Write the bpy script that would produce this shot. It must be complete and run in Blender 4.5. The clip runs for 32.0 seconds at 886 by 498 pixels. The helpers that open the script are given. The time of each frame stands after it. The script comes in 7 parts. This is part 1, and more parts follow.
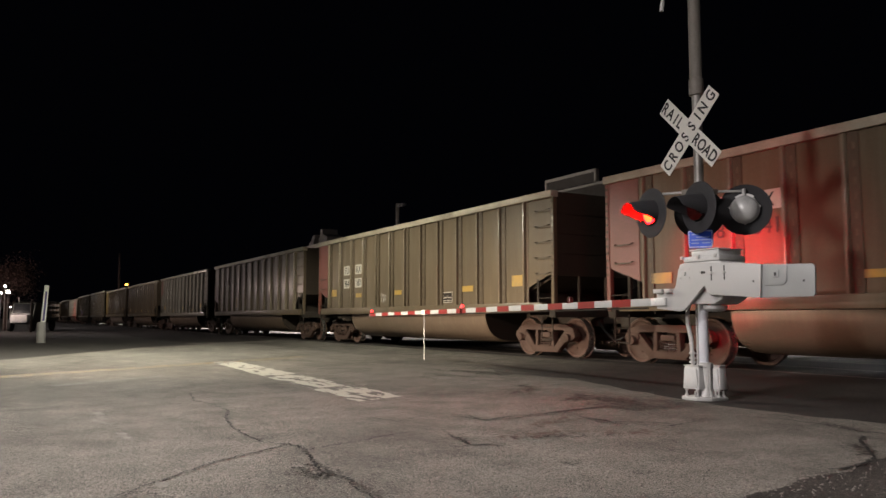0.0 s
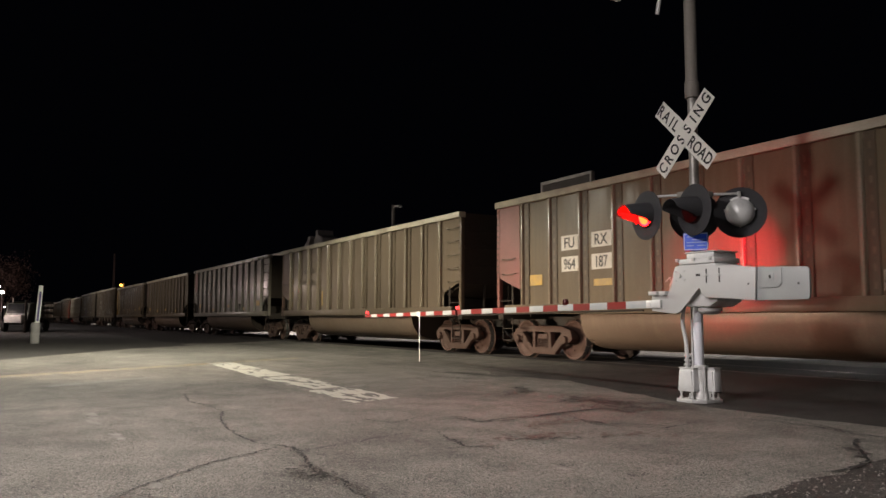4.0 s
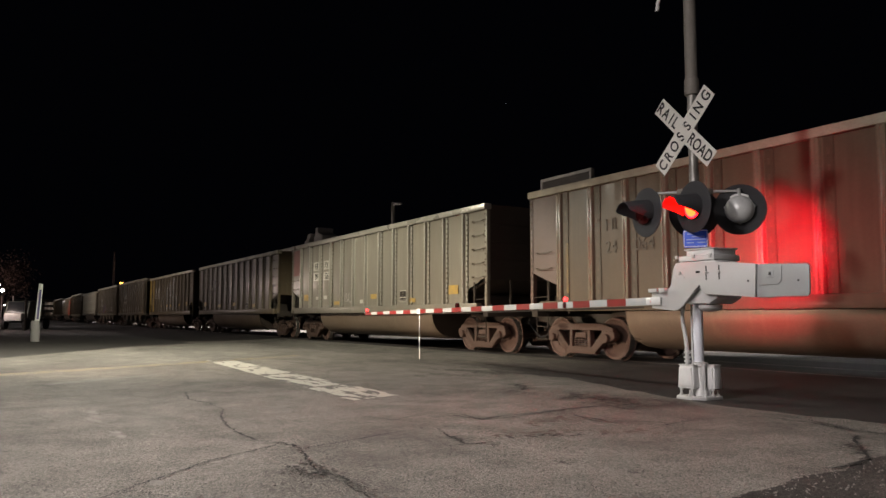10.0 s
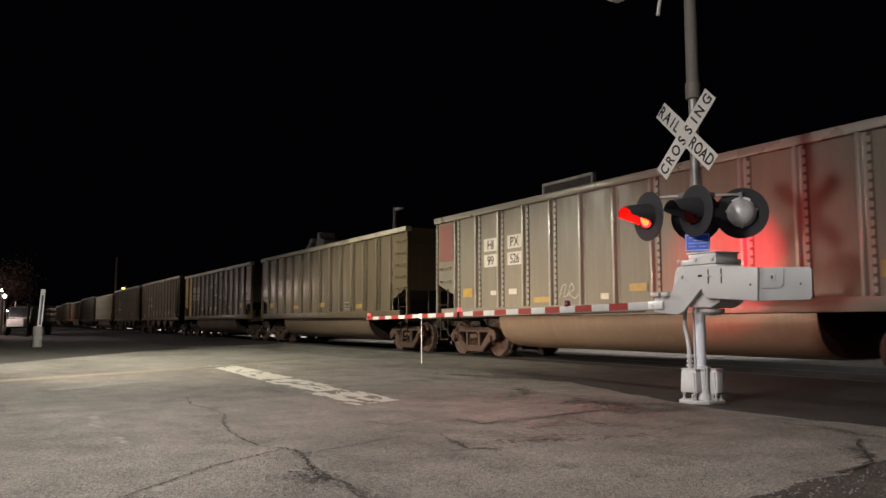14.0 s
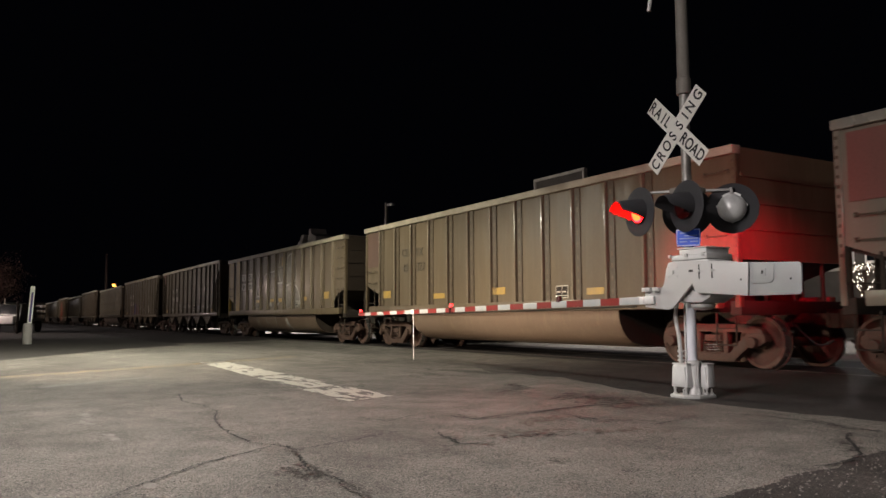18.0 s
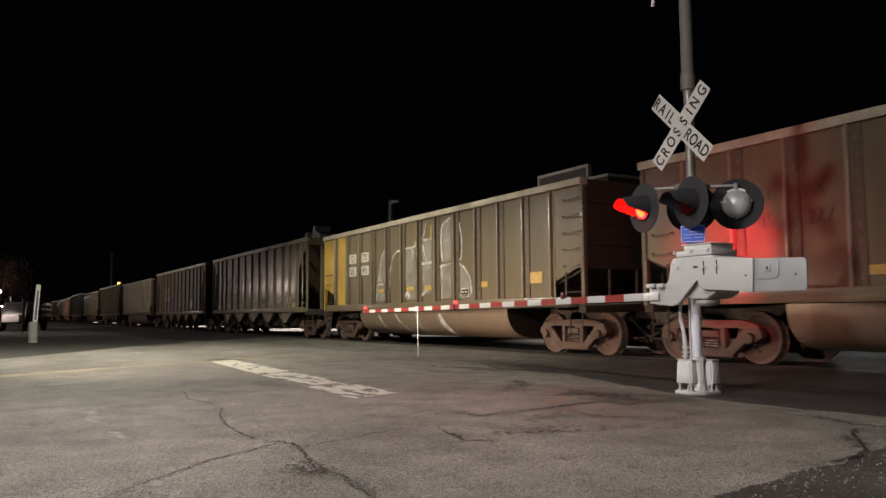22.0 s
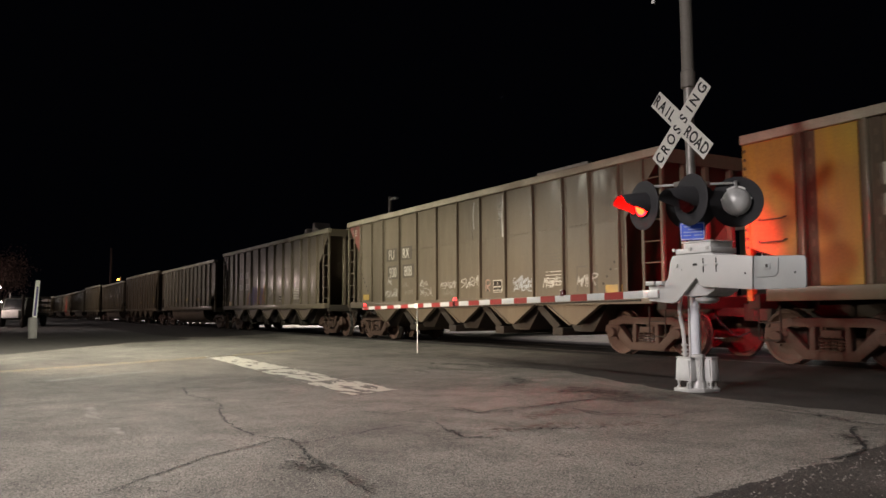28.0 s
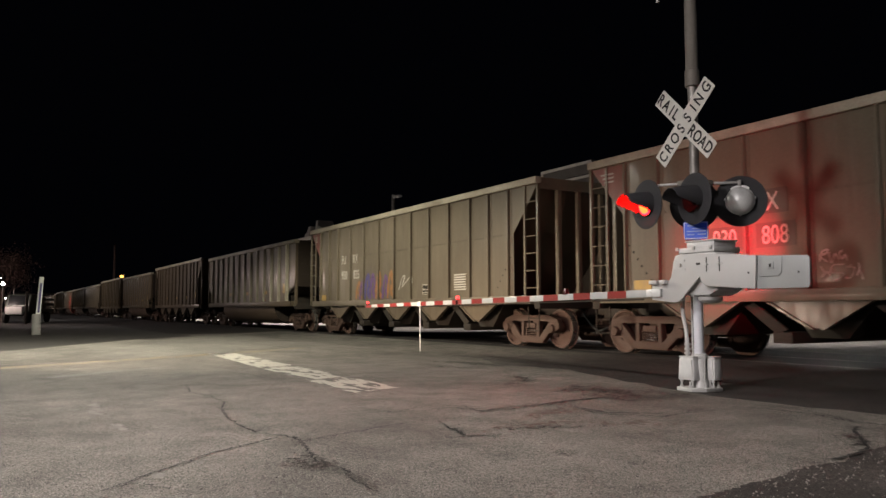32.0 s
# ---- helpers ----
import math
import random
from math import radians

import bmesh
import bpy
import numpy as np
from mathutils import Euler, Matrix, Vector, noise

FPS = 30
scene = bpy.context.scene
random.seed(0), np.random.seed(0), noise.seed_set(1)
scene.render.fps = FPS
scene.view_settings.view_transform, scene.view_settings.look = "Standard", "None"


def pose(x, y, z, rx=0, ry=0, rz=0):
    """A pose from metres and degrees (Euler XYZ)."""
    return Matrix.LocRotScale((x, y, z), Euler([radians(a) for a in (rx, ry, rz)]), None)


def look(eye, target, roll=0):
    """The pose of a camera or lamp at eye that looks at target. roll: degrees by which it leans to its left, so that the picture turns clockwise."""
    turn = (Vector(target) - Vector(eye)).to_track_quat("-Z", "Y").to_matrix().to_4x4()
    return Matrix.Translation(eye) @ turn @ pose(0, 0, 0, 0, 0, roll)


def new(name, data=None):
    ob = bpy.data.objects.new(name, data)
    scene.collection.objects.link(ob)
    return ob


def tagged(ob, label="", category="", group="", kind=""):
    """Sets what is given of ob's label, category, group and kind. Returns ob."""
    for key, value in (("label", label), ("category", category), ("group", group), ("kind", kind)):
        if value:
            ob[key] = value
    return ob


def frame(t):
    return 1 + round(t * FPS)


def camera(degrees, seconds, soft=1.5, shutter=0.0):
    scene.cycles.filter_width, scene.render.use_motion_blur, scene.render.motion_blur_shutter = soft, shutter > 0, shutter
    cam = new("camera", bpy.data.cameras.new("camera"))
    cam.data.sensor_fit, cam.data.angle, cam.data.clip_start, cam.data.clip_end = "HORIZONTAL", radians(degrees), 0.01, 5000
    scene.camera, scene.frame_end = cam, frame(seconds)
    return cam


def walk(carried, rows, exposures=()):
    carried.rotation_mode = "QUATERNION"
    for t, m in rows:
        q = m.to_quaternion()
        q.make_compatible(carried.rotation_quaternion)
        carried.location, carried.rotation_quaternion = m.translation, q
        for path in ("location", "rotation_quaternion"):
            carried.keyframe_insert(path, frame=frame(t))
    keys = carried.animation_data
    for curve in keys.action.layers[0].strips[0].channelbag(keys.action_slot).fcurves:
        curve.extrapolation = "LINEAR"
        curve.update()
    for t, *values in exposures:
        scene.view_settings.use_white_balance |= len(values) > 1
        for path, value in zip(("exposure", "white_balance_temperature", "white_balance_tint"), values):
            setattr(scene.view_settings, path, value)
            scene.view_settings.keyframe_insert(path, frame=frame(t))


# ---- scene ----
# World: x along the track (the train runs towards +x), y across it, z up; the origin is the foot of the signal mast.
SECONDS = 32.0
EYE = (6.802, -7.671, 1.013)
TURNS = [
    (0, 95.065, 0.025, 60.007), (0.5, 95.064, -0.016, 60.011), (1, 95.081, -0.068, 60.019), (1.5, 95.119, -0.107, 60.015),
    (2, 95.171, -0.146, 59.971), (2.5, 95.221, -0.175, 59.889), (3, 95.242, -0.175, 59.791), (3.5, 95.241, -0.163, 59.728),
    (5.5, 94.894, -0.123, 59.496), (6, 94.860, -0.089, 59.458), (6.5, 94.805, -0.036, 59.400), (7, 94.754, 0.018, 59.351),
    (7.5, 94.718, 0.039, 59.318), (8, 94.713, 0.018, 59.310), (8.5, 94.743, -0.025, 59.351), (9, 94.801, -0.063, 59.451),
    (9.5, 94.883, -0.072, 59.569), (10, 94.993, -0.064, 59.666), (10.5, 95.124, -0.061, 59.739), (11, 95.260, -0.063, 59.797),
    (11.5, 95.383, -0.055, 59.853), (12, 95.474, -0.038, 59.918), (12.5, 95.520, -0.026, 59.962), (13, 95.503, -0.010, 59.963),
    (13.5, 95.430, 0.029, 59.913), (14, 95.327, 0.085, 59.810), (14.5, 95.249, 0.124, 59.720), (16.5, 94.841, 0.198, 58.996),
    (17, 94.866, 0.202, 59.043), (17.5, 94.931, 0.226, 59.129), (18, 95.013, 0.277, 59.215), (18.5, 95.068, 0.329, 59.281),
    (19, 95.081, 0.357, 59.335), (19.5, 95.045, 0.365, 59.376), (20, 94.968, 0.364, 59.397), (20.5, 94.892, 0.379, 59.415),
    (21, 94.840, 0.410, 59.456), (21.5, 94.807, 0.433, 59.506), (22, 94.793, 0.455, 59.537), (22.5, 94.804, 0.492, 59.560),
    (23, 94.831, 0.536, 59.581), (23.5, 94.850, 0.582, 59.594), (24, 94.842, 0.640, 59.606), (24.5, 94.810, 0.689, 59.616),
    (25, 94.769, 0.682, 59.619), (25.5, 94.742, 0.642, 59.622), (27.5, 94.613, 0.391, 59.481), (28, 94.566, 0.308, 59.495),
    (28.5, 94.495, 0.190, 59.534), (29, 94.425, 0.101, 59.590), (29.5, 94.361, 0.067, 59.645), (30, 94.318, 0.071, 59.676),
    (30.5, 94.306, 0.080, 59.678), (31, 94.324, 0.084, 59.673), (31.5, 94.380, 0.083, 59.685), (32, 94.435, 0.073, 59.699),
]
cam = camera(59.4, SECONDS, soft=1.5, shutter=0.4)
walk(cam, [(t, pose(*EYE, a, b, c)) for t, a, b, c in TURNS])

RAIL_Z = 0.10          # top of the rails
TRACK_Y = 4.70         # centre of the track
HALF = 1.594           # half width of a car
# metres that the train has gone, second by second of the knots
TRAVEL = [(0, 0.05), (3, 9.40), (6.5, 19.98), (10, 29.99), (13, 38.80), (16.5, 49.37), (21, 63.06), (25, 75.26), (28, 84.6), (32, 96.95)]

# ---------------------------------------------------------------- light
world = bpy.data.worlds.new("night")
scene.world = world
world.use_nodes = True
world.node_tree.nodes["Background"].inputs[0].default_value = (0.55, 0.6, 1.0, 1)
world.node_tree.nodes["Background"].inputs[1].default_value = 0.0010


def lamp(name, kind, at, power, colour, size=0.25, towards=None, cone=150, blend=0.6):
    data = bpy.data.lights.new(name, kind)
    data.energy, data.color, data.shadow_soft_size = power, colour, size
    ob = new(name, data)
    ob.matrix_basis = look(at, towards) if towards else pose(*at)
    if kind == "SPOT":
        data.spot_size, data.spot_blend = radians(cone), blend
    return ob


WARM = (1.0, 0.96, 0.80)
COOL = (1.0, 0.91, 0.89)
lamp("street_light", "SPOT", (-15.0, -5.6, 6.4), 5300, WARM, 0.3, (-15.0, -5.5, 0), 159, 0.22)
lamp("street_light", "SPOT", (3.0, -16.4, 6.9), 4500, COOL, 0.6, (-0.2, 0.9, 0.8), 66, 1.0)
# unseen fill lamp, added to brighten the near road and the signal
lamp("street_light", "SPOT", (1.5, -9.4, 8.8), 3300, COOL, 0.3, (0.8, -9.5, 0), 124, 0.45)
# unseen fill lamp, added for the cars and their ends at the right
lamp("street_light", "SPOT", (15.0, -5.5, 7.5), 800, COOL, 0.3, (4.0, 3.5, 4.4), 56, 1.0)
# unseen fill lamps, added to brighten the far cars
for x in (-48.0, -84.0, -120.0, -156.0):
    lamp("street_light", "SPOT", (x, -7.0, 9.0), 1800 if x > -60 else 3100, COOL, 0.3, (x, 3.0, 2.6), 150, 0.8)
for x in (-150.0, -122.0, -96.0, -70.0, -46.0, -29.0, -12.0, 5.0, 20.0):
    lamp("street_light", "SPOT", (x, 14.0, 9.0), 18000 if x < -40 else 5000, COOL, 0.3, (x, 14.0, 0), 82, 0.4)
# unseen fill lamp, added to light only the parapet building
lamp("street_light", "SPOT", (-31.0, 14.0, 9.4), 420, COOL, 0.3, (-31, 22.0, 9.0), 90, 0.8)
# unseen low lamp, added to fill the ground beneath the train
lamp("street_light", "SPOT", (-14.0, 26.0, 4.5), 6500, COOL, 0.3, (1.0, 5.0, 0), 80, 0.8)
lamp("street_light", "POINT", (-58.0, -8.6, 3.6), 800, (1.0, 0.78, 0.70), 0.2)
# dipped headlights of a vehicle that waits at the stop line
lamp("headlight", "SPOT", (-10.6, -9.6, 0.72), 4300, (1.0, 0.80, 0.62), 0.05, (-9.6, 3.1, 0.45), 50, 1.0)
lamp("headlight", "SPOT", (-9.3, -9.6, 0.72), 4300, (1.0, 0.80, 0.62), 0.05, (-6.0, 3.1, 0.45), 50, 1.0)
# unseen lamp, added to brighten the shop front
lamp("shop_fill", "SPOT", (-13.0, 21.0, 5.6), 520, COOL, 0.2, (-13.5, 26.0, 3.5), 120, 0.8)
# steady red lamp of the next crossing, far down the line
lamp("signal_beam", "SPOT", (-122.5, -3.4, 2.5), 1500, (1.0, 0.04, 0.03), 0.1, (-124.0, 3.1, 2.1), 30, 0.8)
lamp("sodium_light", "POINT", (-107.3, 8.0, 5.5), 500, (1.0, 0.45, 0.08), 0.2)
scene.view_settings.exposure = 0.0

# ---------------------------------------------------------------- materials


def material(name, base, rough=0.6, metal=0.0, spread=0.25, scale=6.0, fine=60.0, bump=0.15, stretch=(1, 1, 1), second=None, amount=0.5, streak=None, per_object=0.0, edge=(0.35, 0.7), wavy=0.0, gloss=0.5, coat=0.0):
    """Two scales of variation over a base colour: broad stains towards `second`, fine grain, relief."""
    m = bpy.data.materials.new(name)
    m.use_nodes = True
    nt = m.node_tree
    n, k = nt.nodes, nt.links
    bsdf = n["Principled BSDF"]
    co = n.new("ShaderNodeTexCoord")
    mp = n.new("ShaderNodeMapping")
    mp.inputs["Scale"].default_value = stretch
    k.new(co.outputs["Object"], mp.inputs["Vector"])
    broad = n.new("ShaderNodeTexNoise")
    broad.inputs["Scale"].default_value, broad.inputs["Detail"].default_value = scale, 6
    k.new(mp.outputs[0], broad.inputs["Vector"])
    grain = n.new("ShaderNodeTexNoise")
    grain.inputs["Scale"].default_value, grain.inputs["Detail"].default_value = fine, 4
    k.new(co.outputs["Object"], grain.inputs["Vector"])
    ramp = n.new("ShaderNodeMapRange")
    ramp.inputs[1].default_value, ramp.inputs[2].default_value = edge
    ramp.inputs[3].default_value, ramp.inputs[4].default_value = 0.0, amount
    k.new(broad.outputs["Fac"], ramp.inputs[0])
    mix = n.new("ShaderNodeMix")
    mix.data_type = "RGBA"
    mix.inputs[6].default_value = (*base, 1)
    mix.inputs[7].default_value = (*(second or [c * 0.55 for c in base]), 1)
    k.new(ramp.outputs[0], mix.inputs[0])
    last = mix.outputs[2]
    if streak:
        sm = n.new("ShaderNodeMapping")
        sm.inputs["Scale"].default_value = (5.0, 5.0, 0.35)
        k.new(co.outputs["Object"], sm.inputs["Vector"])
        st = n.new("ShaderNodeTexNoise")
        st.inputs["Scale"].default_value, st.inputs["Detail"].default_value = 1.6, 5
        k.new(sm.outputs[0], st.inputs["Vector"])
        sr = n.new("ShaderNodeMapRange")
        sr.inputs[1].default_value, sr.inputs[2].default_value = 0.5, 0.75
        sr.inputs[3].default_value, sr.inputs[4].default_value = 0.0, 0.32
        k.new(st.outputs["Fac"], sr.inputs[0])
        mx = n.new("ShaderNodeMix")
        mx.data_type = "RGBA"
        mx.inputs[7].default_value = (*streak, 1)
        k.new(last, mx.inputs[6])
        k.new(sr.outputs[0], mx.inputs[0])
        last = mx.outputs[2]
    hsv = n.new("ShaderNodeHueSaturation")
    val = n.new("ShaderNodeMapRange")
    val.inputs[1].default_value, val.inputs[2].default_value = 0.25, 0.75
    val.inputs[3].default_value, val.inputs[4].default_value = 1 - spread, 1 + spread
    k.new(grain.outputs["Fac"], val.inputs[0])
    value = val.outputs[0]
    if per_object:
        info = n.new("ShaderNodeObjectInfo")
        rr = n.new("ShaderNodeMapRange")
        rr.inputs[3].default_value, rr.inputs[4].default_value = 1 - per_object, 1 + per_object
        k.new(info.outputs["Random"], rr.inputs[0])
        mul = n.new("ShaderNodeMath")
        mul.operation = "MULTIPLY"
        k.new(value, mul.inputs[0])
        k.new(rr.outputs[0], mul.inputs[1])
        value = mul.outputs[0]
    k.new(value, hsv.inputs["Value"])
    k.new(last, hsv.inputs["Color"])
    k.new(hsv.outputs[0], bsdf.inputs["Base Color"])
    rg = n.new("ShaderNodeMapRange")
    rg.inputs[3].default_value, rg.inputs[4].default_value = max(0.05, rough - 0.12), min(1, rough + 0.12)
    k.new(broad.outputs["Fac"], rg.inputs[0])
    k.new(rg.outputs[0], bsdf.inputs["Roughness"])
    bsdf.inputs["Metallic"].default_value = metal
    bsdf.inputs["Specular IOR Level"].default_value = gloss
    if bump:
        bp = n.new("ShaderNodeBump")
        bp.inputs["Strength"].default_value, bp.inputs["Distance"].default_value = bump, 0.01
        k.new(grain.outputs["Fac"], bp.inputs["Height"])
        k.new(bp.outputs[0], bsdf.inputs["Normal"])
        if wavy:
            wm = n.new("ShaderNodeMapping")
            wm.inputs["Scale"].default_value = (2.2, 2.2, 0.8)
            k.new(co.outputs["Object"], wm.inputs["Vector"])
            wn = n.new("ShaderNodeTexNoise")
            wn.inputs["Scale"].default_value, wn.inputs["Detail"].default_value = 1.3, 1.5
            k.new(wm.outputs[0], wn.inputs["Vector"])
            wb = n.new("ShaderNodeBump")
            wb.inputs["Strength"].default_value, wb.inputs["Distance"].default_value = 1.0, wavy
            k.new(wn.outputs["Fac"], wb.inputs["Height"])
            k.new(wb.outputs[0], bp.inputs["Normal"])
            bsdf.inputs["Coat Weight"].default_value, bsdf.inputs["Coat Roughness"].default_value = coat, 0.17
            k.new(wb.outputs[0], bsdf.inputs["Coat Normal"])
    return m


def asphalt(name, base, worn, stones, fade=None):
    """Old asphalt: broad worn areas, blotches, grain, pale stones that show in the surface."""
    m = bpy.data.materials.new(name)
    m.use_nodes = True
    n, k = m.node_tree.nodes, m.node_tree.links
    bsdf = n["Principled BSDF"]
    co = n.new("ShaderNodeTexCoord")

    def tex(scale, detail, lo, hi, a, b, stretch=(1, 1, 1)):
        mp = n.new("ShaderNodeMapping")
        mp.inputs["Scale"].default_value = stretch
        k.new(co.outputs["Object"], mp.inputs["Vector"])
        t = n.new("ShaderNodeTexNoise")
        t.inputs["Scale"].default_value, t.inputs["Detail"].default_value = scale, detail
        k.new(mp.outputs[0], t.inputs["Vector"])
        r = n.new("ShaderNodeMapRange")
        for i, v in enumerate((lo, hi, a, b)):
            r.inputs[i + 1].default_value = v
        k.new(t.outputs["Fac"], r.inputs[0])
        return r.outputs[0]

    def mul(p, q):
        o = n.new("ShaderNodeMath")
        o.operation = "MULTIPLY"
        k.new(p, o.inputs[0])
        k.new(q, o.inputs[1])
        return o.outputs[0]

    broad = n.new("ShaderNodeMix")
    broad.data_type = "RGBA"
    broad.inputs[6].default_value, broad.inputs[7].default_value = (*base, 1), (*worn, 1)
    k.new(tex(0.33, 9, 0.42, 0.66, 0.0, 1.0, (0.8, 1.25, 1)), broad.inputs[0])
    value = mul(mul(tex(2.1, 8, 0.3, 0.7, 0.74, 1.26), tex(22, 5, 0.3, 0.7, 0.92, 1.08)), tex(190, 2, 0.3, 0.7, 0.6, 1.4))
    hsv = n.new("ShaderNodeHueSaturation")
    k.new(value, hsv.inputs["Value"])
    k.new(broad.outputs[2], hsv.inputs["Color"])
    chips = n.new("ShaderNodeTexVoronoi")
    chips.inputs["Scale"].default_value = 120
    k.new(co.outputs["Object"], chips.inputs["Vector"])
    chip = n.new("ShaderNodeMapRange")
    for i, v in enumerate((0.0, 1.0, 0.35, 1.65)):
        chip.inputs[i + 1].default_value = v
    one = n.new("ShaderNodeSeparateColor")
    k.new(chips.outputs["Color"], one.inputs[0])
    k.new(one.outputs[0], chip.inputs[0])
    value = mul(value, chip.outputs[0])
    k.new(value, hsv.inputs["Value"])
    vor = n.new("ShaderNodeTexVoronoi")
    vor.inputs["Scale"].default_value = 60
    k.new(co.outputs["Object"], vor.inputs["Vector"])
    dot = n.new("ShaderNodeMapRange")
    for i, v in enumerate((0.16, 0.30, 1.0, 0.0)):
        dot.inputs[i + 1].default_value = v
    k.new(vor.outputs["Distance"], dot.inputs[0])
    some = n.new("ShaderNodeMapRange")
    for i, v in enumerate((0.64, 0.67, 0.0, stones)):
        some.inputs[i + 1].default_value = v
    k.new(vor.outputs["Color"], some.inputs[0])
    pale = n.new("ShaderNodeMix")
    pale.data_type = "RGBA"
    pale.inputs[7].default_value = (0.42, 0.40, 0.36, 1)
    k.new(hsv.outputs[0], pale.inputs[6])
    k.new(mul(dot.outputs[0], some.outputs[0]), pale.inputs[0])
    last = pale.outputs[2]
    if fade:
        # darker tint that takes over along x with a broken edge
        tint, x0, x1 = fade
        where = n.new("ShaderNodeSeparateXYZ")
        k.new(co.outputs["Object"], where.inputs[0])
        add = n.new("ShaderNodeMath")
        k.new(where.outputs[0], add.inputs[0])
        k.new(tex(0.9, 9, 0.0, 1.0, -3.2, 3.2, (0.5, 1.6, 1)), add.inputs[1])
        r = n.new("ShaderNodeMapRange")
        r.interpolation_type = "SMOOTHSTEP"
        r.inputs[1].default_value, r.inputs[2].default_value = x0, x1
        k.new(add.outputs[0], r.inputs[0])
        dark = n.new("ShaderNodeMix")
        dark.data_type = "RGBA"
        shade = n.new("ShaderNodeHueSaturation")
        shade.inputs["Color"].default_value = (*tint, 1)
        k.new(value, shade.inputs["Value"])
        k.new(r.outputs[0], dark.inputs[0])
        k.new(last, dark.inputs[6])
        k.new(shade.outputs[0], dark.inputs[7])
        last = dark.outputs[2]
    k.new(last, bsdf.inputs["Base Color"])
    bsdf.inputs["Roughness"].default_value = 0.85
    bsdf.inputs["Specular IOR Level"].default_value = 0.25
    bp = n.new("ShaderNodeBump")
    bp.inputs["Strength"].default_value, bp.inputs["Distance"].default_value = 0.6, 0.006
    k.new(value, bp.inputs["Height"])
    k.new(bp.outputs[0], bsdf.inputs["Normal"])
    return m


def spray(name, colour, thin, thick):
    """A coat of spray paint that lets the ground show through where it is thin."""
    m = material(name, colour, 0.7, 0.0, 0.12, 5.0, 60, 0.0, gloss=0.2)
    n, k = m.node_tree.nodes, m.node_tree.links
    co = n.new("ShaderNodeTexCoord")
    cloud = n.new("ShaderNodeTexNoise")
    cloud.inputs["Scale"].default_value, cloud.inputs["Detail"].default_value = 3.5, 6
    k.new(co.outputs["Object"], cloud.inputs["Vector"])
    cover = n.new("ShaderNodeMapRange")
    for i, v in enumerate((0.32, 0.68, thin, thick)):
        cover.inputs[i + 1].default_value = v
    k.new(cloud.outputs["Fac"], cover.inputs[0])
    k.new(cover.outputs[0], n["Principled BSDF"].inputs["Alpha"])
    return m


def glow(name, colour, strength):
    m = bpy.data.materials.new(name)
    m.use_nodes = True
    b = m.node_tree.nodes["Principled BSDF"]
    b.inputs["Base Color"].default_value = (*[min(1, c) for c in colour], 1)
    b.inputs["Emission Color"].default_value = (*colour, 1)
    b.inputs["Emission Strength"].default_value = strength
    return m


RIB = material("weathered_rib_paint", (0.195, 0.158, 0.112), 0.25, 0.0, 0.10, 0.9, 30, 0.05, (1, 1, 0.4), (0.125, 0.098, 0.068), 0.55, per_object=0.08, wavy=0.012, gloss=0.65)
TAN = material("tan_car_paint", (0.128, 0.097, 0.060), 0.40, 0.0, 0.07, 0.9, 30, 0.03, (1, 1, 0.4), (0.085, 0.065, 0.043), 0.6, (0.165, 0.138, 0.095), per_object=0.07, wavy=0.016, gloss=0.22, coat=0.13)
BROWN = material("brown_car_paint", (0.122, 0.092, 0.062), 0.40, 0.0, 0.07, 0.8, 30, 0.03, (1, 1, 0.4), (0.074, 0.054, 0.037), 0.6, (0.15, 0.122, 0.083), per_object=0.07, wavy=0.016, gloss=0.22, coat=0.13)
ALU = material("dull_aluminium_sheet", (0.205, 0.178, 0.137), 0.38, 0.08, 0.05, 0.9, 30, 0.03, (1, 1, 0.4), (0.16, 0.145, 0.115), 0.6, (0.27, 0.25, 0.20), per_object=0.08, wavy=0.018, gloss=0.25, coat=0.28)
BRIGHT = material("bright_aluminium_post", (0.36, 0.335, 0.285), 0.30, 0.35, 0.08, 1.5, 40, 0.05, second=(0.36, 0.33, 0.27), amount=0.5)
REDEND = material("faded_red_paint", (0.19, 0.062, 0.05), 0.5, 0.0, 0.12, 1.2, 30, 0.08, (1, 1, 0.5), (0.14, 0.06, 0.04), 0.6)
REDBROWN = material("dull_red_brown_paint", (0.105, 0.062, 0.046), 0.5, 0.0, 0.12, 1.2, 30, 0.08, (1, 1, 0.5), (0.08, 0.05, 0.035), 0.6)
YELLOWEND = material("yellow_car_paint", (0.40, 0.255, 0.03), 0.5, 0.0, 0.14, 1.6, 30, 0.08, (1, 1, 0.5), (0.20, 0.125, 0.04), 0.75, (0.22, 0.15, 0.06))
CHORD = material("pale_top_chord", (0.45, 0.405, 0.31), 0.5, 0.1, 0.15, 1.5, 40, 0.1, (1, 1, 1), (0.17, 0.13, 0.09), 0.6)
TUB = material("dusty_tub_steel", (0.215, 0.152, 0.108), 0.32, 0.3, 0.1, 1.3, 40, 0.08, (0.5, 1, 1), (0.17, 0.115, 0.075), 0.6, (0.3, 0.24, 0.16))
UNDER = material("dark_underframe", (0.030, 0.025, 0.021), 0.8, 0.0, 0.25, 3, 40, 0.2, second=(0.05, 0.037, 0.026), gloss=0.15)
TRUCK = material("rusty_cast_steel", (0.070, 0.043, 0.033), 0.75, 0.0, 0.22, 4, 50, 0.3, second=(0.074, 0.045, 0.033), amount=0.8, gloss=0.2)
WHEEL = material("rusty_wheel_steel", (0.090, 0.054, 0.042), 0.75, 0.05, 0.25, 5, 50, 0.2, second=(0.075, 0.043, 0.031), amount=0.8, gloss=0.25)
TREAD = material("polished_tread", (0.42, 0.40, 0.37), 0.28, 0.9, 0.1, 6, 60, 0.05)
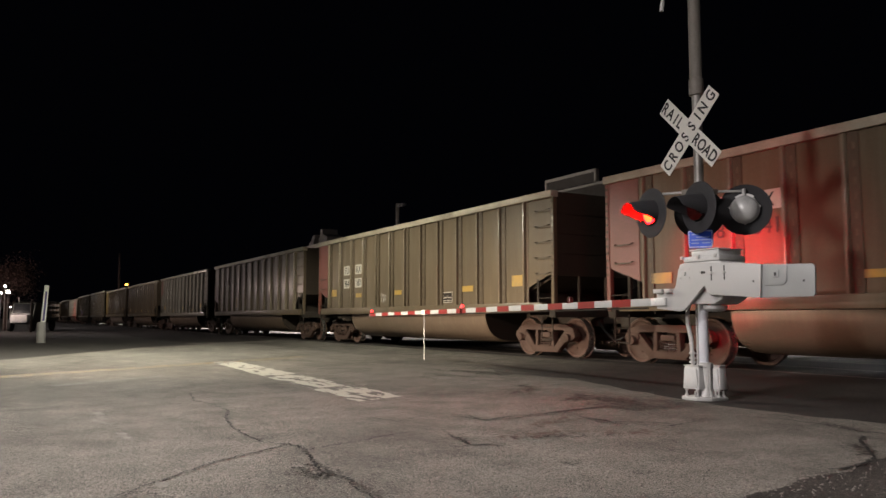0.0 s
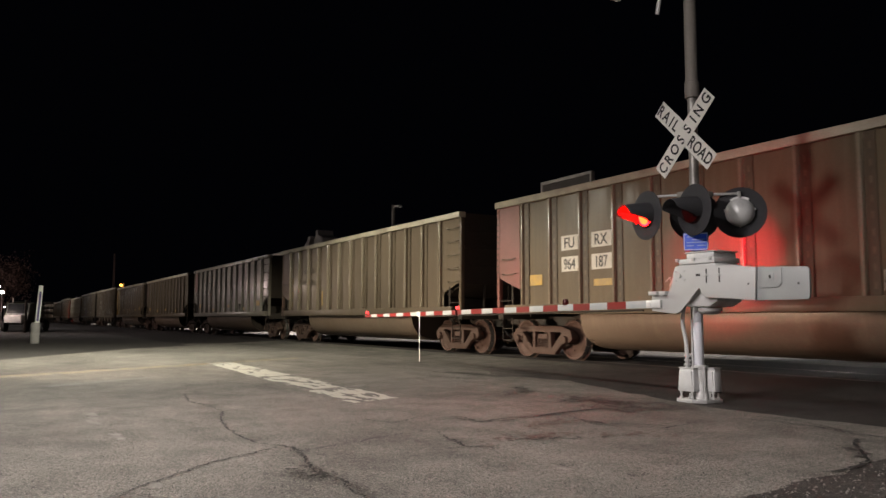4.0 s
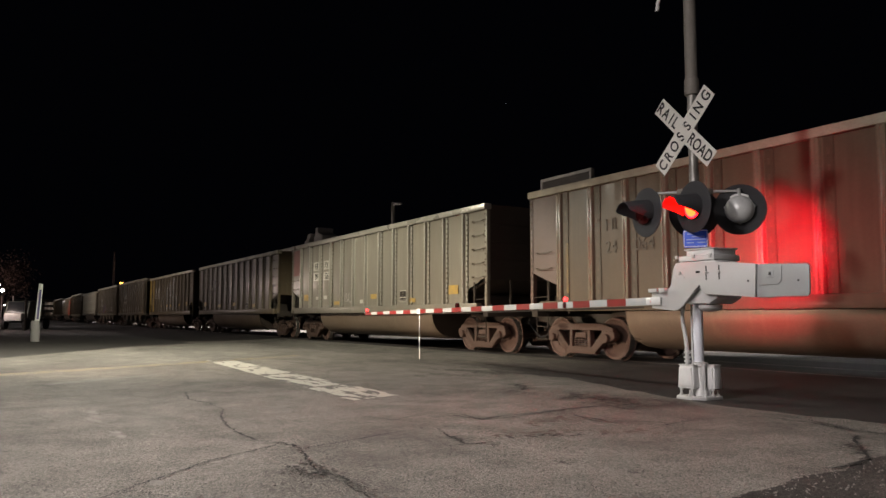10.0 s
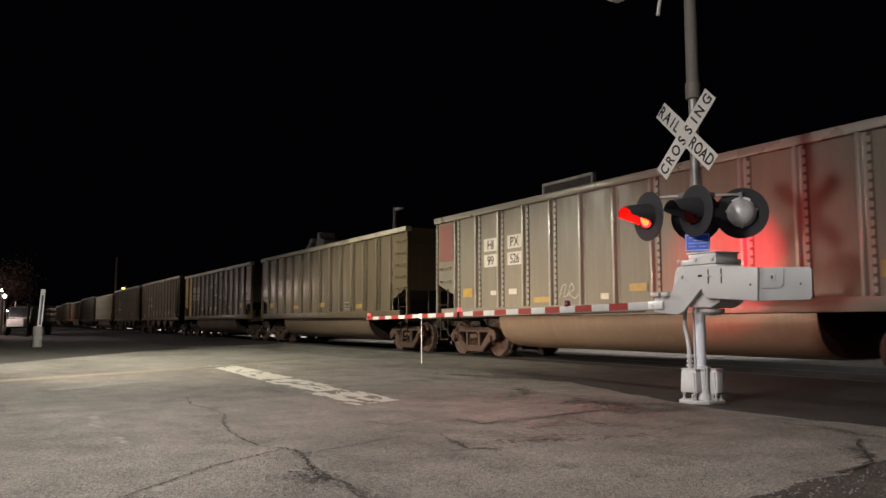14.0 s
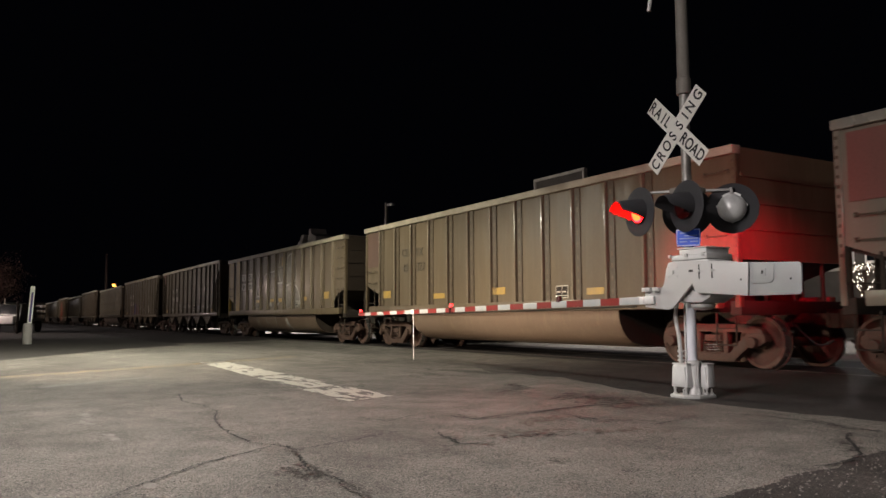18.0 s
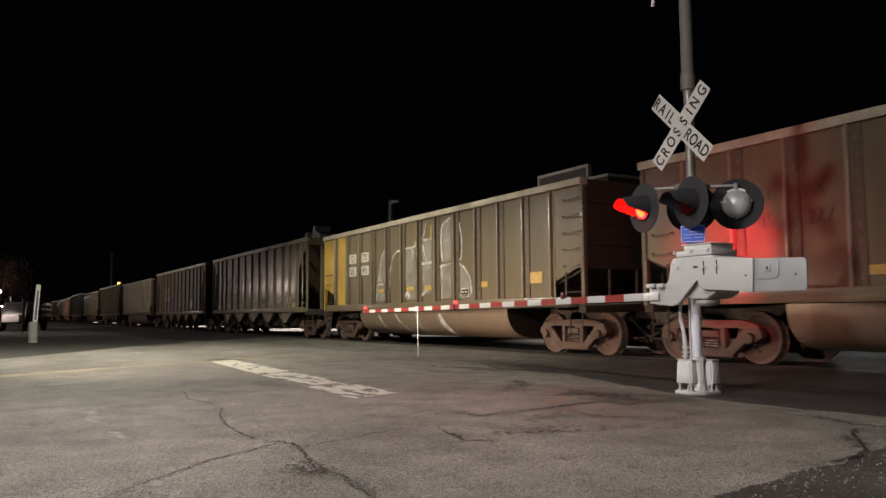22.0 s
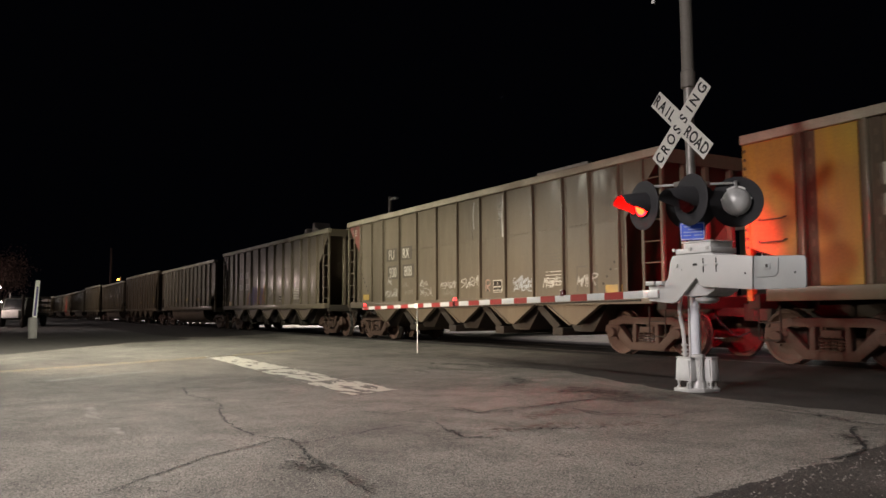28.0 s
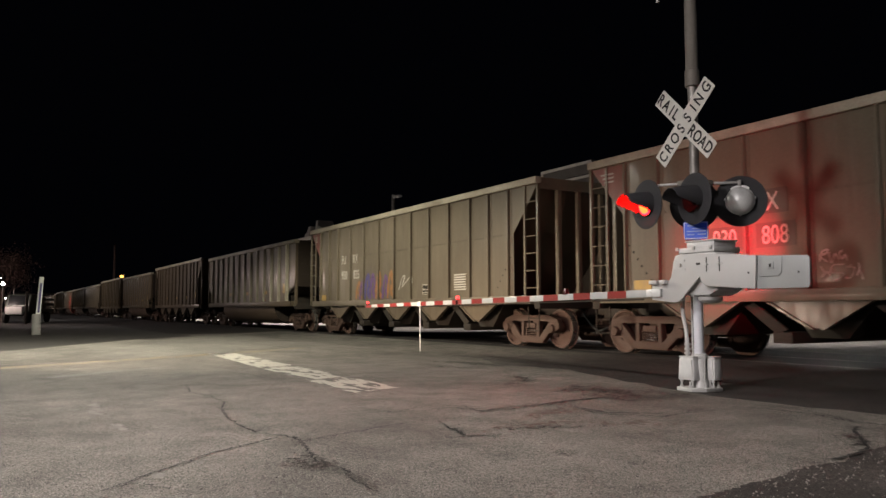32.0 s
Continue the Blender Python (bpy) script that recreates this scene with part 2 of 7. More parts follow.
FADED = material("faded_dark_lettering", (0.080, 0.064, 0.045), 0.6, 0.0, 0.1, 4, 60, 0.0, second=(0.095, 0.078, 0.054), amount=0.9)
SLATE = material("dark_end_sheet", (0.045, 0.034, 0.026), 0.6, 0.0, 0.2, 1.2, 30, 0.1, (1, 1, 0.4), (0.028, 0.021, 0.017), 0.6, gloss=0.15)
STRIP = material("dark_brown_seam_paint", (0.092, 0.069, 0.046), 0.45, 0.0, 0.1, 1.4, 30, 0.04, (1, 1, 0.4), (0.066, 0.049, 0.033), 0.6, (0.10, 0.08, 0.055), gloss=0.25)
HOPTAN = material("grey_brown_car_paint", (0.150, 0.122, 0.086), 0.42, 0.0, 0.08, 0.8, 30, 0.03, (1, 1, 0.4), (0.088, 0.070, 0.049), 0.65, (0.165, 0.142, 0.105), per_object=0.07, wavy=0.016, gloss=0.22, coat=0.22)
SPOTY = material("yellow_reflector", (0.42, 0.26, 0.045), 0.45, 0.0, 0.1, 5, 60, 0.05, second=(0.24, 0.17, 0.08), amount=0.7)
PLATE = material("white_number_panel", (0.52, 0.48, 0.41), 0.5, 0.0, 0.08, 5, 60, 0.04, second=(0.42, 0.37, 0.29), amount=0.6)
INK = material("black_lettering", (0.03, 0.028, 0.026), 0.6, 0.0, 0.1, 9, 60, 0.0)
CHALK = material("chalky_white_spray", (0.48, 0.45, 0.40), 0.7, 0.0, 0.15, 7, 60, 0.0, second=(0.32, 0.28, 0.22), amount=0.8)
SCRAWL = material("faded_chalk", (0.46, 0.43, 0.38), 0.7, 0.0, 0.15, 7, 60, 0.0, second=(0.17, 0.145, 0.11), amount=0.8)
PURPLE = material("purple_spray", (0.13, 0.07, 0.17), 0.6, 0.0, 0.15, 7, 60, 0.0)
ORANGE = material("orange_spray", (0.30, 0.14, 0.05), 0.6, 0.0, 0.15, 7, 60, 0.0)
BLUEP = material("blue_spray", (0.09, 0.075, 0.20), 0.6, 0.0, 0.15, 7, 60, 0.0)
GALV = material("galvanised_steel", (0.56, 0.56, 0.55), 0.48, 0.25, 0.07, 7, 50, 0.04, second=(0.42, 0.42, 0.41), amount=0.7)
POLE = material("dull_grey_pole", (0.24, 0.225, 0.20), 0.55, 0.1, 0.12, 3, 50, 0.08, (1, 1, 0.3), (0.17, 0.15, 0.13), 0.7)
OVERSPRAY_GLINT = spray("thin_overspray_and_glint", (0.55, 0.52, 0.48), 0.10, 0.42)
HAZE = spray("white_spray_and_glint", (0.62, 0.58, 0.53), 0.35, 0.85)
FADE = material("half_worn_chalk", (0.24, 0.21, 0.165), 0.7, 0.0, 0.15, 7, 60, 0.0, second=(0.15, 0.13, 0.095), amount=0.8)
BLUEISH = material("pale_blue_chalk", (0.38, 0.40, 0.42), 0.7, 0.0, 0.15, 7, 60, 0.0, second=(0.2, 0.19, 0.17), amount=0.8)
REDCHALK = material("reddish_chalk", (0.42, 0.24, 0.19), 0.7, 0.0, 0.15, 7, 60, 0.0, second=(0.2, 0.15, 0.12), amount=0.8)
WEIGHT = material("dull_grey_weight_paint", (0.37, 0.385, 0.385), 0.5, 0.1, 0.03, 2.5, 60, 0.015, second=(0.32, 0.33, 0.33), amount=0.6)
MAST = material("bright_galvanised_tube", (0.78, 0.80, 0.86), 0.34, 0.2, 0.06, 5, 50, 0.03, (1, 1, 0.3), (0.62, 0.64, 0.69), 0.7)
DOME = material("spun_metal_dome", (0.64, 0.65, 0.64), 0.42, 0.2, 0.08, 6, 50, 0.03, second=(0.42, 0.42, 0.42), amount=0.7)
OLDTUBE = material("stained_mast_tube", (0.34, 0.33, 0.31), 0.42, 0.4, 0.15, 6, 40, 0.06, (1, 1, 0.5), (0.17, 0.155, 0.14), 0.9, (0.5, 0.49, 0.47))
ALUP = material("aluminium_paint", (0.70, 0.705, 0.70), 0.42, 0.15, 0.05, 5, 70, 0.02, second=(0.5, 0.5, 0.49), amount=0.6)
GREYARM = material("grey_painted_plate", (0.50, 0.50, 0.495), 0.5, 0.1, 0.03, 2.5, 60, 0.015, second=(0.44, 0.44, 0.42), amount=0.6)
SIGNW = material("white_sign_sheeting", (0.78, 0.77, 0.72), 0.4, 0.0, 0.04, 5, 60, 0.02, second=(0.66, 0.64, 0.58), amount=0.5)
SIGNK = material("black_sign_lettering", (0.012, 0.012, 0.012), 0.5, 0.0, 0.1, 9, 60, 0.0)
BLACK = material("black_background_paint", (0.026, 0.026, 0.029), 0.8, 0.0, 0.15, 8, 60, 0.05, second=(0.038, 0.038, 0.042), amount=0.6)
PRINT = material("pale_blue_print", (0.30, 0.42, 0.80), 0.4, 0.0, 0.05, 9, 60, 0.0)
BLUE = material("blue_sign_sheeting", (0.022, 0.10, 0.72), 0.4, 0.0, 0.06, 9, 60, 0.02)
ARMW = material("white_arm_sheeting", (0.42, 0.45, 0.45), 0.35, 0.0, 0.05, 6, 60, 0.02, second=(0.5, 0.5, 0.48), amount=0.8)
ARMR = material("red_arm_sheeting", (0.24, 0.018, 0.016), 0.35, 0.0, 0.08, 6, 60, 0.02, second=(0.19, 0.018, 0.014), amount=0.5)
RAIL = material("worn_rail_steel", (0.12, 0.105, 0.09), 0.45, 0.6, 0.15, 5, 60, 0.05, second=(0.16, 0.10, 0.07), amount=0.4)
BALLAST = asphalt("dark_crossing_asphalt", (0.031, 0.026, 0.025), (0.043, 0.037, 0.034), 0.12)
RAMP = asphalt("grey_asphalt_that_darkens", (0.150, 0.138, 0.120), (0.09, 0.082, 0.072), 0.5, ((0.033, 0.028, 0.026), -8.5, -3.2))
ROAD = asphalt("old_grey_asphalt", (0.178, 0.165, 0.144), (0.108, 0.098, 0.086), 0.9)
TAR = material("crack_filler", (0.014, 0.012, 0.011), 0.9, 0.0, 0.3, 6, 80, 0.4)
STAIN = asphalt("damp_dark_asphalt", (0.036, 0.031, 0.028), (0.072, 0.064, 0.057), 0.22)
LINEW = material("worn_white_road_paint", (0.43, 0.41, 0.35), 0.7, 0.0, 0.22, 3.4, 90, 0.3, (0.6, 1.9, 1), second=(0.095, 0.087, 0.076), amount=1.0, edge=(0.575, 0.60))
LINEWORN = material("flaking_white_road_paint", (0.43, 0.41, 0.35), 0.7, 0.0, 0.22, 3.4, 90, 0.3, (0.6, 1.9, 1), second=(0.095, 0.087, 0.076), amount=1.0, edge=(0.525, 0.545))
LINEY = material("worn_yellow_road_paint", (0.235, 0.175, 0.08), 0.75, 0.0, 0.25, 3.0, 70, 0.3, second=(0.165, 0.15, 0.125), amount=1.0, edge=(0.40, 0.62))
FAINT = material("almost_worn_off_paint", (0.17, 0.16, 0.145), 0.75, 0.0, 0.3, 5, 70, 0.3, second=(0.15, 0.14, 0.125), amount=1.0, edge=(0.42, 0.55))
DIRT = material("gravelly_ground", (0.032, 0.028, 0.025), 0.95, 0.0, 0.4, 0.6, 60, 0.6, second=(0.03, 0.026, 0.023), amount=0.8)
CEMENT = material("pale_cement_smear", (0.24, 0.225, 0.2), 0.85, 0.0, 0.3, 6, 60, 0.3, second=(0.15, 0.14, 0.12), amount=0.9)
RUSTY = material("rusty_stained_asphalt", (0.105, 0.072, 0.060), 0.85, 0.0, 0.35, 9, 90, 0.3, second=(0.14, 0.12, 0.10), amount=0.9, gloss=0.2)
CONC = material("pale_concrete", (0.27, 0.26, 0.25), 0.85, 0.0, 0.15, 3, 60, 0.3, second=(0.3, 0.28, 0.26), amount=0.6)
DUSK = material("dark_parapet_paint", (0.085, 0.075, 0.062), 0.8, 0.0, 0.12, 1.5, 40, 0.1, second=(0.06, 0.05, 0.04), amount=0.6)
WALL = material("grey_building_paint", (0.30, 0.28, 0.26), 0.8, 0.0, 0.1, 1.2, 40, 0.1, second=(0.22, 0.2, 0.18), amount=0.6)
TRIM = material("pale_roof_trim", (0.52, 0.48, 0.42), 0.7, 0.0, 0.08, 3, 40, 0.05)
BARK = material("tree_bark", (0.09, 0.055, 0.045), 0.9, 0.0, 0.25, 6, 50, 0.3)
LEAF = material("dry_tree_leaves", (0.06, 0.032, 0.025), 0.8, 0.0, 0.3, 3, 40, 0.1)
CABW = material("white_vehicle_paint", (0.7, 0.7, 0.68), 0.3, 0.0, 0.04, 3, 40, 0.0)
CABG = material("green_vehicle_paint", (0.045, 0.052, 0.042), 0.4, 0.0, 0.08, 3, 40, 0.0)
RUBBER = material("tyre_rubber", (0.02, 0.02, 0.02), 0.85, 0.0, 0.2, 8, 60, 0.2)
GLASS = material("dark_window_glass", (0.012, 0.014, 0.016), 0.08, 0.0, 0.05, 3, 30, 0.0)
REDGLASS = material("dark_red_cover", (0.05, 0.004, 0.004), 0.2, 0.0, 0.1, 9, 60, 0.05)
LIT = glow("lit_red_lens", (1.0, 0.0003, 0.0006), 420.0)
LITBACK = glow("lit_red_lens_of_the_far_side", (1.0, 0.0006, 0.0012), 25.0)
CORE = glow("lit_lens_core", (1.0, 0.0024, 0.0004), 240.0)
TIPLIT = glow("lit_small_red_lens", (1.0, 0.03, 0.03), 5.0)
SODIUM = glow("sodium_lamp_glow", (1.0, 0.40, 0.06), 7.0)
STARLIT = glow("faint_star_glow", (0.8, 0.85, 1.0), 0.25)
WARMLIT = glow("warm_bulb_glow", (1.0, 0.82, 0.62), 16.0)
WHITELIT = glow("white_lamp_glow", (1.0, 0.9, 0.85), 12.0)

# ---------------------------------------------------------------- mesh helpers


def box(bm, x0, x1, y0, y1, z0, z1, bevel=0.0):
    v = [bm.verts.new((x, y, z)) for z in (z0, z1) for y in (y0, y1) for x in (x0, x1)]
    f = [bm.faces.new([v[i] for i in q]) for q in ((0, 2, 3, 1), (4, 5, 7, 6), (0, 1, 5, 4), (2, 6, 7, 3), (0, 4, 6, 2), (1, 3, 7, 5))]
    if bevel:
        e = list({e for q in f for e in q.edges})
        bmesh.ops.bevel(bm, geom=e, offset=bevel, segments=2, affect="EDGES", profile=0.5)
    return bm


def prism(bm, outline, axis, a, b, bevel=0.0):
    """Extrudes a plane outline of (u, v) along an axis from a to b. axis y: (x, z); axis x: (y, z); axis z: (x, y)."""
    put = {"y": lambda u, v, w: (u, w, v), "x": lambda u, v, w: (w, u, v), "z": lambda u, v, w: (u, v, w)}[axis]
    lo = [bm.verts.new(put(u, v, a)) for u, v in outline]
    hi = [bm.verts.new(put(u, v, b)) for u, v in outline]
    f = [bm.faces.new(lo), bm.faces.new(hi[::-1])]
    n = len(lo)
    f += [bm.faces.new((lo[i], hi[i], hi[(i + 1) % n], lo[(i + 1) % n])) for i in range(n)]
    if bevel:
        e = list({e for q in f for e in q.edges})
        bmesh.ops.bevel(bm, geom=e, offset=bevel, segments=2, affect="EDGES", profile=0.5)
    return bm


def tube(bm, path, r, seg=8, flat=1.0, cap=True):
    """A round bar along a path; r may be a list of radii."""
    path = [Vector(q) for q in path]
    radii = r if isinstance(r, (list, tuple)) else [r] * len(path)
    rings = []
    side = None
    for i, q in enumerate(path):
        d = (path[min(i + 1, len(path) - 1)] - path[max(i - 1, 0)]).normalized()
        ref = Vector((0, 0, 1)) if abs(d.z) < 0.9 else Vector((1, 0, 0))
        u = d.cross(ref).normalized() if side is None else (side - d * side.dot(d)).normalized()
        side = u
        w = d.cross(u)
        rings.append([bm.verts.new(q + (u * math.cos(2 * math.pi * j / seg) + w * flat * math.sin(2 * math.pi * j / seg)) * radii[i]) for j in range(seg)])
    for a, b in zip(rings, rings[1:]):
        for j in range(seg):
            f = bm.faces.new((a[j], a[(j + 1) % seg], b[(j + 1) % seg], b[j]))
            f.smooth = seg > 6
    if cap:
        bm.faces.new(rings[0][::-1])
        bm.faces.new(rings[-1])
    return bm


def lathe(bm, profile, origin=(0, 0, 0), axis="z", seg=24, closed=True):
    """Turns a profile of (radius, height) round an axis."""
    ox, oy, oz = origin
    put = {"z": lambda c, s, r, h: (ox + r * c, oy + r * s, oz + h), "y": lambda c, s, r, h: (ox + r * c, oy + h, oz + r * s), "x": lambda c, s, r, h: (ox + h, oy + r * c, oz + r * s)}[axis]
    rings = [[bm.verts.new(put(math.cos(2 * math.pi * j / seg), math.sin(2 * math.pi * j / seg), max(r, 1e-4), h)) for j in range(seg)] for r, h in profile]
    for a, b in zip(rings, rings[1:]):
        for j in range(seg):
            f = bm.faces.new((a[j], a[(j + 1) % seg], b[(j + 1) % seg], b[j]))
            f.smooth = True
    if closed:
        bm.faces.new(rings[0][::-1])
        bm.faces.new(rings[-1])
    return bm


def finish(bm, name, mat, sharp=True):
    bmesh.ops.recalc_face_normals(bm, faces=bm.faces)
    me = bpy.data.meshes.new(name)
    bm.to_mesh(me)
    bm.free()
    me.materials.append(mat)
    if sharp:
        me.set_sharp_from_angle(angle=radians(38))
    return me


def part(name, bm, mat, parent, label="", at=None):
    """Links a bmesh or a mesh as one object under a thing or part."""
    me = finish(bm, name, mat) if isinstance(bm, bmesh.types.BMesh) else bm
    ob = new(name, me)
    ob.parent = parent
    if at is not None:
        ob.matrix_basis = at
    return tagged(ob, label)


def thing(name, at, label, category, group="", kind=""):
    return tagged(place(new(name), at), label, category, group, kind)


def place(ob, at):
    ob.matrix_basis = at
    return ob


def solid(name, bm, mat, label, category, at=None, group="", kind=""):
    ob = new(name, finish(bm, name, mat))
    if at is not None:
        ob.matrix_basis = at
    return tagged(ob, label, category, group, kind)


def B():
    return bmesh.new()


def letters(body, height, mat, wide=1.0, deep=0.004, bold=0.0):
    """A flat mesh of a word, its middle at the origin, upright in the xz plane and readable from -y."""
    cu = bpy.data.curves.new("word", "FONT")
    cu.body, cu.align_x, cu.align_y, cu.size, cu.extrude, cu.offset = body, "CENTER", "CENTER", height * 1.42, deep, bold
    ob = new("word", cu)
    me = bpy.data.meshes.new_from_object(ob.evaluated_get(bpy.context.evaluated_depsgraph_get()))
    bpy.data.objects.remove(ob)
    me.transform(Matrix.Rotation(radians(90), 4, "X") @ Matrix.Diagonal((wide, 1, 1, 1)))
    xs = [v.co.x for v in me.vertices]
    zs = [v.co.z for v in me.vertices]
    me.transform(Matrix.Translation((-(min(xs) + max(xs)) / 2, 0, -(min(zs) + max(zs)) / 2)))
    me.materials.clear()
    me.materials.append(mat)
    return me


def ribbon(bm, path, width, y, seed=0, rough=0.25):
    """A hand-sprayed stroke: a flat strip of uneven width in a car's side plane."""
    rnd = random.Random(seed)
    left, right = [], []
    for i, (x, z) in enumerate(path):
        a, b = path[max(i - 1, 0)], path[min(i + 1, len(path) - 1)]
        dx, dz = b[0] - a[0], b[1] - a[1]
        d = math.hypot(dx, dz) or 1
        w = width * (0.5 + rough * (rnd.random() - 0.5))
        left.append(bm.verts.new((x - dz / d * w, y, z + dx / d * w)))
        right.append(bm.verts.new((x + dz / d * w, y, z - dx / d * w)))
    for i in range(len(path) - 1):
        bm.faces.new((left[i], left[i + 1], right[i + 1], right[i]))
    return bm


def curve(points, n=10):
    """Points on a smooth line through the given ones."""
    out = []
    p = [points[0]] + list(points) + [points[-1]]
    for a, b, c, d in zip(p, p[1:], p[2:], p[3:]):
        for i in range(n):
            t = i / n
            out.append(tuple(0.5 * (2 * b[k] + (c[k] - a[k]) * t + (2 * a[k] - 5 * b[k] + 4 * c[k] - d[k]) * t * t + (3 * b[k] - a[k] - 3 * c[k] + d[k]) * t ** 3) for k in range(len(b))))
    return out + [tuple(points[-1])]

# ---------------------------------------------------------------- ground and track


def jag(points, step, amount, seed):
    """A broken line with uneven points between the given ones."""
    rnd = random.Random(seed)
    out = []
    for (x0, y0), (x1, y1) in zip(points, points[1:]):
        n = max(1, int(math.hypot(x1 - x0, y1 - y0) / step))
        for i in range(n):
            j = amount if i else amount * 0.3
            out.append((x0 + (x1 - x0) * i / n + rnd.uniform(-j, j), y0 + (y1 - y0) * i / n + rnd.uniform(-j, j)))
    return out + [points[-1]]


def sheet(name, outline, z, mat, label, category, kind="structure"):
    bm = B()
    bm.faces.new([bm.verts.new((x, y, z)) for x, y in outline])
    bmesh.ops.triangulate(bm, faces=bm.faces)
    return solid(name, bm, mat, label, category, kind=kind)


bm = B()
box(bm, -1500, 1500, -1500, 1500, -0.5, 0.0)
solid("ground", bm, DIRT, "dark gravelly ground around the crossing", "ground", kind="structure")

NEAR_EDGE = [(-26, 2.6), (-12, 2.3), (-8, 1.7), (-5.1, 0.45), (-3.4, 0.7), (-0.64, -0.12), (0.88, -0.39), (2.5, -0.28), (8, -0.2), (40, 0)]
sheet("road", [(-21.5, -3.2), (-20, -4.1), (-14.9, -7.35), (-9, -13), (0, -40), (40, -60)] + jag(NEAR_EDGE, 0.35, 0.09, 3)[::-1],
      0.008, ROAD, "old grey cracked asphalt road before the crossing", "road")
sheet("road", [(-170, 8.6), (60, 8.6), (60, 34), (-170, 34)], 0.006, ROAD, "grey asphalt street beyond the track", "road")

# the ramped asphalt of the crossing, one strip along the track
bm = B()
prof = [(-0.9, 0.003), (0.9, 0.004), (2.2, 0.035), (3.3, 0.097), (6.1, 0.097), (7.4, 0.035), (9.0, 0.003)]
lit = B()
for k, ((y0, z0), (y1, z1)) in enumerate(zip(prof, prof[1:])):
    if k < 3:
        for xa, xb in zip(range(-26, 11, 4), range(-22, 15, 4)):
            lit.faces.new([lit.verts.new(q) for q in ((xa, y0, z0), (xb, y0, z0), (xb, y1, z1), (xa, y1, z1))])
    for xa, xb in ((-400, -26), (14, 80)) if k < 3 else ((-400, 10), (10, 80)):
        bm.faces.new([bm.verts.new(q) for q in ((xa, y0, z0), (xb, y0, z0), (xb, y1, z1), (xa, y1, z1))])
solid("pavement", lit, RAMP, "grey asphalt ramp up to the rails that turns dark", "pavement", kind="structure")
solid("pavement", bm, BALLAST, "dark asphalt laid between and beside the rails", "pavement", kind="structure")


def rail(y):
    bm = B()
    s = [(-0.065, -0.06), (0.065, -0.06), (0.065, -0.05), (0.012, -0.03), (0.012, 0.0), (0.036, 0.006), (0.036, 0.028), (0.03, 0.034), (-0.03, 0.034), (-0.036, 0.028), (-0.036, 0.006), (-0.012, 0.0), (-0.012, -0.03), (-0.065, -0.05)]
    prism(bm, [(y + u, RAIL_Z - 0.034 + v) for u, v in s], "x", -400, 80)
    return solid("rail", bm, RAIL, "steel rail with a polished head", "rail", group="rails of the track", kind="structure")


for side in (-0.7525, 0.7525):
    rail(TRACK_Y + side)


def marking(name, outline, mat, label, z=0.013):
    return sheet(name, outline, z, mat, label, "road marking")


# stop line, in the slabs that are left of it
for k, (a, b) in enumerate(((0.0, 0.30), (0.31, 0.52), (0.53, 0.80), (0.81, 1.0))):
    fl, fr, nl, nr = (-11.4, -3.32), (-11.55, -2.72), (-1.89, -3.82), (-2.2, -3.06)
    mixp = lambda p, q, t: (p[0] + (q[0] - p[0]) * t, p[1] + (q[1] - p[1]) * t)
    edge_a = jag([mixp(fl, nl, a), mixp(fl, nl, b)], 0.16, 0.03, 20 + k)
    edge_b = jag([mixp(fr, nr, b), mixp(fr, nr, a)], 0.16, 0.03, 40 + k)
    marking("stop_line", edge_a + edge_b, LINEW if k < 2 else LINEWORN, "broad worn white stop line before the track")
marking("centre_line", jag([(-5.6, -13.5), (-9.15, -6.9), (-12.76, -0.64)], 0.3, 0.02, 5) + jag([(-12.62, -0.58), (-9.0, -6.8), (-5.44, -13.4)], 0.3, 0.02, 6), LINEY, "worn yellow centre line of the road")
marking("centre_line", jag([(-5.35, -13.5), (-8.85, -6.9), (-12.45, -0.64)], 0.3, 0.02, 7) + jag([(-12.3, -0.58), (-8.7, -6.8), (-5.2, -13.4)], 0.3, 0.02, 8), LINEY, "worn yellow centre line of the road")
marking("lane_line", jag([(-6.2, -6.9), (-7.5, -5.1)], 0.2, 0.02, 9) + jag([(-7.38, -5.0), (-6.08, -6.8)], 0.2, 0.02, 10), FAINT, "faint worn white line on the road")


def crack(points, width, seed, mat=TAR, name="crack", label="dark crack in the old asphalt", category="crack"):
    rnd = random.Random(seed)
    line = jag(points, 0.028, 0.02, seed)
    bm = B()
    rows = []
    flow = 0.5
    for i, (x, y) in enumerate(line):
        a, b = line[max(i - 1, 0)], line[min(i + 1, len(line) - 1)]
        d = math.hypot(b[0] - a[0], b[1] - a[1]) or 1
        flow = 0.75 * flow + 0.25 * rnd.uniform(0.0, 1.1)
        w = width * 0.8 * flow * rnd.uniform(0.45, 1.35) * (0.4 if i in (0, len(line) - 1) else 1)
        nx, ny = -(b[1] - a[1]) / d * w, (b[0] - a[0]) / d * w
        rows.append((bm.verts.new((x + nx, y + ny, 0.0135 + 0.0003 * seed)), bm.verts.new((x - nx, y - ny, 0.0135 + 0.0003 * seed))))
    for (a, b), (c, d) in zip(rows, rows[1:]):
        bm.faces.new((a, b, d, c))
    return solid(name, bm, mat, label, category, group="cracks in the road" if mat is TAR else "", kind="structure")


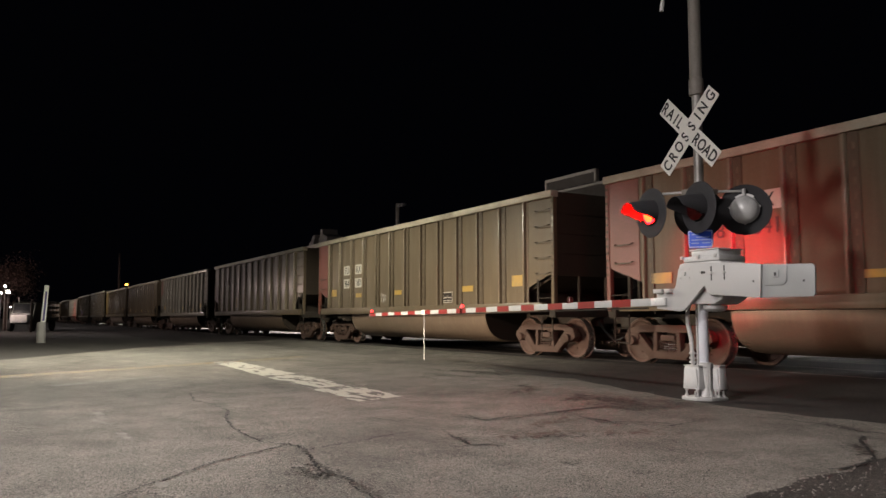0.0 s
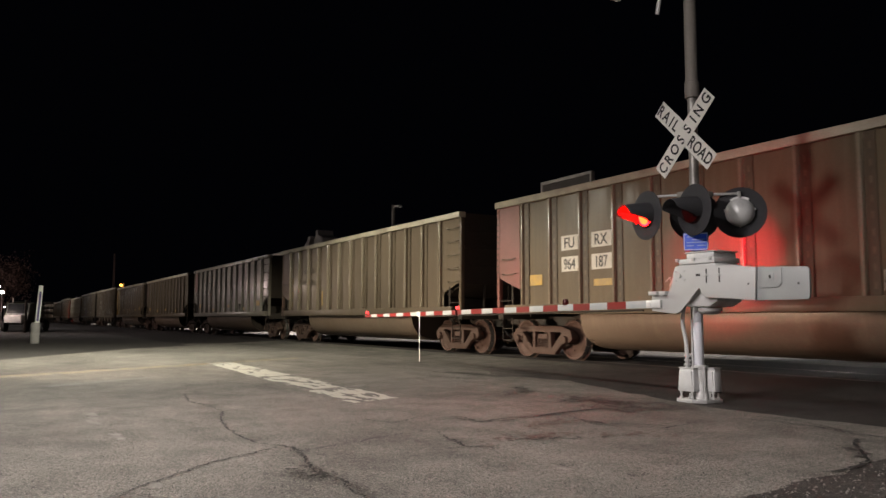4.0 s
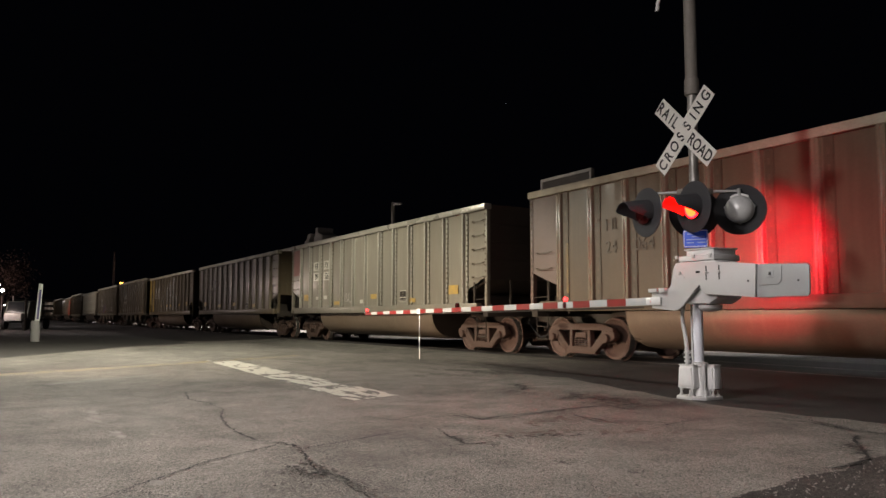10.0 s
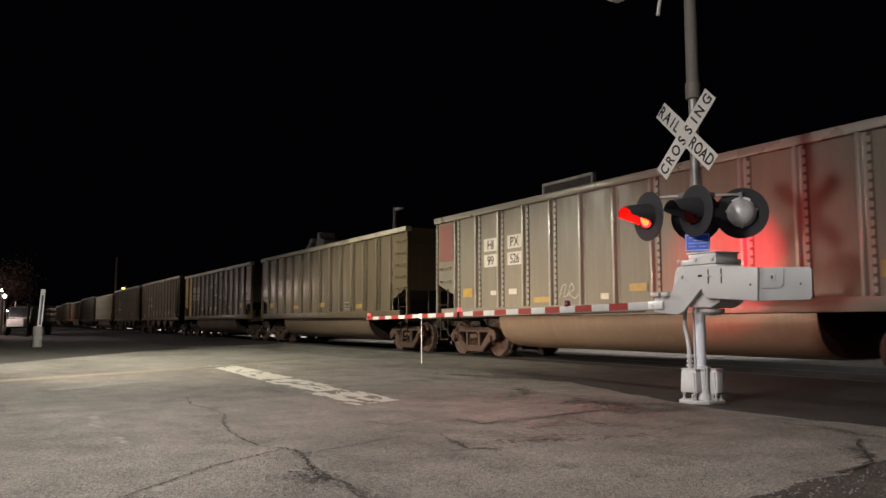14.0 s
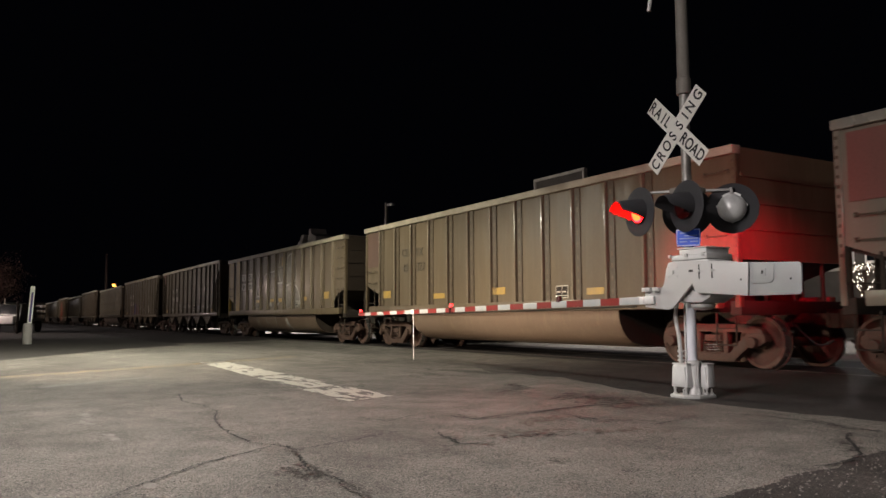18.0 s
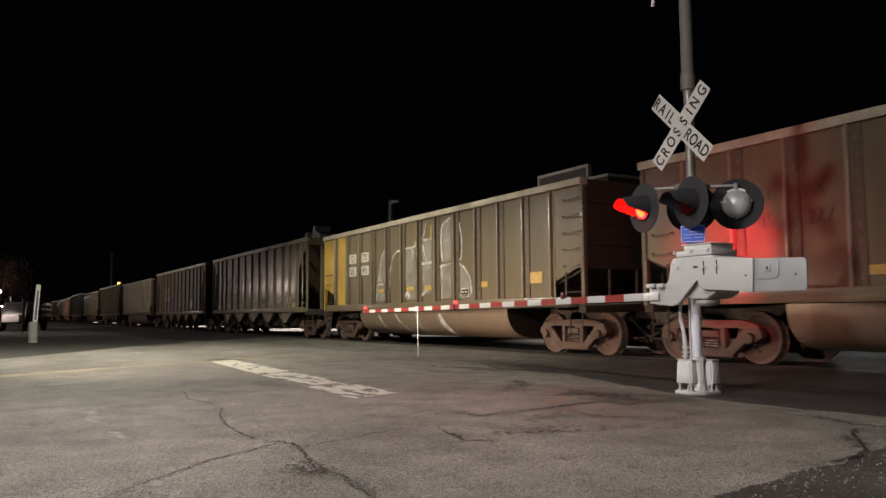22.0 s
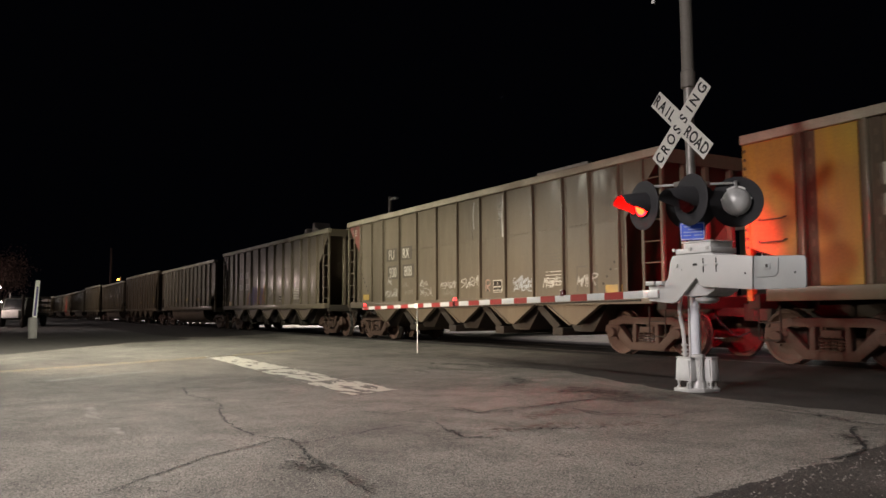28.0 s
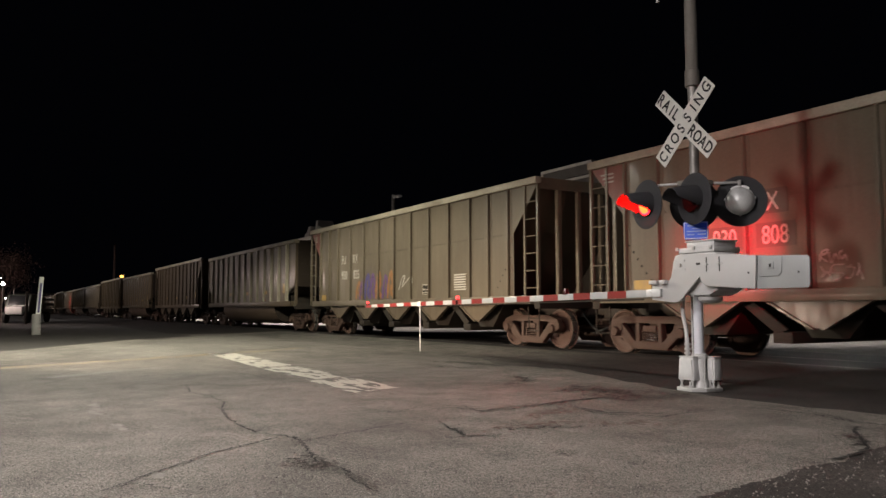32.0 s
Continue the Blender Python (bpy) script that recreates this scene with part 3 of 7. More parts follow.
crack([(-4.04, -5.33), (-3.01, -5.51), (-2.38, -5.4), (-1.77, -5.42), (-1.12, -5.61), (-0.45, -5.72), (0.09, -5.75), (0.55, -5.73), (0.76, -5.58), (1.05, -5.56), (1.02, -5.47)], 0.023, 1)
crack([(1.02, -5.47), (0.91, -5.16), (0.76, -4.84), (0.61, -4.45)], 0.016, 2)
crack([(0.71, -5.56), (1.02, -5.99), (1.18, -6.26), (1.52, -6.58), (1.74, -6.8), (1.96, -6.99), (2.07, -7.08)], 0.016, 3)
crack([(1.1, -5.58), (1.24, -5.62), (1.85, -5.75), (2.22, -5.71), (2.5, -5.77), (2.82, -5.79)], 0.023, 4)
crack([(-0.11, -3.51), (0.37, -3.45), (0.27, -2.76), (0.1, -2.17), (0.03, -1.66), (0.47, -1.53)], 0.022, 5)
crack([(0.55, -2.45), (1.02, -2.58), (1.32, -2.36), (1.5, -2.21), (1.42, -1.71)], 0.022, 6)
crack([(0.65, -4.12), (1.09, -4.27), (1.47, -4.36), (1.68, -4.15)], 0.022, 7)
crack([(1.67, -0.68), (1.92, -0.68), (2.56, -0.95), (2.92, -0.98)], 0.026, 8)
crack([(-0.44, -4.35), (-0.03, -4.23), (-0.29, -3.81)], 0.019, 10)
crack([(2.0, -7.01), (1.96, -6.87), (2.22, -6.76)], 0.016, 11)
crack([(-0.23, -3.52), (-0.09, -3.4), (0.32, -3.46), (0.22, -3.12), (0.21, -2.73), (0.11, -2.31), (0.03, -1.76), (0.08, -1.29)], 0.040, 12)
crack([(0.53, -2.46), (0.79, -2.46), (1.04, -2.47), (1.14, -2.31), (1.29, -2.16), (1.42, -2.07)], 0.036, 13)
crack([(1.52, -4.56), (1.54, -4.41), (1.54, -4.28), (1.58, -4.09)], 0.026, 14)
crack([(1.03, -4.27), (1.22, -4.27), (1.46, -4.34)], 0.026, 15)
crack([(1.31, -1.06), (1.69, -0.9), (2.13, -0.87), (2.65, -1.03), (2.9, -0.95)], 0.040, 16)
crack([(2.79, -1.26), (2.96, -1.57), (3.19, -1.84), (3.43, -2.15), (3.52, -2.41), (3.58, -2.7), (3.54, -2.86)], 0.034, 17)
for k, (outline, mat, label) in enumerate((
        ([(3.84, -4.45), (3.76, -3.87), (3.70, -3.44), (3.60, -3.16), (3.64, -2.80), (3.48, -2.35), (3.42, -1.86), (3.9, -1.5), (4.6, -1.7), (5.3, -2.4), (5.6, -3.3), (5.2, -4.2), (4.5, -4.7), (3.95, -4.75)], STAIN, "dark crumbled edge of the asphalt"),
        ([(1.63, -6.77), (1.7, -6.7), (1.87, -6.73), (1.83, -6.78), (1.63, -6.77)], CEMENT, "pale patch of cement"))):
    sheet("road_patch", jag(outline + outline[:1], 0.045, 0.02, 80 + k)[:-1], 0.0095 + 0.0003 * k, mat, label, "road patch")

for k, (outline, tone) in enumerate((
        ([(-2.35, -6.72), (-2.4, -6.64), (-2.05, -6.62), (-1.98, -6.69)], CEMENT), ([(-2.0, -6.76), (-1.9, -6.66), (-1.55, -6.6), (-1.6, -6.68)], CEMENT),
        ([(-1.75, -6.78), (-1.5, -6.7), (-1.2, -6.65), (-1.4, -6.76)], CEMENT), ([(-0.62, -6.7), (-0.56, -6.62), (-0.3, -6.66), (-0.36, -6.72)], CEMENT), ([(-0.34, -6.68), (-0.24, -6.62), (-0.12, -6.64), (-0.22, -6.68)], CEMENT))):
    sheet("worn_mark", jag(outline + outline[:1], 0.03, 0.028, 60 + k)[:-1], 0.0126 + 0.0003 * k, tone, "faint remains of white paint on the road", "road marking")

# ragged dirt where the surface has crumbled, along the cracks
for k, ((x0, y0), (x1, y1), w) in enumerate((
    ((-0.86, -1.51), (-0.14, -0.51), 0.16),
    ((0.14, -1.47), (0.49, -0.86), 0.10),
    ((-1.82, -1.75), (-2.02, -1.13), 0.10),
    ((1.38, -3.89), (1.69, -2.98), 0.09),
    ((1.01, -4.16), (1.04, -3.71), 0.06),
    ((3.01, -4.05), (3.01, -3.90), 0.05),
    ((2.41, -4.15), (2.57, -4.20), 0.06),
    ((-4.30, -1.38), (-5.69, -1.28), 0.12),
    ((1.37, -1.81), (1.30, -1.41), 0.08),
    ((2.83, -1.55), (3.34, -2.00), 0.05),
    ((1.89, -5.97), (2.30, -5.75), 0.06),
    ((2.33, -5.69), (2.83, -5.77), 0.05),
    ((-0.01, -4.19), (-0.04, -3.66), 0.05),
    ((1.22, -0.81), (2.19, -0.37), 0.05),
    ((-1.15, -1.1), (-0.35, -1.0), 0.22),
    ((-0.5, -1.0), (0.35, -1.15), 0.26),
    ((-0.1, -0.55), (0.5, -0.75), 0.18),
    ((-0.3, -1.6), (0.45, -1.5), 0.13),
    ((-2.75, -0.75), (-1.9, -1.2), 0.16),
    ((1.9, -1.1), (2.8, -1.4), 0.05),
    ((3.0, -1.7), (3.35, -2.1), 0.12),
    ((1.62, -5.74), (2.12, -5.74), 0.11),
    ((1.74, -5.9), (2.05, -5.86), 0.05),
    ((2.3, -5.7), (2.62, -5.74), 0.05),
    ((-4.6, -4.4), (-5.4, -4.1), 0.07),
    ((-3.2, -3.0), (-4.2, -2.6), 0.10),
    ((-2.2, -1.4), (-1.7, -1.5), 0.10),
    ((2.35, -4.15), (2.55, -4.1), 0.05),
    ((1.75, -5.85), (2.1, -5.75), 0.09),
    ((1.0, -5.55), (1.3, -5.66), 0.05),
    ((-6.4, -0.2), (-4.6, 0.3), 0.22),
    ((-5.4, -0.9), (-4.4, -0.6), 0.16))):
    rnd = random.Random(300 + k)
    bm = B()
    n = 40 + int(math.hypot(x1 - x0, y1 - y0) * 90)
    for i in range(n):
        f = rnd.random()
        px, py = x0 + (x1 - x0) * f + rnd.gauss(0, w * 0.55), y0 + (y1 - y0) * f + rnd.gauss(0, w * 0.55)
        s = w * rnd.uniform(0.04, 0.2) * rnd.choice((0.6, 1, 1.7))
        turn, long = rnd.uniform(0, 3.1), rnd.uniform(0.4, 1.0)
        ring = []
        for j in range(9):
            a, r = j * 0.698, s * rnd.uniform(0.45, 1.15)
            u, v = math.cos(a) * r, math.sin(a) * r * long
            ring.append(bm.verts.new((px + u * math.cos(turn) - v * math.sin(turn), py + u * math.sin(turn) + v * math.cos(turn), 0.0136 + 0.00003 * i)))
        bm.faces.new(ring)
    solid("road_dirt", bm, STAIN, "dark ragged dirt on the worn asphalt", "dirt", kind="structure")

# rusty smears that the train's drips and turning wheels have left
for k, ((x0, y0), (x1, y1), w) in enumerate((((1.28, -4.1), (1.3, -3.2), 0.16), ((1.32, -3.2), (1.86, -2.45), 0.16), ((0.25, -1.2), (0.7, -1.32), 0.06), ((0.9, -3.3), (0.55, -2.6), 0.14))):
    rnd = random.Random(500 + k)
    bm = B()
    for i in range(46):
        f = rnd.random()
        px, py, s = x0 + (x1 - x0) * f + rnd.gauss(0, w * 0.5), y0 + (y1 - y0) * f + rnd.gauss(0, w * 0.5), w * rnd.uniform(0.06, 0.34)
        bm.faces.new([bm.verts.new((px + s * rnd.uniform(0.4, 1.1) * math.cos(0.7 * j), py + s * rnd.uniform(0.4, 1.1) * math.sin(0.7 * j), 0.0102 + 0.00006 * i)) for j in range(9)])
    solid("rust_smear", bm, RUSTY, "reddish-brown smear on the asphalt", "stain", kind="structure")

# stones that stand bare in the worn surface
for tone, count, seed in ((CEMENT, 5200, 21), (STAIN, 4200, 22)):
    rnd = random.Random(seed)
    verts, faces = [], []
    while len(faces) < count * 5:
        d, a = 1.9 + 5.2 * rnd.random() ** 1.4, radians(rnd.uniform(118, 188))
        x, y = EYE[0] + d * math.cos(a), EYE[1] + d * math.sin(a)
        if y > -0.5:
            continue
        s, n0, turn = rnd.uniform(0.0025, 0.0075), len(verts), rnd.uniform(0, 1.2)
        for j in range(5):
            r = s * rnd.uniform(0.6, 1.2)
            verts.append((x + r * math.cos(turn + 1.257 * j), y + r * math.sin(turn + 1.257 * j), 0.0085))
        verts.append((x, y, 0.0095 + s * 0.45))
        faces += [(n0 + j, n0 + (j + 1) % 5, n0 + 5) for j in range(5)]
    me = bpy.data.meshes.new("grit")
    me.from_pydata(verts, [], faces)
    me.materials.append(tone)
    tagged(new("grit", me), "pale stones bared in the worn asphalt" if tone is CEMENT else "dark stones bared in the worn asphalt", "grit", kind="stuff")

# grit and pebbles strewn on the road near the viewer
bm = B()
rnd = random.Random(12)
for i in range(2400):
    x, y, s = rnd.uniform(-6, 6), rnd.uniform(-7, -0.6), rnd.uniform(0.003, 0.008)
    if i > 1500:
        x, y, s = rnd.uniform(3.5, 6), rnd.uniform(-4.6, -2.2), rnd.uniform(0.004, 0.011)
    q = [bm.verts.new((x + s * math.cos(a) * rnd.uniform(0.7, 1.2), y + s * math.sin(a) * rnd.uniform(0.7, 1.2), 0.009)) for a in (0.3, 2.2, 4.1)]
    q.append(bm.verts.new((x, y, 0.009 + s)))
    for f in ((0, 1, 3), (1, 2, 3), (2, 0, 3)):
        bm.faces.new([q[j] for j in f])
solid("grit", bm, CEMENT, "pale grit and small stones strewn on the asphalt", "grit", kind="stuff")

# ---------------------------------------------------------------- the train
# A car's own space: x along the track, its middle at 0; z from the top of the rail; the seen side is -y.
END = 7.235            # half length of a car's body
SHARED = {}


def mesh(key, build, mat):
    """The mesh of a repeated piece, made once."""
    k = (key, mat.name)
    if k not in SHARED:
        bm = B()
        build(bm)
        SHARED[k] = finish(bm, key, mat)
    return SHARED[k]


def side_frame(bm):
    """A cast truck side: arched top, two slanted legs, bottom, columns and bearing jaws."""
    def plate(points, y0=-0.07, y1=0.07):
        prism(bm, points, "y", y0, y1, 0.012)
    plate([(-1.10, 0.48), (-1.04, 0.68), (-0.72, 0.77), (0.72, 0.77), (1.04, 0.68), (1.10, 0.48), (0.88, 0.55), (0.68, 0.645), (-0.68, 0.645), (-0.88, 0.55)])
    for s in (-1, 1):
        plate([(s * u, v) for u, v in ((0.76, 0.63), (0.96, 0.53), (0.47, 0.13), (0.29, 0.12), (0.36, 0.25))])
        plate([(s * u, v) for u, v in ((0.25, 0.64), (0.335, 0.64), (0.36, 0.20), (0.25, 0.20))])
        plate([(s * u, v) for u, v in ((1.10, 0.60), (0.98, 0.62), (0.74, 0.60), (0.72, 0.50), (0.80, 0.40), (1.02, 0.40), (1.13, 0.48))], -0.09, 0.09)
        lathe(bm, [(0.0, -0.16), (0.085, -0.16), (0.10, -0.14), (0.10, 0.05), (0.0, 0.05)], (s * 0.889, 0, 0.457), "y", 14)
    plate([(-0.50, 0.115), (0.50, 0.115), (0.44, 0.27), (-0.44, 0.27)])


def springs(bm):
    for x in (-0.16, -0.05, 0.06, 0.17):
        for k in range(5):
            z = 0.27 + k * 0.045
            lathe(bm, [(0.03, z), (0.052, z + 0.01), (0.052, z + 0.026), (0.03, z + 0.036)], (x, 0.0, 0), "z", 8)
    box(bm, -0.2, 0.2, -0.07, 0.07, 0.25, 0.272, 0.006)


def bolster(bm):
    box(bm, -0.18, 0.18, -1.05, 1.05, 0.46, 0.58, 0.02)
    box(bm, -0.2, 0.2, -0.85, 0.85, 0.5, 0.72, 0.03)
    lathe(bm, [(0.0, 0.72), (0.22, 0.72), (0.22, 0.80), (0.0, 0.80)], (0, 0, 0), "z", 16)


def wheel(bm):
    """One wheel, its axle along y, the outer face at -y."""
    lathe(bm, [(0.0, -0.02), (0.11, -0.03), (0.13, 0.03), (0.20, 0.055), (0.34, 0.035), (0.385, -0.005), (0.40, -0.02), (0.445, -0.02),
               (0.452, 0.0), (0.462, 0.10), (0.487, 0.115), (0.480, 0.14), (0.41, 0.14), (0.38, 0.10), (0.2, 0.11), (0.12, 0.14), (0.0, 0.14)], (0, 0, 0), "y", 32)
    for a in (0.4, 2.5, 4.6):
        lathe(bm, [(0.0, 0.02), (0.02, 0.02), (0.02, 0.05), (0.0, 0.05)], (0.24 * math.cos(a), 0, 0.24 * math.sin(a)), "y", 6)


def tread(bm):
    lathe(bm, [(0.4475, -0.0225), (0.4555, -0.001), (0.4655, 0.098), (0.455, 0.097), (0.445, -0.0)], (0, 0, 0), "y", 32, closed=False)


def axle(bm):
    lathe(bm, [(0.0, -0.95), (0.07, -0.95), (0.09, -0.7), (0.08, -0.3), (0.08, 0.3), (0.09, 0.7), (0.07, 0.95), (0.0, 0.95)], (0, 0, 0), "y", 12)


WHEELSETS = []


def truck(car, x):
    """One four-wheel truck of a car: bolster > sides, springs, two turning wheelsets."""
    b = part("truck_bolster", mesh("truck_bolster", bolster, TRUCK), TRUCK, car, "rusty cast steel truck bolster", pose(x, 0, 0))
    for s in (-1, 1):
        part("side_frame", mesh("side_frame", side_frame, TRUCK), TRUCK, b, "rusty cast steel truck side frame", pose(0, s * 1.0, 0, 0, 0, 0 if s < 0 else 180))
        part("spring_pack", mesh("spring_pack", springs, TRUCK), TRUCK, b, "rusty coil springs", pose(0, s * 1.02, 0))
    for dx in (-0.889, 0.889):
        w = part("axle", mesh("axle", axle, WHEEL), WHEEL, b, "turning steel axle with two wheels", pose(dx, 0, 0.457))
        k = ("wheel_pair", WHEEL.name)
        if k not in SHARED:
            one = B()
            wheel(one)
            bmesh.ops.translate(one, verts=one.verts, vec=(0, -0.83, 0))
            two = B()
            wheel(two)
            bmesh.ops.rotate(two, verts=two.verts, matrix=Matrix.Rotation(math.pi, 3, "Z"))
            bmesh.ops.translate(two, verts=two.verts, vec=(0, 0.83, 0))
            me = bpy.data.meshes.new("tmp")
            two.to_mesh(me)
            one.from_mesh(me)
            two.free()
            rims = B()
            tread(rims)
            bmesh.ops.translate(rims, verts=rims.verts, vec=(0, -0.83, 0))
            t2 = B()
            tread(t2)
            bmesh.ops.rotate(t2, verts=t2.verts, matrix=Matrix.Rotation(math.pi, 3, "Z"))
            bmesh.ops.translate(t2, verts=t2.verts, vec=(0, 0.83, 0))
            t2.to_mesh(me)
            rims.from_mesh(me)
            t2.free()
            bpy.data.meshes.remove(me)
            SHARED[k] = finish(one, "wheels", WHEEL)
            rim = finish(rims, "treads", TREAD)
            n0 = len(SHARED[k].polygons)
            whole = B()
            whole.from_mesh(SHARED[k])
            whole.from_mesh(rim)
            whole.faces.ensure_lookup_table()
            for f in whole.faces[n0:]:
                f.material_index = 1
            whole.from_mesh(mesh("axle", axle, WHEEL))
            whole.to_mesh(SHARED[k])
            whole.free()
            SHARED[k].materials.append(TREAD)
        w.data = SHARED[k]
        w.name = "wheelset"
        WHEELSETS.append((car, w, (dx, 0, 0.457)))
    return b


def hand_iron(bm):
    tube(bm, [(-0.24, 0, 0.03), (-0.24, -0.07, 0.025), (-0.21, -0.09, 0), (0.21, -0.09, 0), (0.24, -0.07, 0.025), (0.24, 0, 0.03)], 0.012, 6)
    for x in (-0.24, 0.24):
        box(bm, x - 0.035, x + 0.035, -0.014, 0.0, -0.03, 0.05)


def step(bm):
    tube(bm, [(-0.2, 0, 0.55), (-0.2, 0, 0.02), (-0.18, 0, 0), (0.18, 0, 0), (0.2, 0, 0.02), (0.2, 0, 0.55)], 0.016, 6)
    tube(bm, [(-0.2, 0, 0.28), (0.2, 0, 0.28)], 0.012, 6)


def coupler(bm):
    box(bm, -0.55, 0.30, -0.09, 0.09, 0.78, 0.95, 0.02)
    prism(bm, [(0.25, -0.16), (0.50, -0.20), (0.62, -0.12), (0.60, 0.02), (0.48, -0.02), (0.44, 0.10), (0.62, 0.16), (0.58, 0.22), (0.30, 0.20)], "z", 0.70, 1.02, 0.02)


def end_gear(car, s):
    """Coupler, air hose, brake pieces and cross beam at one end (s: -1 or 1)."""
    turn = pose(s * (END + 0.30), 0, 0, 0, 0, 0 if s > 0 else 180)
    part("coupler", mesh("coupler", coupler, UNDER), UNDER, car, "dark cast steel coupler", turn)
    bm = B()
    tube(bm, curve([(s * (END + 0.05), -0.35, 0.8), (s * (END + 0.25), -0.36, 0.62), (s * (END + 0.5), -0.3, 0.42), (s * (END + 0.72), -0.2, 0.5)], 5), 0.022, 6)
    part("air_hose", bm, RUBBER, car, "black rubber air hose")


def side_panel(bm, outline, y=-HALF):
    prism(bm, outline, "y", y, y + 0.012)


def fields(car, xs, z0, z1, paint, seed):
    """The plates between posts at xs on the seen side, each bellied out unevenly."""
    rnd = random.Random(seed)
    nz, nx, y, out = 9, 6, -HALF + 0.018, -1
    for a, b in zip(xs, xs[1:]):
        bm = B()
        deep, lean, low = rnd.uniform(0.006, 0.022), rnd.uniform(-0.25, 0.25), rnd.uniform(0.3, 0.7)
        g = []
        for j in range(nz + 1):
            v = j / nz
            row = []
            for i in range(nx + 1):
                u = i / nx
                d = deep * math.sin(math.pi * min(1, max(0, u + lean * u * (1 - u)))) * (0.45 + 0.55 * math.sin(math.pi * v ** (0.6 + low)))
                row.append(bm.verts.new((a + (b - a) * u, y + out * d, z0 + (z1 - z0) * v)))
            g.append(row)
        for j in range(nz):
            for i in range(nx):
                bm.faces.new((g[j][i], g[j][i + 1], g[j + 1][i + 1], g[j + 1][i])).smooth = True
        part("side_panel", bm, paint, car)


def rib_wide(z0, z1, w=0.17, d=0.085, groove=False):
    def build(bm):
        if groove:
            prism(bm, [(-w / 2, 0), (-w / 2 + 0.018, -d), (-0.022, -d), (-0.012, -d * 0.72), (0.012, -d * 0.72), (0.022, -d), (w / 2 - 0.018, -d), (w / 2, 0)], "z", z0, z1, 0.005)
        else:
            prism(bm, [(-w / 2, 0), (-w / 2 + 0.02, -d), (w / 2 - 0.02, -d), (w / 2, 0)], "z", z0, z1, 0.006)
        box(bm, w / 2 - 0.005, w / 2 + 0.06, -0.012, 0.0, z0, z1)
    return build


def stencil(car, body, x, z, height, mat, wide=1.0):
    return part("lettering", letters(body, height, mat, wide), mat, car, "", pose(x, -HALF - 0.012, z))


def panel_text(car, body, x0, x1, z0, z1, plate=PLATE, ink=INK, y=-HALF - 0.006):
    bm = B()
    box(bm, x0, x1, y - 0.004, y, z0, z1)
    b = part("number_panel", bm, plate, car, "pale stencil panel with black letters")
    me = letters(body, (z1 - z0) * 0.74, ink, 0.92 if len(body) < 3 else 0.78)
    part("lettering", me, ink, b, "", pose((x0 + x1) / 2, y - 0.008, (z0 + z1) / 2))


def patch(car, name, x0, x1, z0, z1, mat, label, y=-HALF - 0.006):
    bm = B()
    box(bm, x0, x1, y - 0.004, y, z0, z1)
    return part(name, bm, mat, car, label)


def tub_section(a):
    """A point (y, z) of the tub's outline: steep sides, round corners, flat bottom."""
    c6, s6 = math.cos(a), math.sin(a)
    return -math.copysign(abs(c6) ** 0.40, c6) * 1.50, 1.03 - 0.755 * max(s6, 0.0)


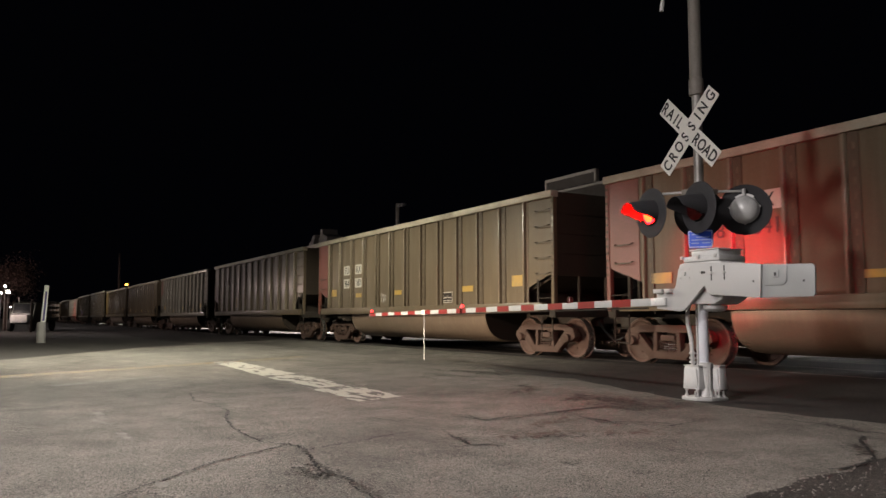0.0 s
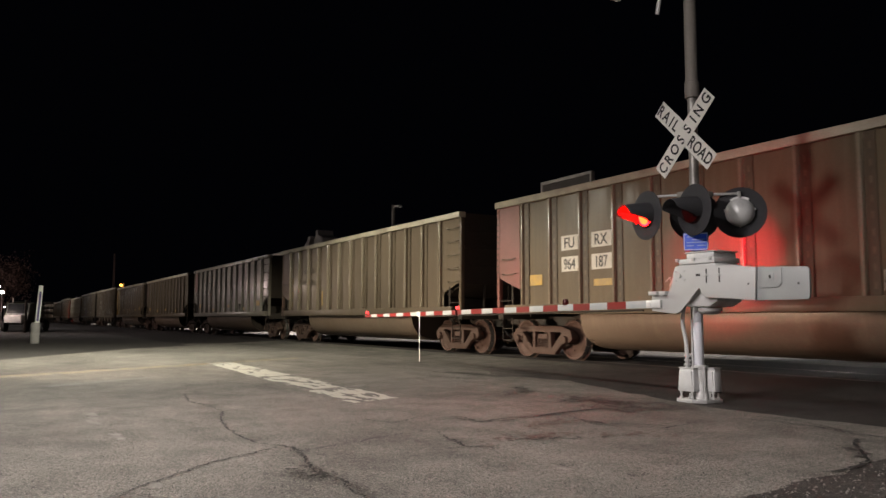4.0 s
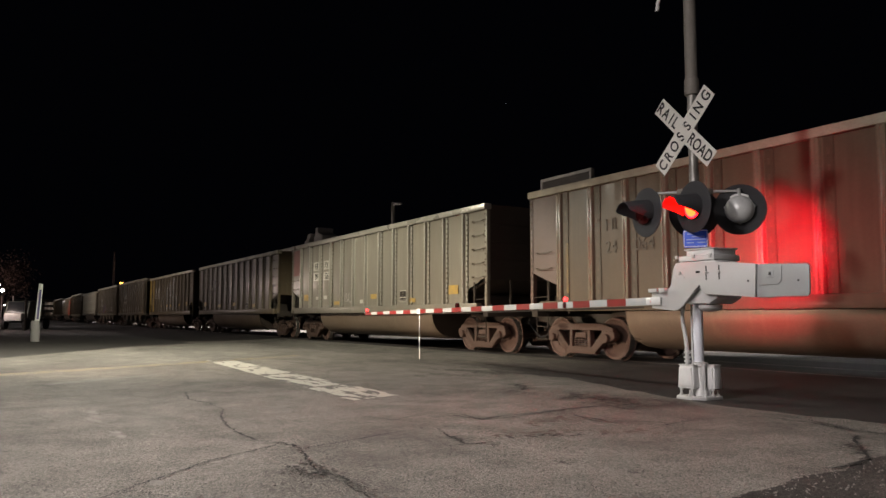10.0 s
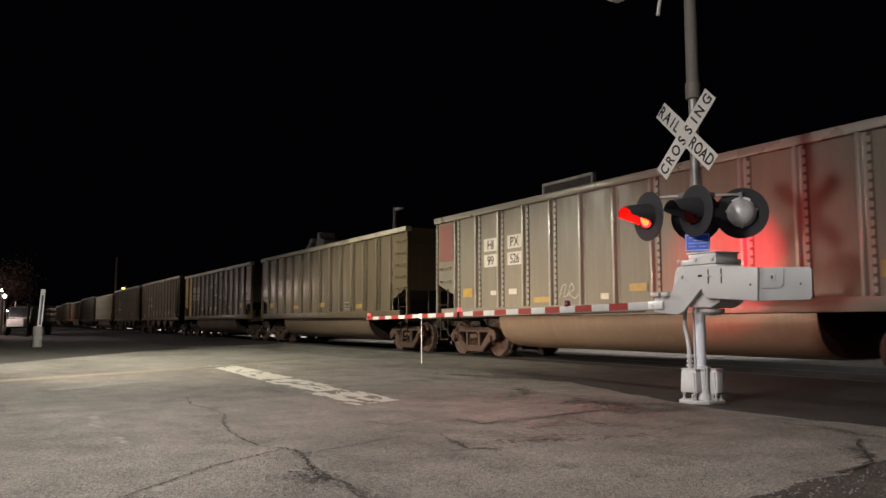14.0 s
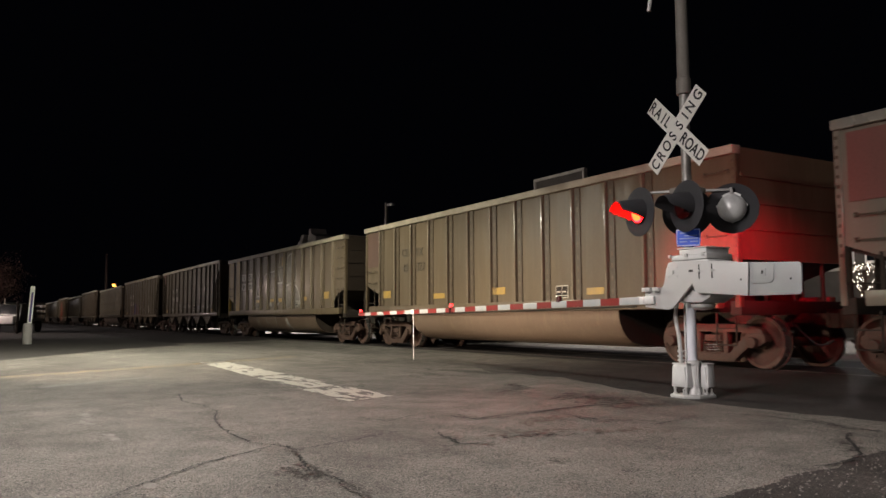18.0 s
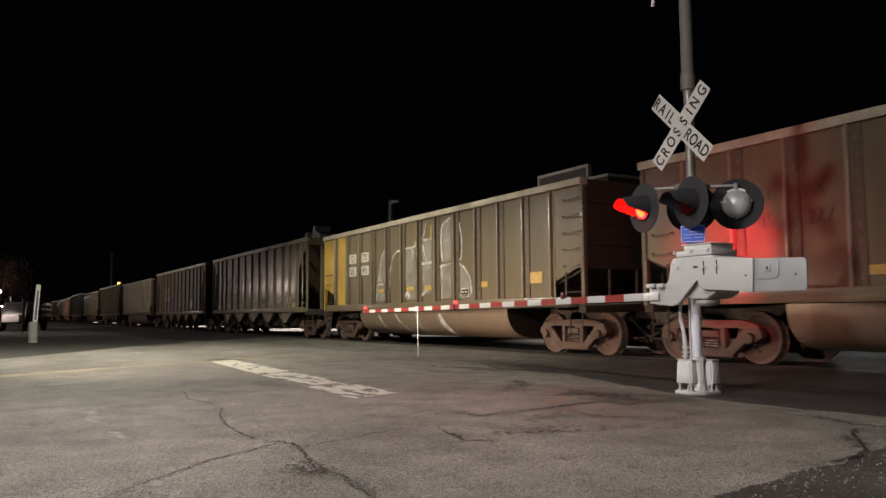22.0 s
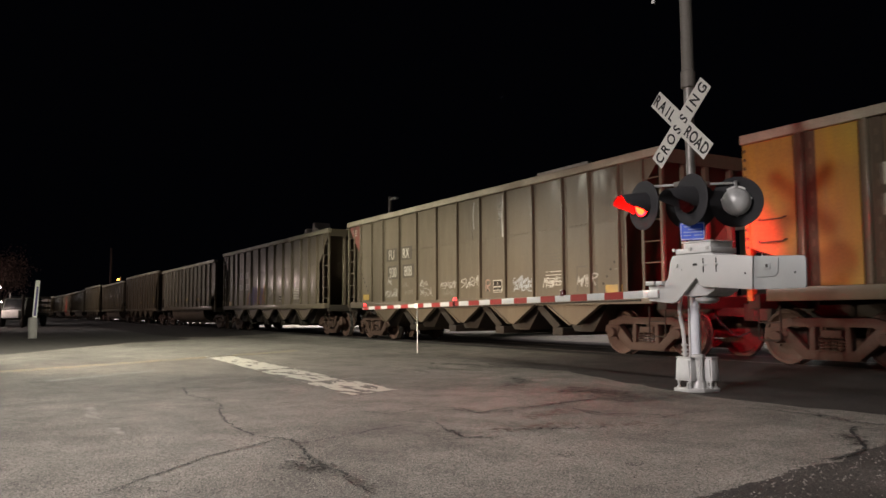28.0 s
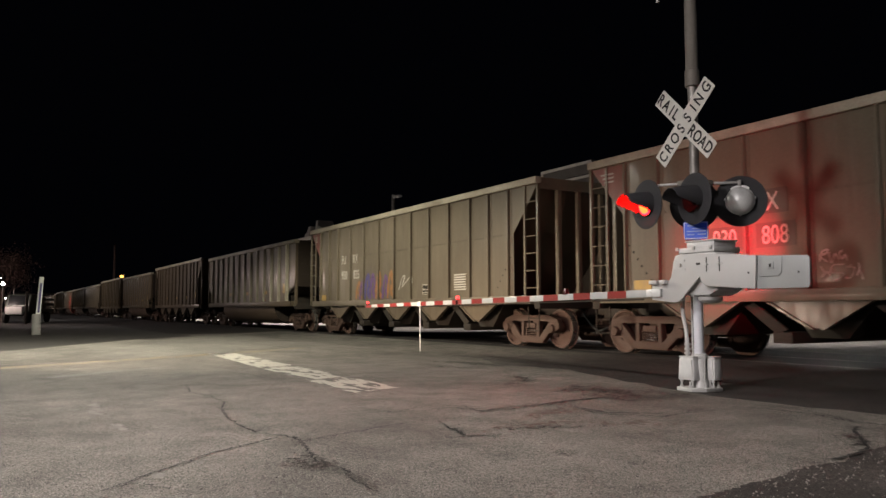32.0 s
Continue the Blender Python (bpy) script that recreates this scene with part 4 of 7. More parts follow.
def gondola(x, label, paint=TAN, ribs=RIB, chord=CHORD, end_paint=None, far=False, riveted=False, sheet_paint=None):
    """A bathtub coal gondola, its middle at x when the clip starts."""
    car = thing("coal_gondola", pose(x, TRACK_Y, RAIL_Z), label, "train car", "cars of the coal train")
    top, sill = 3.63, 1.26
    cut = [(-END + 1.085, sill), (-END + 1.085, 1.58), (-END + 0.03, 1.94), (-END + 0.03, top), (END - 0.03, top), (END - 0.03, 1.94), (END - 1.085, 1.58), (END - 1.085, sill)]
    for y, out in ((-HALF + 0.02, -1), (HALF - 0.032, 1)):
        bm = B()
        side_panel(bm, cut, y)
        part("side_sheet", bm, paint, car, "dusty weathered side sheet")
    fields(car, [-6.15 + 1.025 * k for k in range(13)], sill, top, paint, int(-x))
    if end_paint:
        n = 0.93
        bm = B()
        side_panel(bm, [(-END + n, 1.62), (-END + 0.06, 1.92), (-END + 0.06, top), (-END + n, top)], -HALF + 0.005)
        part("end_panel", bm, end_paint, car, "painted end panel")
        if end_paint is YELLOWEND:
            bm = B()
            box(bm, -END + 1.20, -END + 1.98, -HALF - 0.008, -HALF + 0.018, sill, top)
            part("end_panel", bm, end_paint, car, "yellow painted panel")
    for k in range(13):
        rx = -6.15 + 1.025 * k
        for s in (-1, 1):
            part("rib", mesh("grooved_rib" if paint is BROWN else "rib", rib_wide(sill - 0.02, top, 0.17 if paint is BROWN else 0.095, groove=paint is BROWN), ribs), ribs, car, "", pose(rx, s * (HALF - 0.02), 0, 0, 0, 0 if s < 0 else 180))
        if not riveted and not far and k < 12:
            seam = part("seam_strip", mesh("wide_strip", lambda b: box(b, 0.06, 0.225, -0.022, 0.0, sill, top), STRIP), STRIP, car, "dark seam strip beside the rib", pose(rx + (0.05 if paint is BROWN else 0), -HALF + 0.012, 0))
            spots = random.Random(int(-x) * 31 + k)
            for j in range(9):
                part("weld_pad", mesh("weld_pad", lambda b: box(b, 0.125, 0.165, -0.028, -0.020, 0.0, 0.10, 0.003), paint), paint, seam, "", pose(0, 0, sill + 0.08 + 0.25 * j + spots.uniform(0, 0.04)))
        if riveted and k not in (5, 6):
            strip = part("seam_strip", mesh("seam_strip", lambda b: box(b, 0.115, 0.185, -0.026, 0.0, sill, top), FADED), FADED, car, "dark seam strip", pose(rx, -HALF + 0.02, 0))
            for j in range(17):
                part("seam_pad", mesh("seam_pad", lambda b: box(b, 0.125, 0.175, -0.034, -0.024, 0.0, 0.085), BRIGHT), BRIGHT, strip, "", pose(0, 0, sill + 0.05 + 0.135 * j))
    # top chords, sills
    for s in (-1, 1):
        bm = B()
        y0, y1 = sorted((s * (HALF - 0.14), s * (HALF + 0.075)))
        box(bm, -END, END, y0, y1, top, top + 0.15, 0.012)
        part("top_chord", bm, chord, car, "pale worn top chord")
        bm = B()
        y0, y1 = sorted((s * (HALF - 0.10), s * (HALF + 0.07)))
        box(bm, -END + 0.4, END - 0.4, y0, y1, 1.04, sill, 0.015)
        part("side_sill", bm, paint, car, "dusty side sill")
        # corner posts
        for e in (-1, 1):
            bm = B()
            x0, x1 = sorted((e * END, e * (END - 0.10)))
            y0, y1 = sorted((s * (HALF + 0.01), s * (HALF - 0.10)))
            box(bm, x0, x1, y0, y1, 1.05, top, 0.01)
            part("corner_post", bm, end_paint if end_paint and e < 0 else paint, car, "weathered corner post")
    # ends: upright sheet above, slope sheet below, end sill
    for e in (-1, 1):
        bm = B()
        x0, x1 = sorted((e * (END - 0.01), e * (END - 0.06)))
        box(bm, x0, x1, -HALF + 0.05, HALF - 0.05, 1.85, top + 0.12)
        part("end_sheet", bm, sheet_paint or SLATE, car, "dusty brown end sheet" if sheet_paint else "dark brown end sheet")
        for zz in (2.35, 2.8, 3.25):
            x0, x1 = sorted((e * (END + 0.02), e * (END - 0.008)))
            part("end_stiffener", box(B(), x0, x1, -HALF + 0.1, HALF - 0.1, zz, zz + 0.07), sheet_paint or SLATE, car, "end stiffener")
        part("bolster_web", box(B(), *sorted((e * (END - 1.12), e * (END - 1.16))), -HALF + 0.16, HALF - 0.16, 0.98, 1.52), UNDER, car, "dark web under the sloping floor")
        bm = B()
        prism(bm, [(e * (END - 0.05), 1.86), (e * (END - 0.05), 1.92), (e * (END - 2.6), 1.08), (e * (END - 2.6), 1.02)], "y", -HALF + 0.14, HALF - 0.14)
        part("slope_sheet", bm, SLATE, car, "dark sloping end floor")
        bm = B()
        x0, x1 = sorted((e * END, e * (END - 0.22)))
        box(bm, x0, x1, -HALF + 0.02, HALF - 0.02, 0.92, 1.16, 0.015)
        part("end_sill", bm, UNDER, car, "dark end sill")
        for yy in (-0.8, 0.0, 0.8):
            bm = B()
            tube(bm, [(e * (END - 0.1), yy, 1.15), (e * (END - 0.1), yy, 1.9)], 0.04, 6)
            part("end_strut", bm, UNDER, car, "dark end strut")
        end_gear(car, e)
        if not far:
            for s in (-1,):
                for zz in (1.98, 2.34) if e < 0 else (1.9, 2.26, 2.62, 2.98, 3.34):
                    part("grab_iron", mesh("grab_iron", hand_iron, STRIP), STRIP, car, "dark steel grab iron", pose(e * (END - (0.52 if e < 0 else 0.40)), s * (HALF - 0.03), zz))
                for j in range(13):
                    part("rivet", mesh("corner_rivet", lambda b: box(b, -0.022, 0.022, -0.014, 0.0, 0.0, 0.05), STRIP), STRIP, car, "", pose(e * (END - 0.05), -HALF - 0.008, 1.75 + 0.145 * j))
                part("ladder_stile", mesh("ladder_stile", lambda b: box(b, -0.03, 0.03, -0.02, 0.02, 1.1, 1.8), UNDER), UNDER, car, "dark ladder stile", pose(e * (END - 0.62), s * (HALF - 0.03), 0))
                part("ladder_rung", mesh("ladder_rung", lambda b: tube(b, [(-0.28, 0, 0), (0.28, 0, 0)], 0.013, 6), UNDER), UNDER, car, "dark ladder rung", pose(e * (END - 0.34), s * (HALF - 0.02), 1.36))
                part("step", mesh("step", step, UNDER), UNDER, car, "dark sill step", pose(e * (END - 0.35), s * (HALF - 0.06), 0.42))
    # centre sill and the rounded tub between the trucks
    bm = B()
    box(bm, -END + 0.1, END - 0.1, -0.2, 0.2, 0.72, 1.04)
    part("centre_sill", bm, UNDER, car, "dark centre sill")
    bm = B()
    n = 18
    sect = []
    for i in range(n + 1):
        a = math.pi * i / n
        sect.append(tub_section(a))
    rings = []
    for xx, drop in ((-4.27, 0.965), (-4.22, 0.985), (-4.10, 1.0), (4.10, 1.0), (4.22, 0.985), (4.27, 0.965)):
        rings.append([bm.verts.new((xx, y * (0.94 + 0.06 * drop), 1.03 + (z - 1.03) * drop)) for y, z in sect])
    for a, b in zip(rings, rings[1:]):
        for i in range(n):
            bm.faces.new((a[i], a[i + 1], b[i + 1], b[i])).smooth = True
    part("tub", bm, TUB, car, "dusty rounded belly tub")
    rivets = B()
    for k in range(54):
        lathe(rivets, [(0.0, 0.0), (0.016, 0.0), (0.011, -0.012), (0.0, -0.013)], (-4.0 + 0.151 * k, -HALF - 0.002, 1.075), "y", 6)
    tagged(part("riveted_edge", rivets, TUB, car), "small rivets along the tub edge", kind="stuff")
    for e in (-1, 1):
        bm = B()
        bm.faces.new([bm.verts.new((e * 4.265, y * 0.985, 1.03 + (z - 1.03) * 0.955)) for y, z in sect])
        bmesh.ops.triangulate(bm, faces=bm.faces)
        # shade of the tub ends is put into this darker colour
        part("tub_end", bm, SLATE, car, "tub end, its shade put into a dark colour")
    for e in (-1, 1):
        truck(car, e * 6.17)
    return car


HOP_RIBS = (1.05, 1.92, 2.74, 3.85, 4.96, 6.1, 7.2, 8.3, 9.4, 10.5, 11.57, 12.44, 13.3)


def hopper(x, label, paint=HOPTAN, corner=None, far=False):
    """An open-top bottom-dump hopper with sloped ends and V-shaped chutes."""
    car = thing("coal_hopper", pose(x, TRACK_Y, RAIL_Z), label, "train car", "cars of the coal train")
    top, sill = 3.80, 1.22
    e0 = END - 1.0
    shape = [(-e0, sill), (-e0, 2.72), (-END + 0.04, top), (END - 0.04, top), (e0, 2.72), (e0, sill)]
    for y, out in ((-HALF + 0.02, -1), (HALF - 0.032, 1)):
        bm = B()
        side_panel(bm, shape, y)
        part("side_sheet", bm, paint, car, "dusty weathered side sheet")
    fields(car, [o - END for o in HOP_RIBS], 2.74, top, paint, int(-x))
    fields(car, [o - END for o in HOP_RIBS], sill, 2.70, paint, int(-x) + 5)
    if corner:
        bm = B()
        side_panel(bm, [(-e0 + 0.04, 2.72), (-END + 0.08, top - 0.02), (-e0 + 0.04, top - 0.02)], -HALF + 0.005)
        part("corner_gusset", bm, corner, car, "faded red corner gusset")
        for k, zz in enumerate((3.62, 3.54, 3.46)):
            patch(car, "small_print", -END + 0.35 + 0.05 * k, -END + 0.72, zz, zz + 0.035, CHALK, "small illegible white print", -HALF + 0.002)
    for k, o in enumerate(HOP_RIBS):
        z0, z1 = sill - 0.02, top
        for s in (-1, 1):
            part("rib", mesh("hopper_rib", rib_wide(z0, z1, 0.085, 0.075), paint), paint, car, "", pose(-END + o, s * (HALF - 0.02), 0, 0, 0, 0 if s < 0 else 180))
    bm = B()
    box(bm, -e0, e0, -HALF + 0.008, -HALF + 0.02, 2.68, 2.74)
    x0 = -e0 + 0.1
    while x0 < e0 - 0.1:
        box(bm, x0, x0 + 0.03, -HALF - 0.004, -HALF + 0.01, 2.69, 2.72)
        x0 += 0.16
    part("seam", bm, paint, car, "riveted seam along the side")
    for s in (-1, 1):
        bm = B()
        y0, y1 = sorted((s * (HALF - 0.12), s * (HALF + 0.07)))
        box(bm, -END, END, y0, y1, top, top + 0.16, 0.02)
        part("top_chord", bm, CHORD, car, "pale worn top chord")
        bm = B()
        y0, y1 = sorted((s * (HALF - 0.10), s * (HALF + 0.05)))
        box(bm, -END + 0.3, END - 0.3, y0, y1, 1.03, sill, 0.012)
        xx = -e0
        while xx < e0:
            lathe(bm, [(0.0, 0), (0.02, 0), (0.014, 0.012), (0.0, 0.012)], (xx, s * (HALF + 0.05), 1.12), "y", 6)
            xx += 0.2
        part("side_sill", bm, paint, car, "dusty side sill")
        for e in (-1, 1):
            bm = B()
            x0, x1 = sorted((e * END, e * (END - 0.07)))
            y0, y1 = sorted((s * (HALF + 0.02), s * (HALF - 0.06)))
            box(bm, x0, x1, y0, y1, 1.05, top, 0.01)
            part("corner_post", bm, paint, car, "weathered corner post")
    for e in (-1, 1):
        bm = B()
        prism(bm, [(e * (END - 0.06), top + 0.1), (e * (END - 0.11), top + 0.1), (e * (END - 2.9), 1.1), (e * (END - 2.85), 1.1)], "y", -HALF + 0.04, HALF - 0.04)
        part("slope_sheet", bm, STRIP, car, "dusty brown sloping end sheet")
        bm = B()
        x0, x1 = sorted((e * (END + 0.0), e * (END - 0.08)))
        box(bm, x0, x1, -HALF + 0.06, HALF - 0.06, top - 0.12, top + 0.14)
        part("end_rail", bm, paint, car, "end top rail")
        for yy in (-0.95, -0.35, 0.35, 0.95):
            bm = B()
            x0, x1 = sorted((e * (END - 0.02), e * (END - 0.13)))
            box(bm, x0, x1, yy - 0.055, yy + 0.055, 1.1, top - 0.1, 0.01)
            part("end_post", bm, paint, car, "dusty end post")
        bm = B()
        x0, x1 = sorted((e * END, e * (END - 0.22)))
        box(bm, x0, x1, -HALF + 0.02, HALF - 0.02, 0.92, 1.16, 0.015)
        part("end_sill", bm, UNDER, car, "dark end sill")
        end_gear(car, e)
        if not far:
            part("ladder_stile", mesh("long_stile", lambda b: box(b, -0.03, 0.03, -0.02, 0.02, 1.1, 3.8), paint), paint, car, "ladder stile", pose(e * (END - 0.52), -HALF + 0.0, 0))
            for zz in (1.4, 1.8, 2.2, 2.6, 3.0, 3.4):
                part("ladder_rung", mesh("short_rung", lambda b: tube(b, [(-0.24, 0, 0), (0.24, 0, 0)], 0.014, 6), paint), paint, car, "ladder rung", pose(e * (END - 0.28), -HALF, zz))
            part("step", mesh("step", step, UNDER), UNDER, car, "dark sill step", pose(e * (END - 0.28), -(HALF - 0.06), 0.42))
            for k in range(6):
                part("rivet", mesh("hopper_bolt", lambda b: lathe(b, [(0.0, 0), (0.03, 0), (0.022, -0.015), (0.0, -0.015)], (0, 0, 0), "y", 8), UNDER), UNDER, car, "", pose(e * (e0 - 0.12 - 0.11 * k), -HALF + 0.018, 2.15 - 0.14 * k))
    bm = B()
    box(bm, -END + 0.1, END - 0.1, -0.2, 0.2, 0.72, 1.04)
    part("centre_sill", bm, UNDER, car, "dark centre sill")
    for k in range(5):
        cx = -4.45 + 2.25 * k
        if abs(cx) > 4.6:
            continue
        bm = B()
        prism(bm, [(cx - 0.86, 1.05), (cx + 0.86, 1.05), (cx + 0.08, 0.62), (cx - 0.08, 0.62)], "y", -HALF + 0.06, -HALF + 0.09, 0.0)
        for s in (-1, 1):
            prism(bm, [(cx + s * 0.86, 1.05), (cx + s * 0.93, 1.05), (cx + s * 0.13, 0.60), (cx + s * 0.05, 0.60)], "y", -HALF + 0.02, -HALF + 0.12)
        part("hopper_chute", bm, BROWN, car, "dusty V-shaped chute plate")
        bm = B()
        prism(bm, [(cx - 0.8, 1.05), (cx + 0.8, 1.05), (cx + 0.3, 0.46), (cx - 0.3, 0.46)], "y", -HALF + 0.35, HALF - 0.35)
        part("chute_body", bm, UNDER, car, "dark chute body")
    for k in range(4):
        cx = -3.32 + 2.25 * k
        bm = B()
        prism(bm, [(cx - 0.36, 0.98), (cx - 0.12, 1.03), (cx + 0.5, 0.58), (cx + 0.3, 0.50)], "y", -HALF + 0.2, -HALF + 0.26, 0.01)
        box(bm, cx + 0.22, cx + 0.58, -HALF + 0.2, HALF - 0.2, 0.36, 0.54, 0.02)
        part("dump_gate", bm, UNDER, car, "dark dump gate")
    for e in (-1, 1):
        truck(car, e * 6.17)
    return car


def placard(car, u0, u1, z0, z1):
    """A white-framed data placard with two dark fields and an illegible line below."""
    p = patch(car, "placard", LE + u0, LE + u1, z0, z1, PLATE, "white-framed data placard", -HALF - 0.008)
    m = (u0 + u1) / 2
    for a, b in ((u0 + 0.02, m - 0.01), (m + 0.01, u1 - 0.02)):
        patch(p, "dark_field", LE + a, LE + b, z0 + 0.06, z1 - 0.02, UNDER, "dark field", -HALF - 0.0125)
        patch(p, "print_bar", LE + a + 0.03, LE + b - 0.03, z0 + 0.12, z0 + 0.15, PLATE, "illegible print", -HALF - 0.017)
    patch(p, "dark_field", LE + u0 + 0.02, LE + u1 - 0.02, z0 + 0.015, z0 + 0.045, UNDER, "dark field", -HALF - 0.0125)


CARS = []
LE = -END


def join(left_end, maker, *a, **k):
    """Adds a car whose left end stands at that x when the clip starts."""
    car = maker(left_end + END, *a, **k)
    CARS.append((left_end + END, car))
    return car


LE = -END
c = join(-5.25, gondola, "brown coal gondola with red end and white number panels", TAN, RIB, CHORD, REDEND)
panel_text(c, "HI", LE + 2.5, LE + 3.1, 2.66, 2.98)
panel_text(c, "PX", LE + 3.5, LE + 4.1, 2.66, 2.98)
stencil(c, "98", LE + 2.8, 2.40, 0.26, INK)
stencil(c, "541", LE + 3.8, 2.40, 0.26, INK)
patch(c, "reflector", LE + 1.25, LE + 1.75, 1.55, 1.75, SPOTY, "orange reflector patch")
patch(c, "reflector", LE + 5.4, LE + 6.0, 1.48, 1.60, SPOTY, "orange reflector patch")

c = join(-21.44, gondola, "tan coal gondola with red end panel and white number panels", TAN, RIB, CHORD, REDEND)
panel_text(c, "FU", LE + 2.49, LE + 3.04, 2.41, 2.73)
panel_text(c, "964", LE + 2.49, LE + 3.04, 1.95, 2.27)
panel_text(c, "RX", LE + 3.47, LE + 4.07, 2.41, 2.73)
panel_text(c, "187", LE + 3.47, LE + 4.10, 1.95, 2.27)
for a, b, d, e in ((1.34, 1.80, 1.69, 1.93), (3.54, 4.1, 1.61, 1.75), (6.52, 7.0, 1.62, 1.76), (10.55, 11.1, 1.60, 1.75), (12.85, 13.28, 1.66, 1.92)):
    patch(c, "reflector", LE + a, LE + b, d, e, SPOTY, "yellow reflector patch")
bm = B()
ribbon(bm, curve([(LE + 5.5, 1.62), (LE + 5.62, 1.68), (LE + 5.58, 1.42), (LE + 5.66, 1.64), (LE + 5.74, 1.66), (LE + 5.72, 1.42), (LE + 5.8, 1.6), (LE + 5.9, 1.62), (LE + 5.84, 1.46), (LE + 5.93, 1.5)]), 0.022, -HALF - 0.006, 4)
part("spray_tag", bm, CHALK, c, "small white sprayed scrawl")
placard(c, 9.56, 10.04, 1.33, 1.62)

c = join(-37.6, gondola, "brown coal gondola with faint dark lettering and red-brown end", BROWN, RIB, CHORD, REDBROWN)
for word, u, z in (("HI", 2.70, 2.78), ("PX", 3.62, 2.78), ("24", 2.70, 2.32), ("064", 3.62, 2.32)):
    stencil(c, word, LE + u, z, 0.25, FADED)
for a, b, d, e in ((1.28, 1.36, 1.42, 2.5), (4.55, 4.64, 1.42, 1.95)):
    patch(c, "reflector", LE + a, LE + b, d, e, SPOTY, "upright yellow reflector strip")

c = join(-53.89, gondola, "bare aluminium coal gondola with riveted seams and red end patch", ALU, BRIGHT, BRIGHT, None, riveted=True)
panel_text(c, "HI", LE + 2.46, LE + 3.06, 2.66, 2.98)
panel_text(c, "99", LE + 2.46, LE + 3.06, 2.27, 2.58)
panel_text(c, "PX", LE + 3.49, LE + 4.10, 2.66, 2.98)
panel_text(c, "526", LE + 3.49, LE + 4.10, 2.26, 2.57)
patch(c, "end_patch", LE + 0.2, LE + 0.93, 2.55, 3.57, REDEND, "faded red end patch", -HALF - 0.002)
for a, b, d, e in ((1.44, 1.90, 1.54, 1.77), (4.53, 5.1, 1.34, 1.46), (7.62, 8.1, 1.49, 1.64), (10.2, 10.7, 1.34, 1.46), (12.6, 13.1, 1.52, 1.76)):
    patch(c, "reflector", LE + a, LE + b, d, e, SPOTY, "yellow reflector patch")
bm = B()
ribbon(bm, curve([(LE + 5.45, 1.42), (LE + 5.55, 1.66), (LE + 5.68, 1.7), (LE + 5.6, 1.45), (LE + 5.75, 1.5), (LE + 5.85, 1.72), (LE + 5.95, 1.6), (LE + 5.8, 1.5), (LE + 5.98, 1.4), (LE + 6.08, 1.5)]), 0.024, -HALF - 0.004, 5)
part("spray_tag", bm, CHALK, c, "small white sprayed scrawl")
placard(c, 9.71, 10.14, 1.36, 1.70)
for u, v, w, h in ((2.75, 1.56, 0.24, 0.11), (3.54, 1.56, 0.32, 0.13), (6.79, 1.36, 0.24, 0.12)):
    patch(c, "small_print", LE + u, LE + u + w, v, v + h, PLATE, "small pale label with illegible print")

c = join(-70.1, gondola, "tan coal gondola with faded red end patch and faint lettering", TAN, RIB, CHORD, None, sheet_paint=TAN)
patch(c, "end_patch", LE + 0.16, LE + 0.93, 2.5, 3.58, REDBROWN, "faded red end patch", -HALF + 0.010)
for a, b, d, e in ((1.3, 1.8, 1.5, 1.72), (4.4, 5.0, 1.42, 1.56), (7.2, 7.8, 1.45, 1.62), (10.71, 11.22, 1.36, 1.50)):
    patch(c, "reflector", LE + a, LE + b, d, e, SPOTY, "yellow reflector patch")
for word, u, z in (("CE", 2.73, 2.81), ("FX", 3.62, 2.78), ("45", 2.73, 2.36), ("327", 3.68, 2.36)):
    stencil(c, word, LE + u, z, 0.24, FADED)
placard(c, 9.71, 10.12, 1.31, 1.58)

c = join(-86.25, gondola, "tan coal gondola with yellow end and big white spray lettering", TAN, RIB, CHORD, YELLOWEND)
panel_text(c, "CI", LE + 2.29, LE + 2.88, 2.65, 2.96)
panel_text(c, "505", LE + 2.29, LE + 2.88, 2.22, 2.52)
panel_text(c, "TX", LE + 3.28, LE + 3.87, 2.65, 2.96)
panel_text(c, "415", LE + 3.28, LE + 3.87, 2.22, 2.52)
for a, b, d, e in ((4.56, 4.98, 1.60, 1.72), (6.52, 6.95, 1.60, 1.72), (7.6, 8.0, 1.58, 1.73), (10.55, 10.85, 1.58, 1.72), (12.6, 13.05, 1.6, 1.85)):
    patch(c, "reflector", LE + a, LE + b, d, e, SPOTY, "yellow reflector patch")
patch(c, "reflector", LE + 7.96, LE + 8.05, 3.07, 3.42, SPOTY, "upright yellow reflector strip")
placard(c, 9.6, 9.96, 1.35, 1.58)


def overspray(car, outline, seed):
    """A patch of thin white spray with an uneven edge."""
    bm = B()
    bm.faces.new([bm.verts.new((LE + u, -HALF - 0.003, v)) for u, v in jag(outline + outline[:1], 0.12, 0.03, seed)[:-1]])
    bmesh.ops.triangulate(bm, faces=bm.faces)
    part("spray_fill", bm, OVERSPRAY_GLINT, car, "thin white sprayed fill")


def stroke(car, line, width, seed, mat=HAZE, name="spray_letter", label="big pale sprayed letter stroke"):
    bm = B()
    ribbon(bm, curve([(LE + u, v) for u, v in line]), width, -HALF - 0.0075, seed, 0.35)
    part(name, bm, mat, car, label)


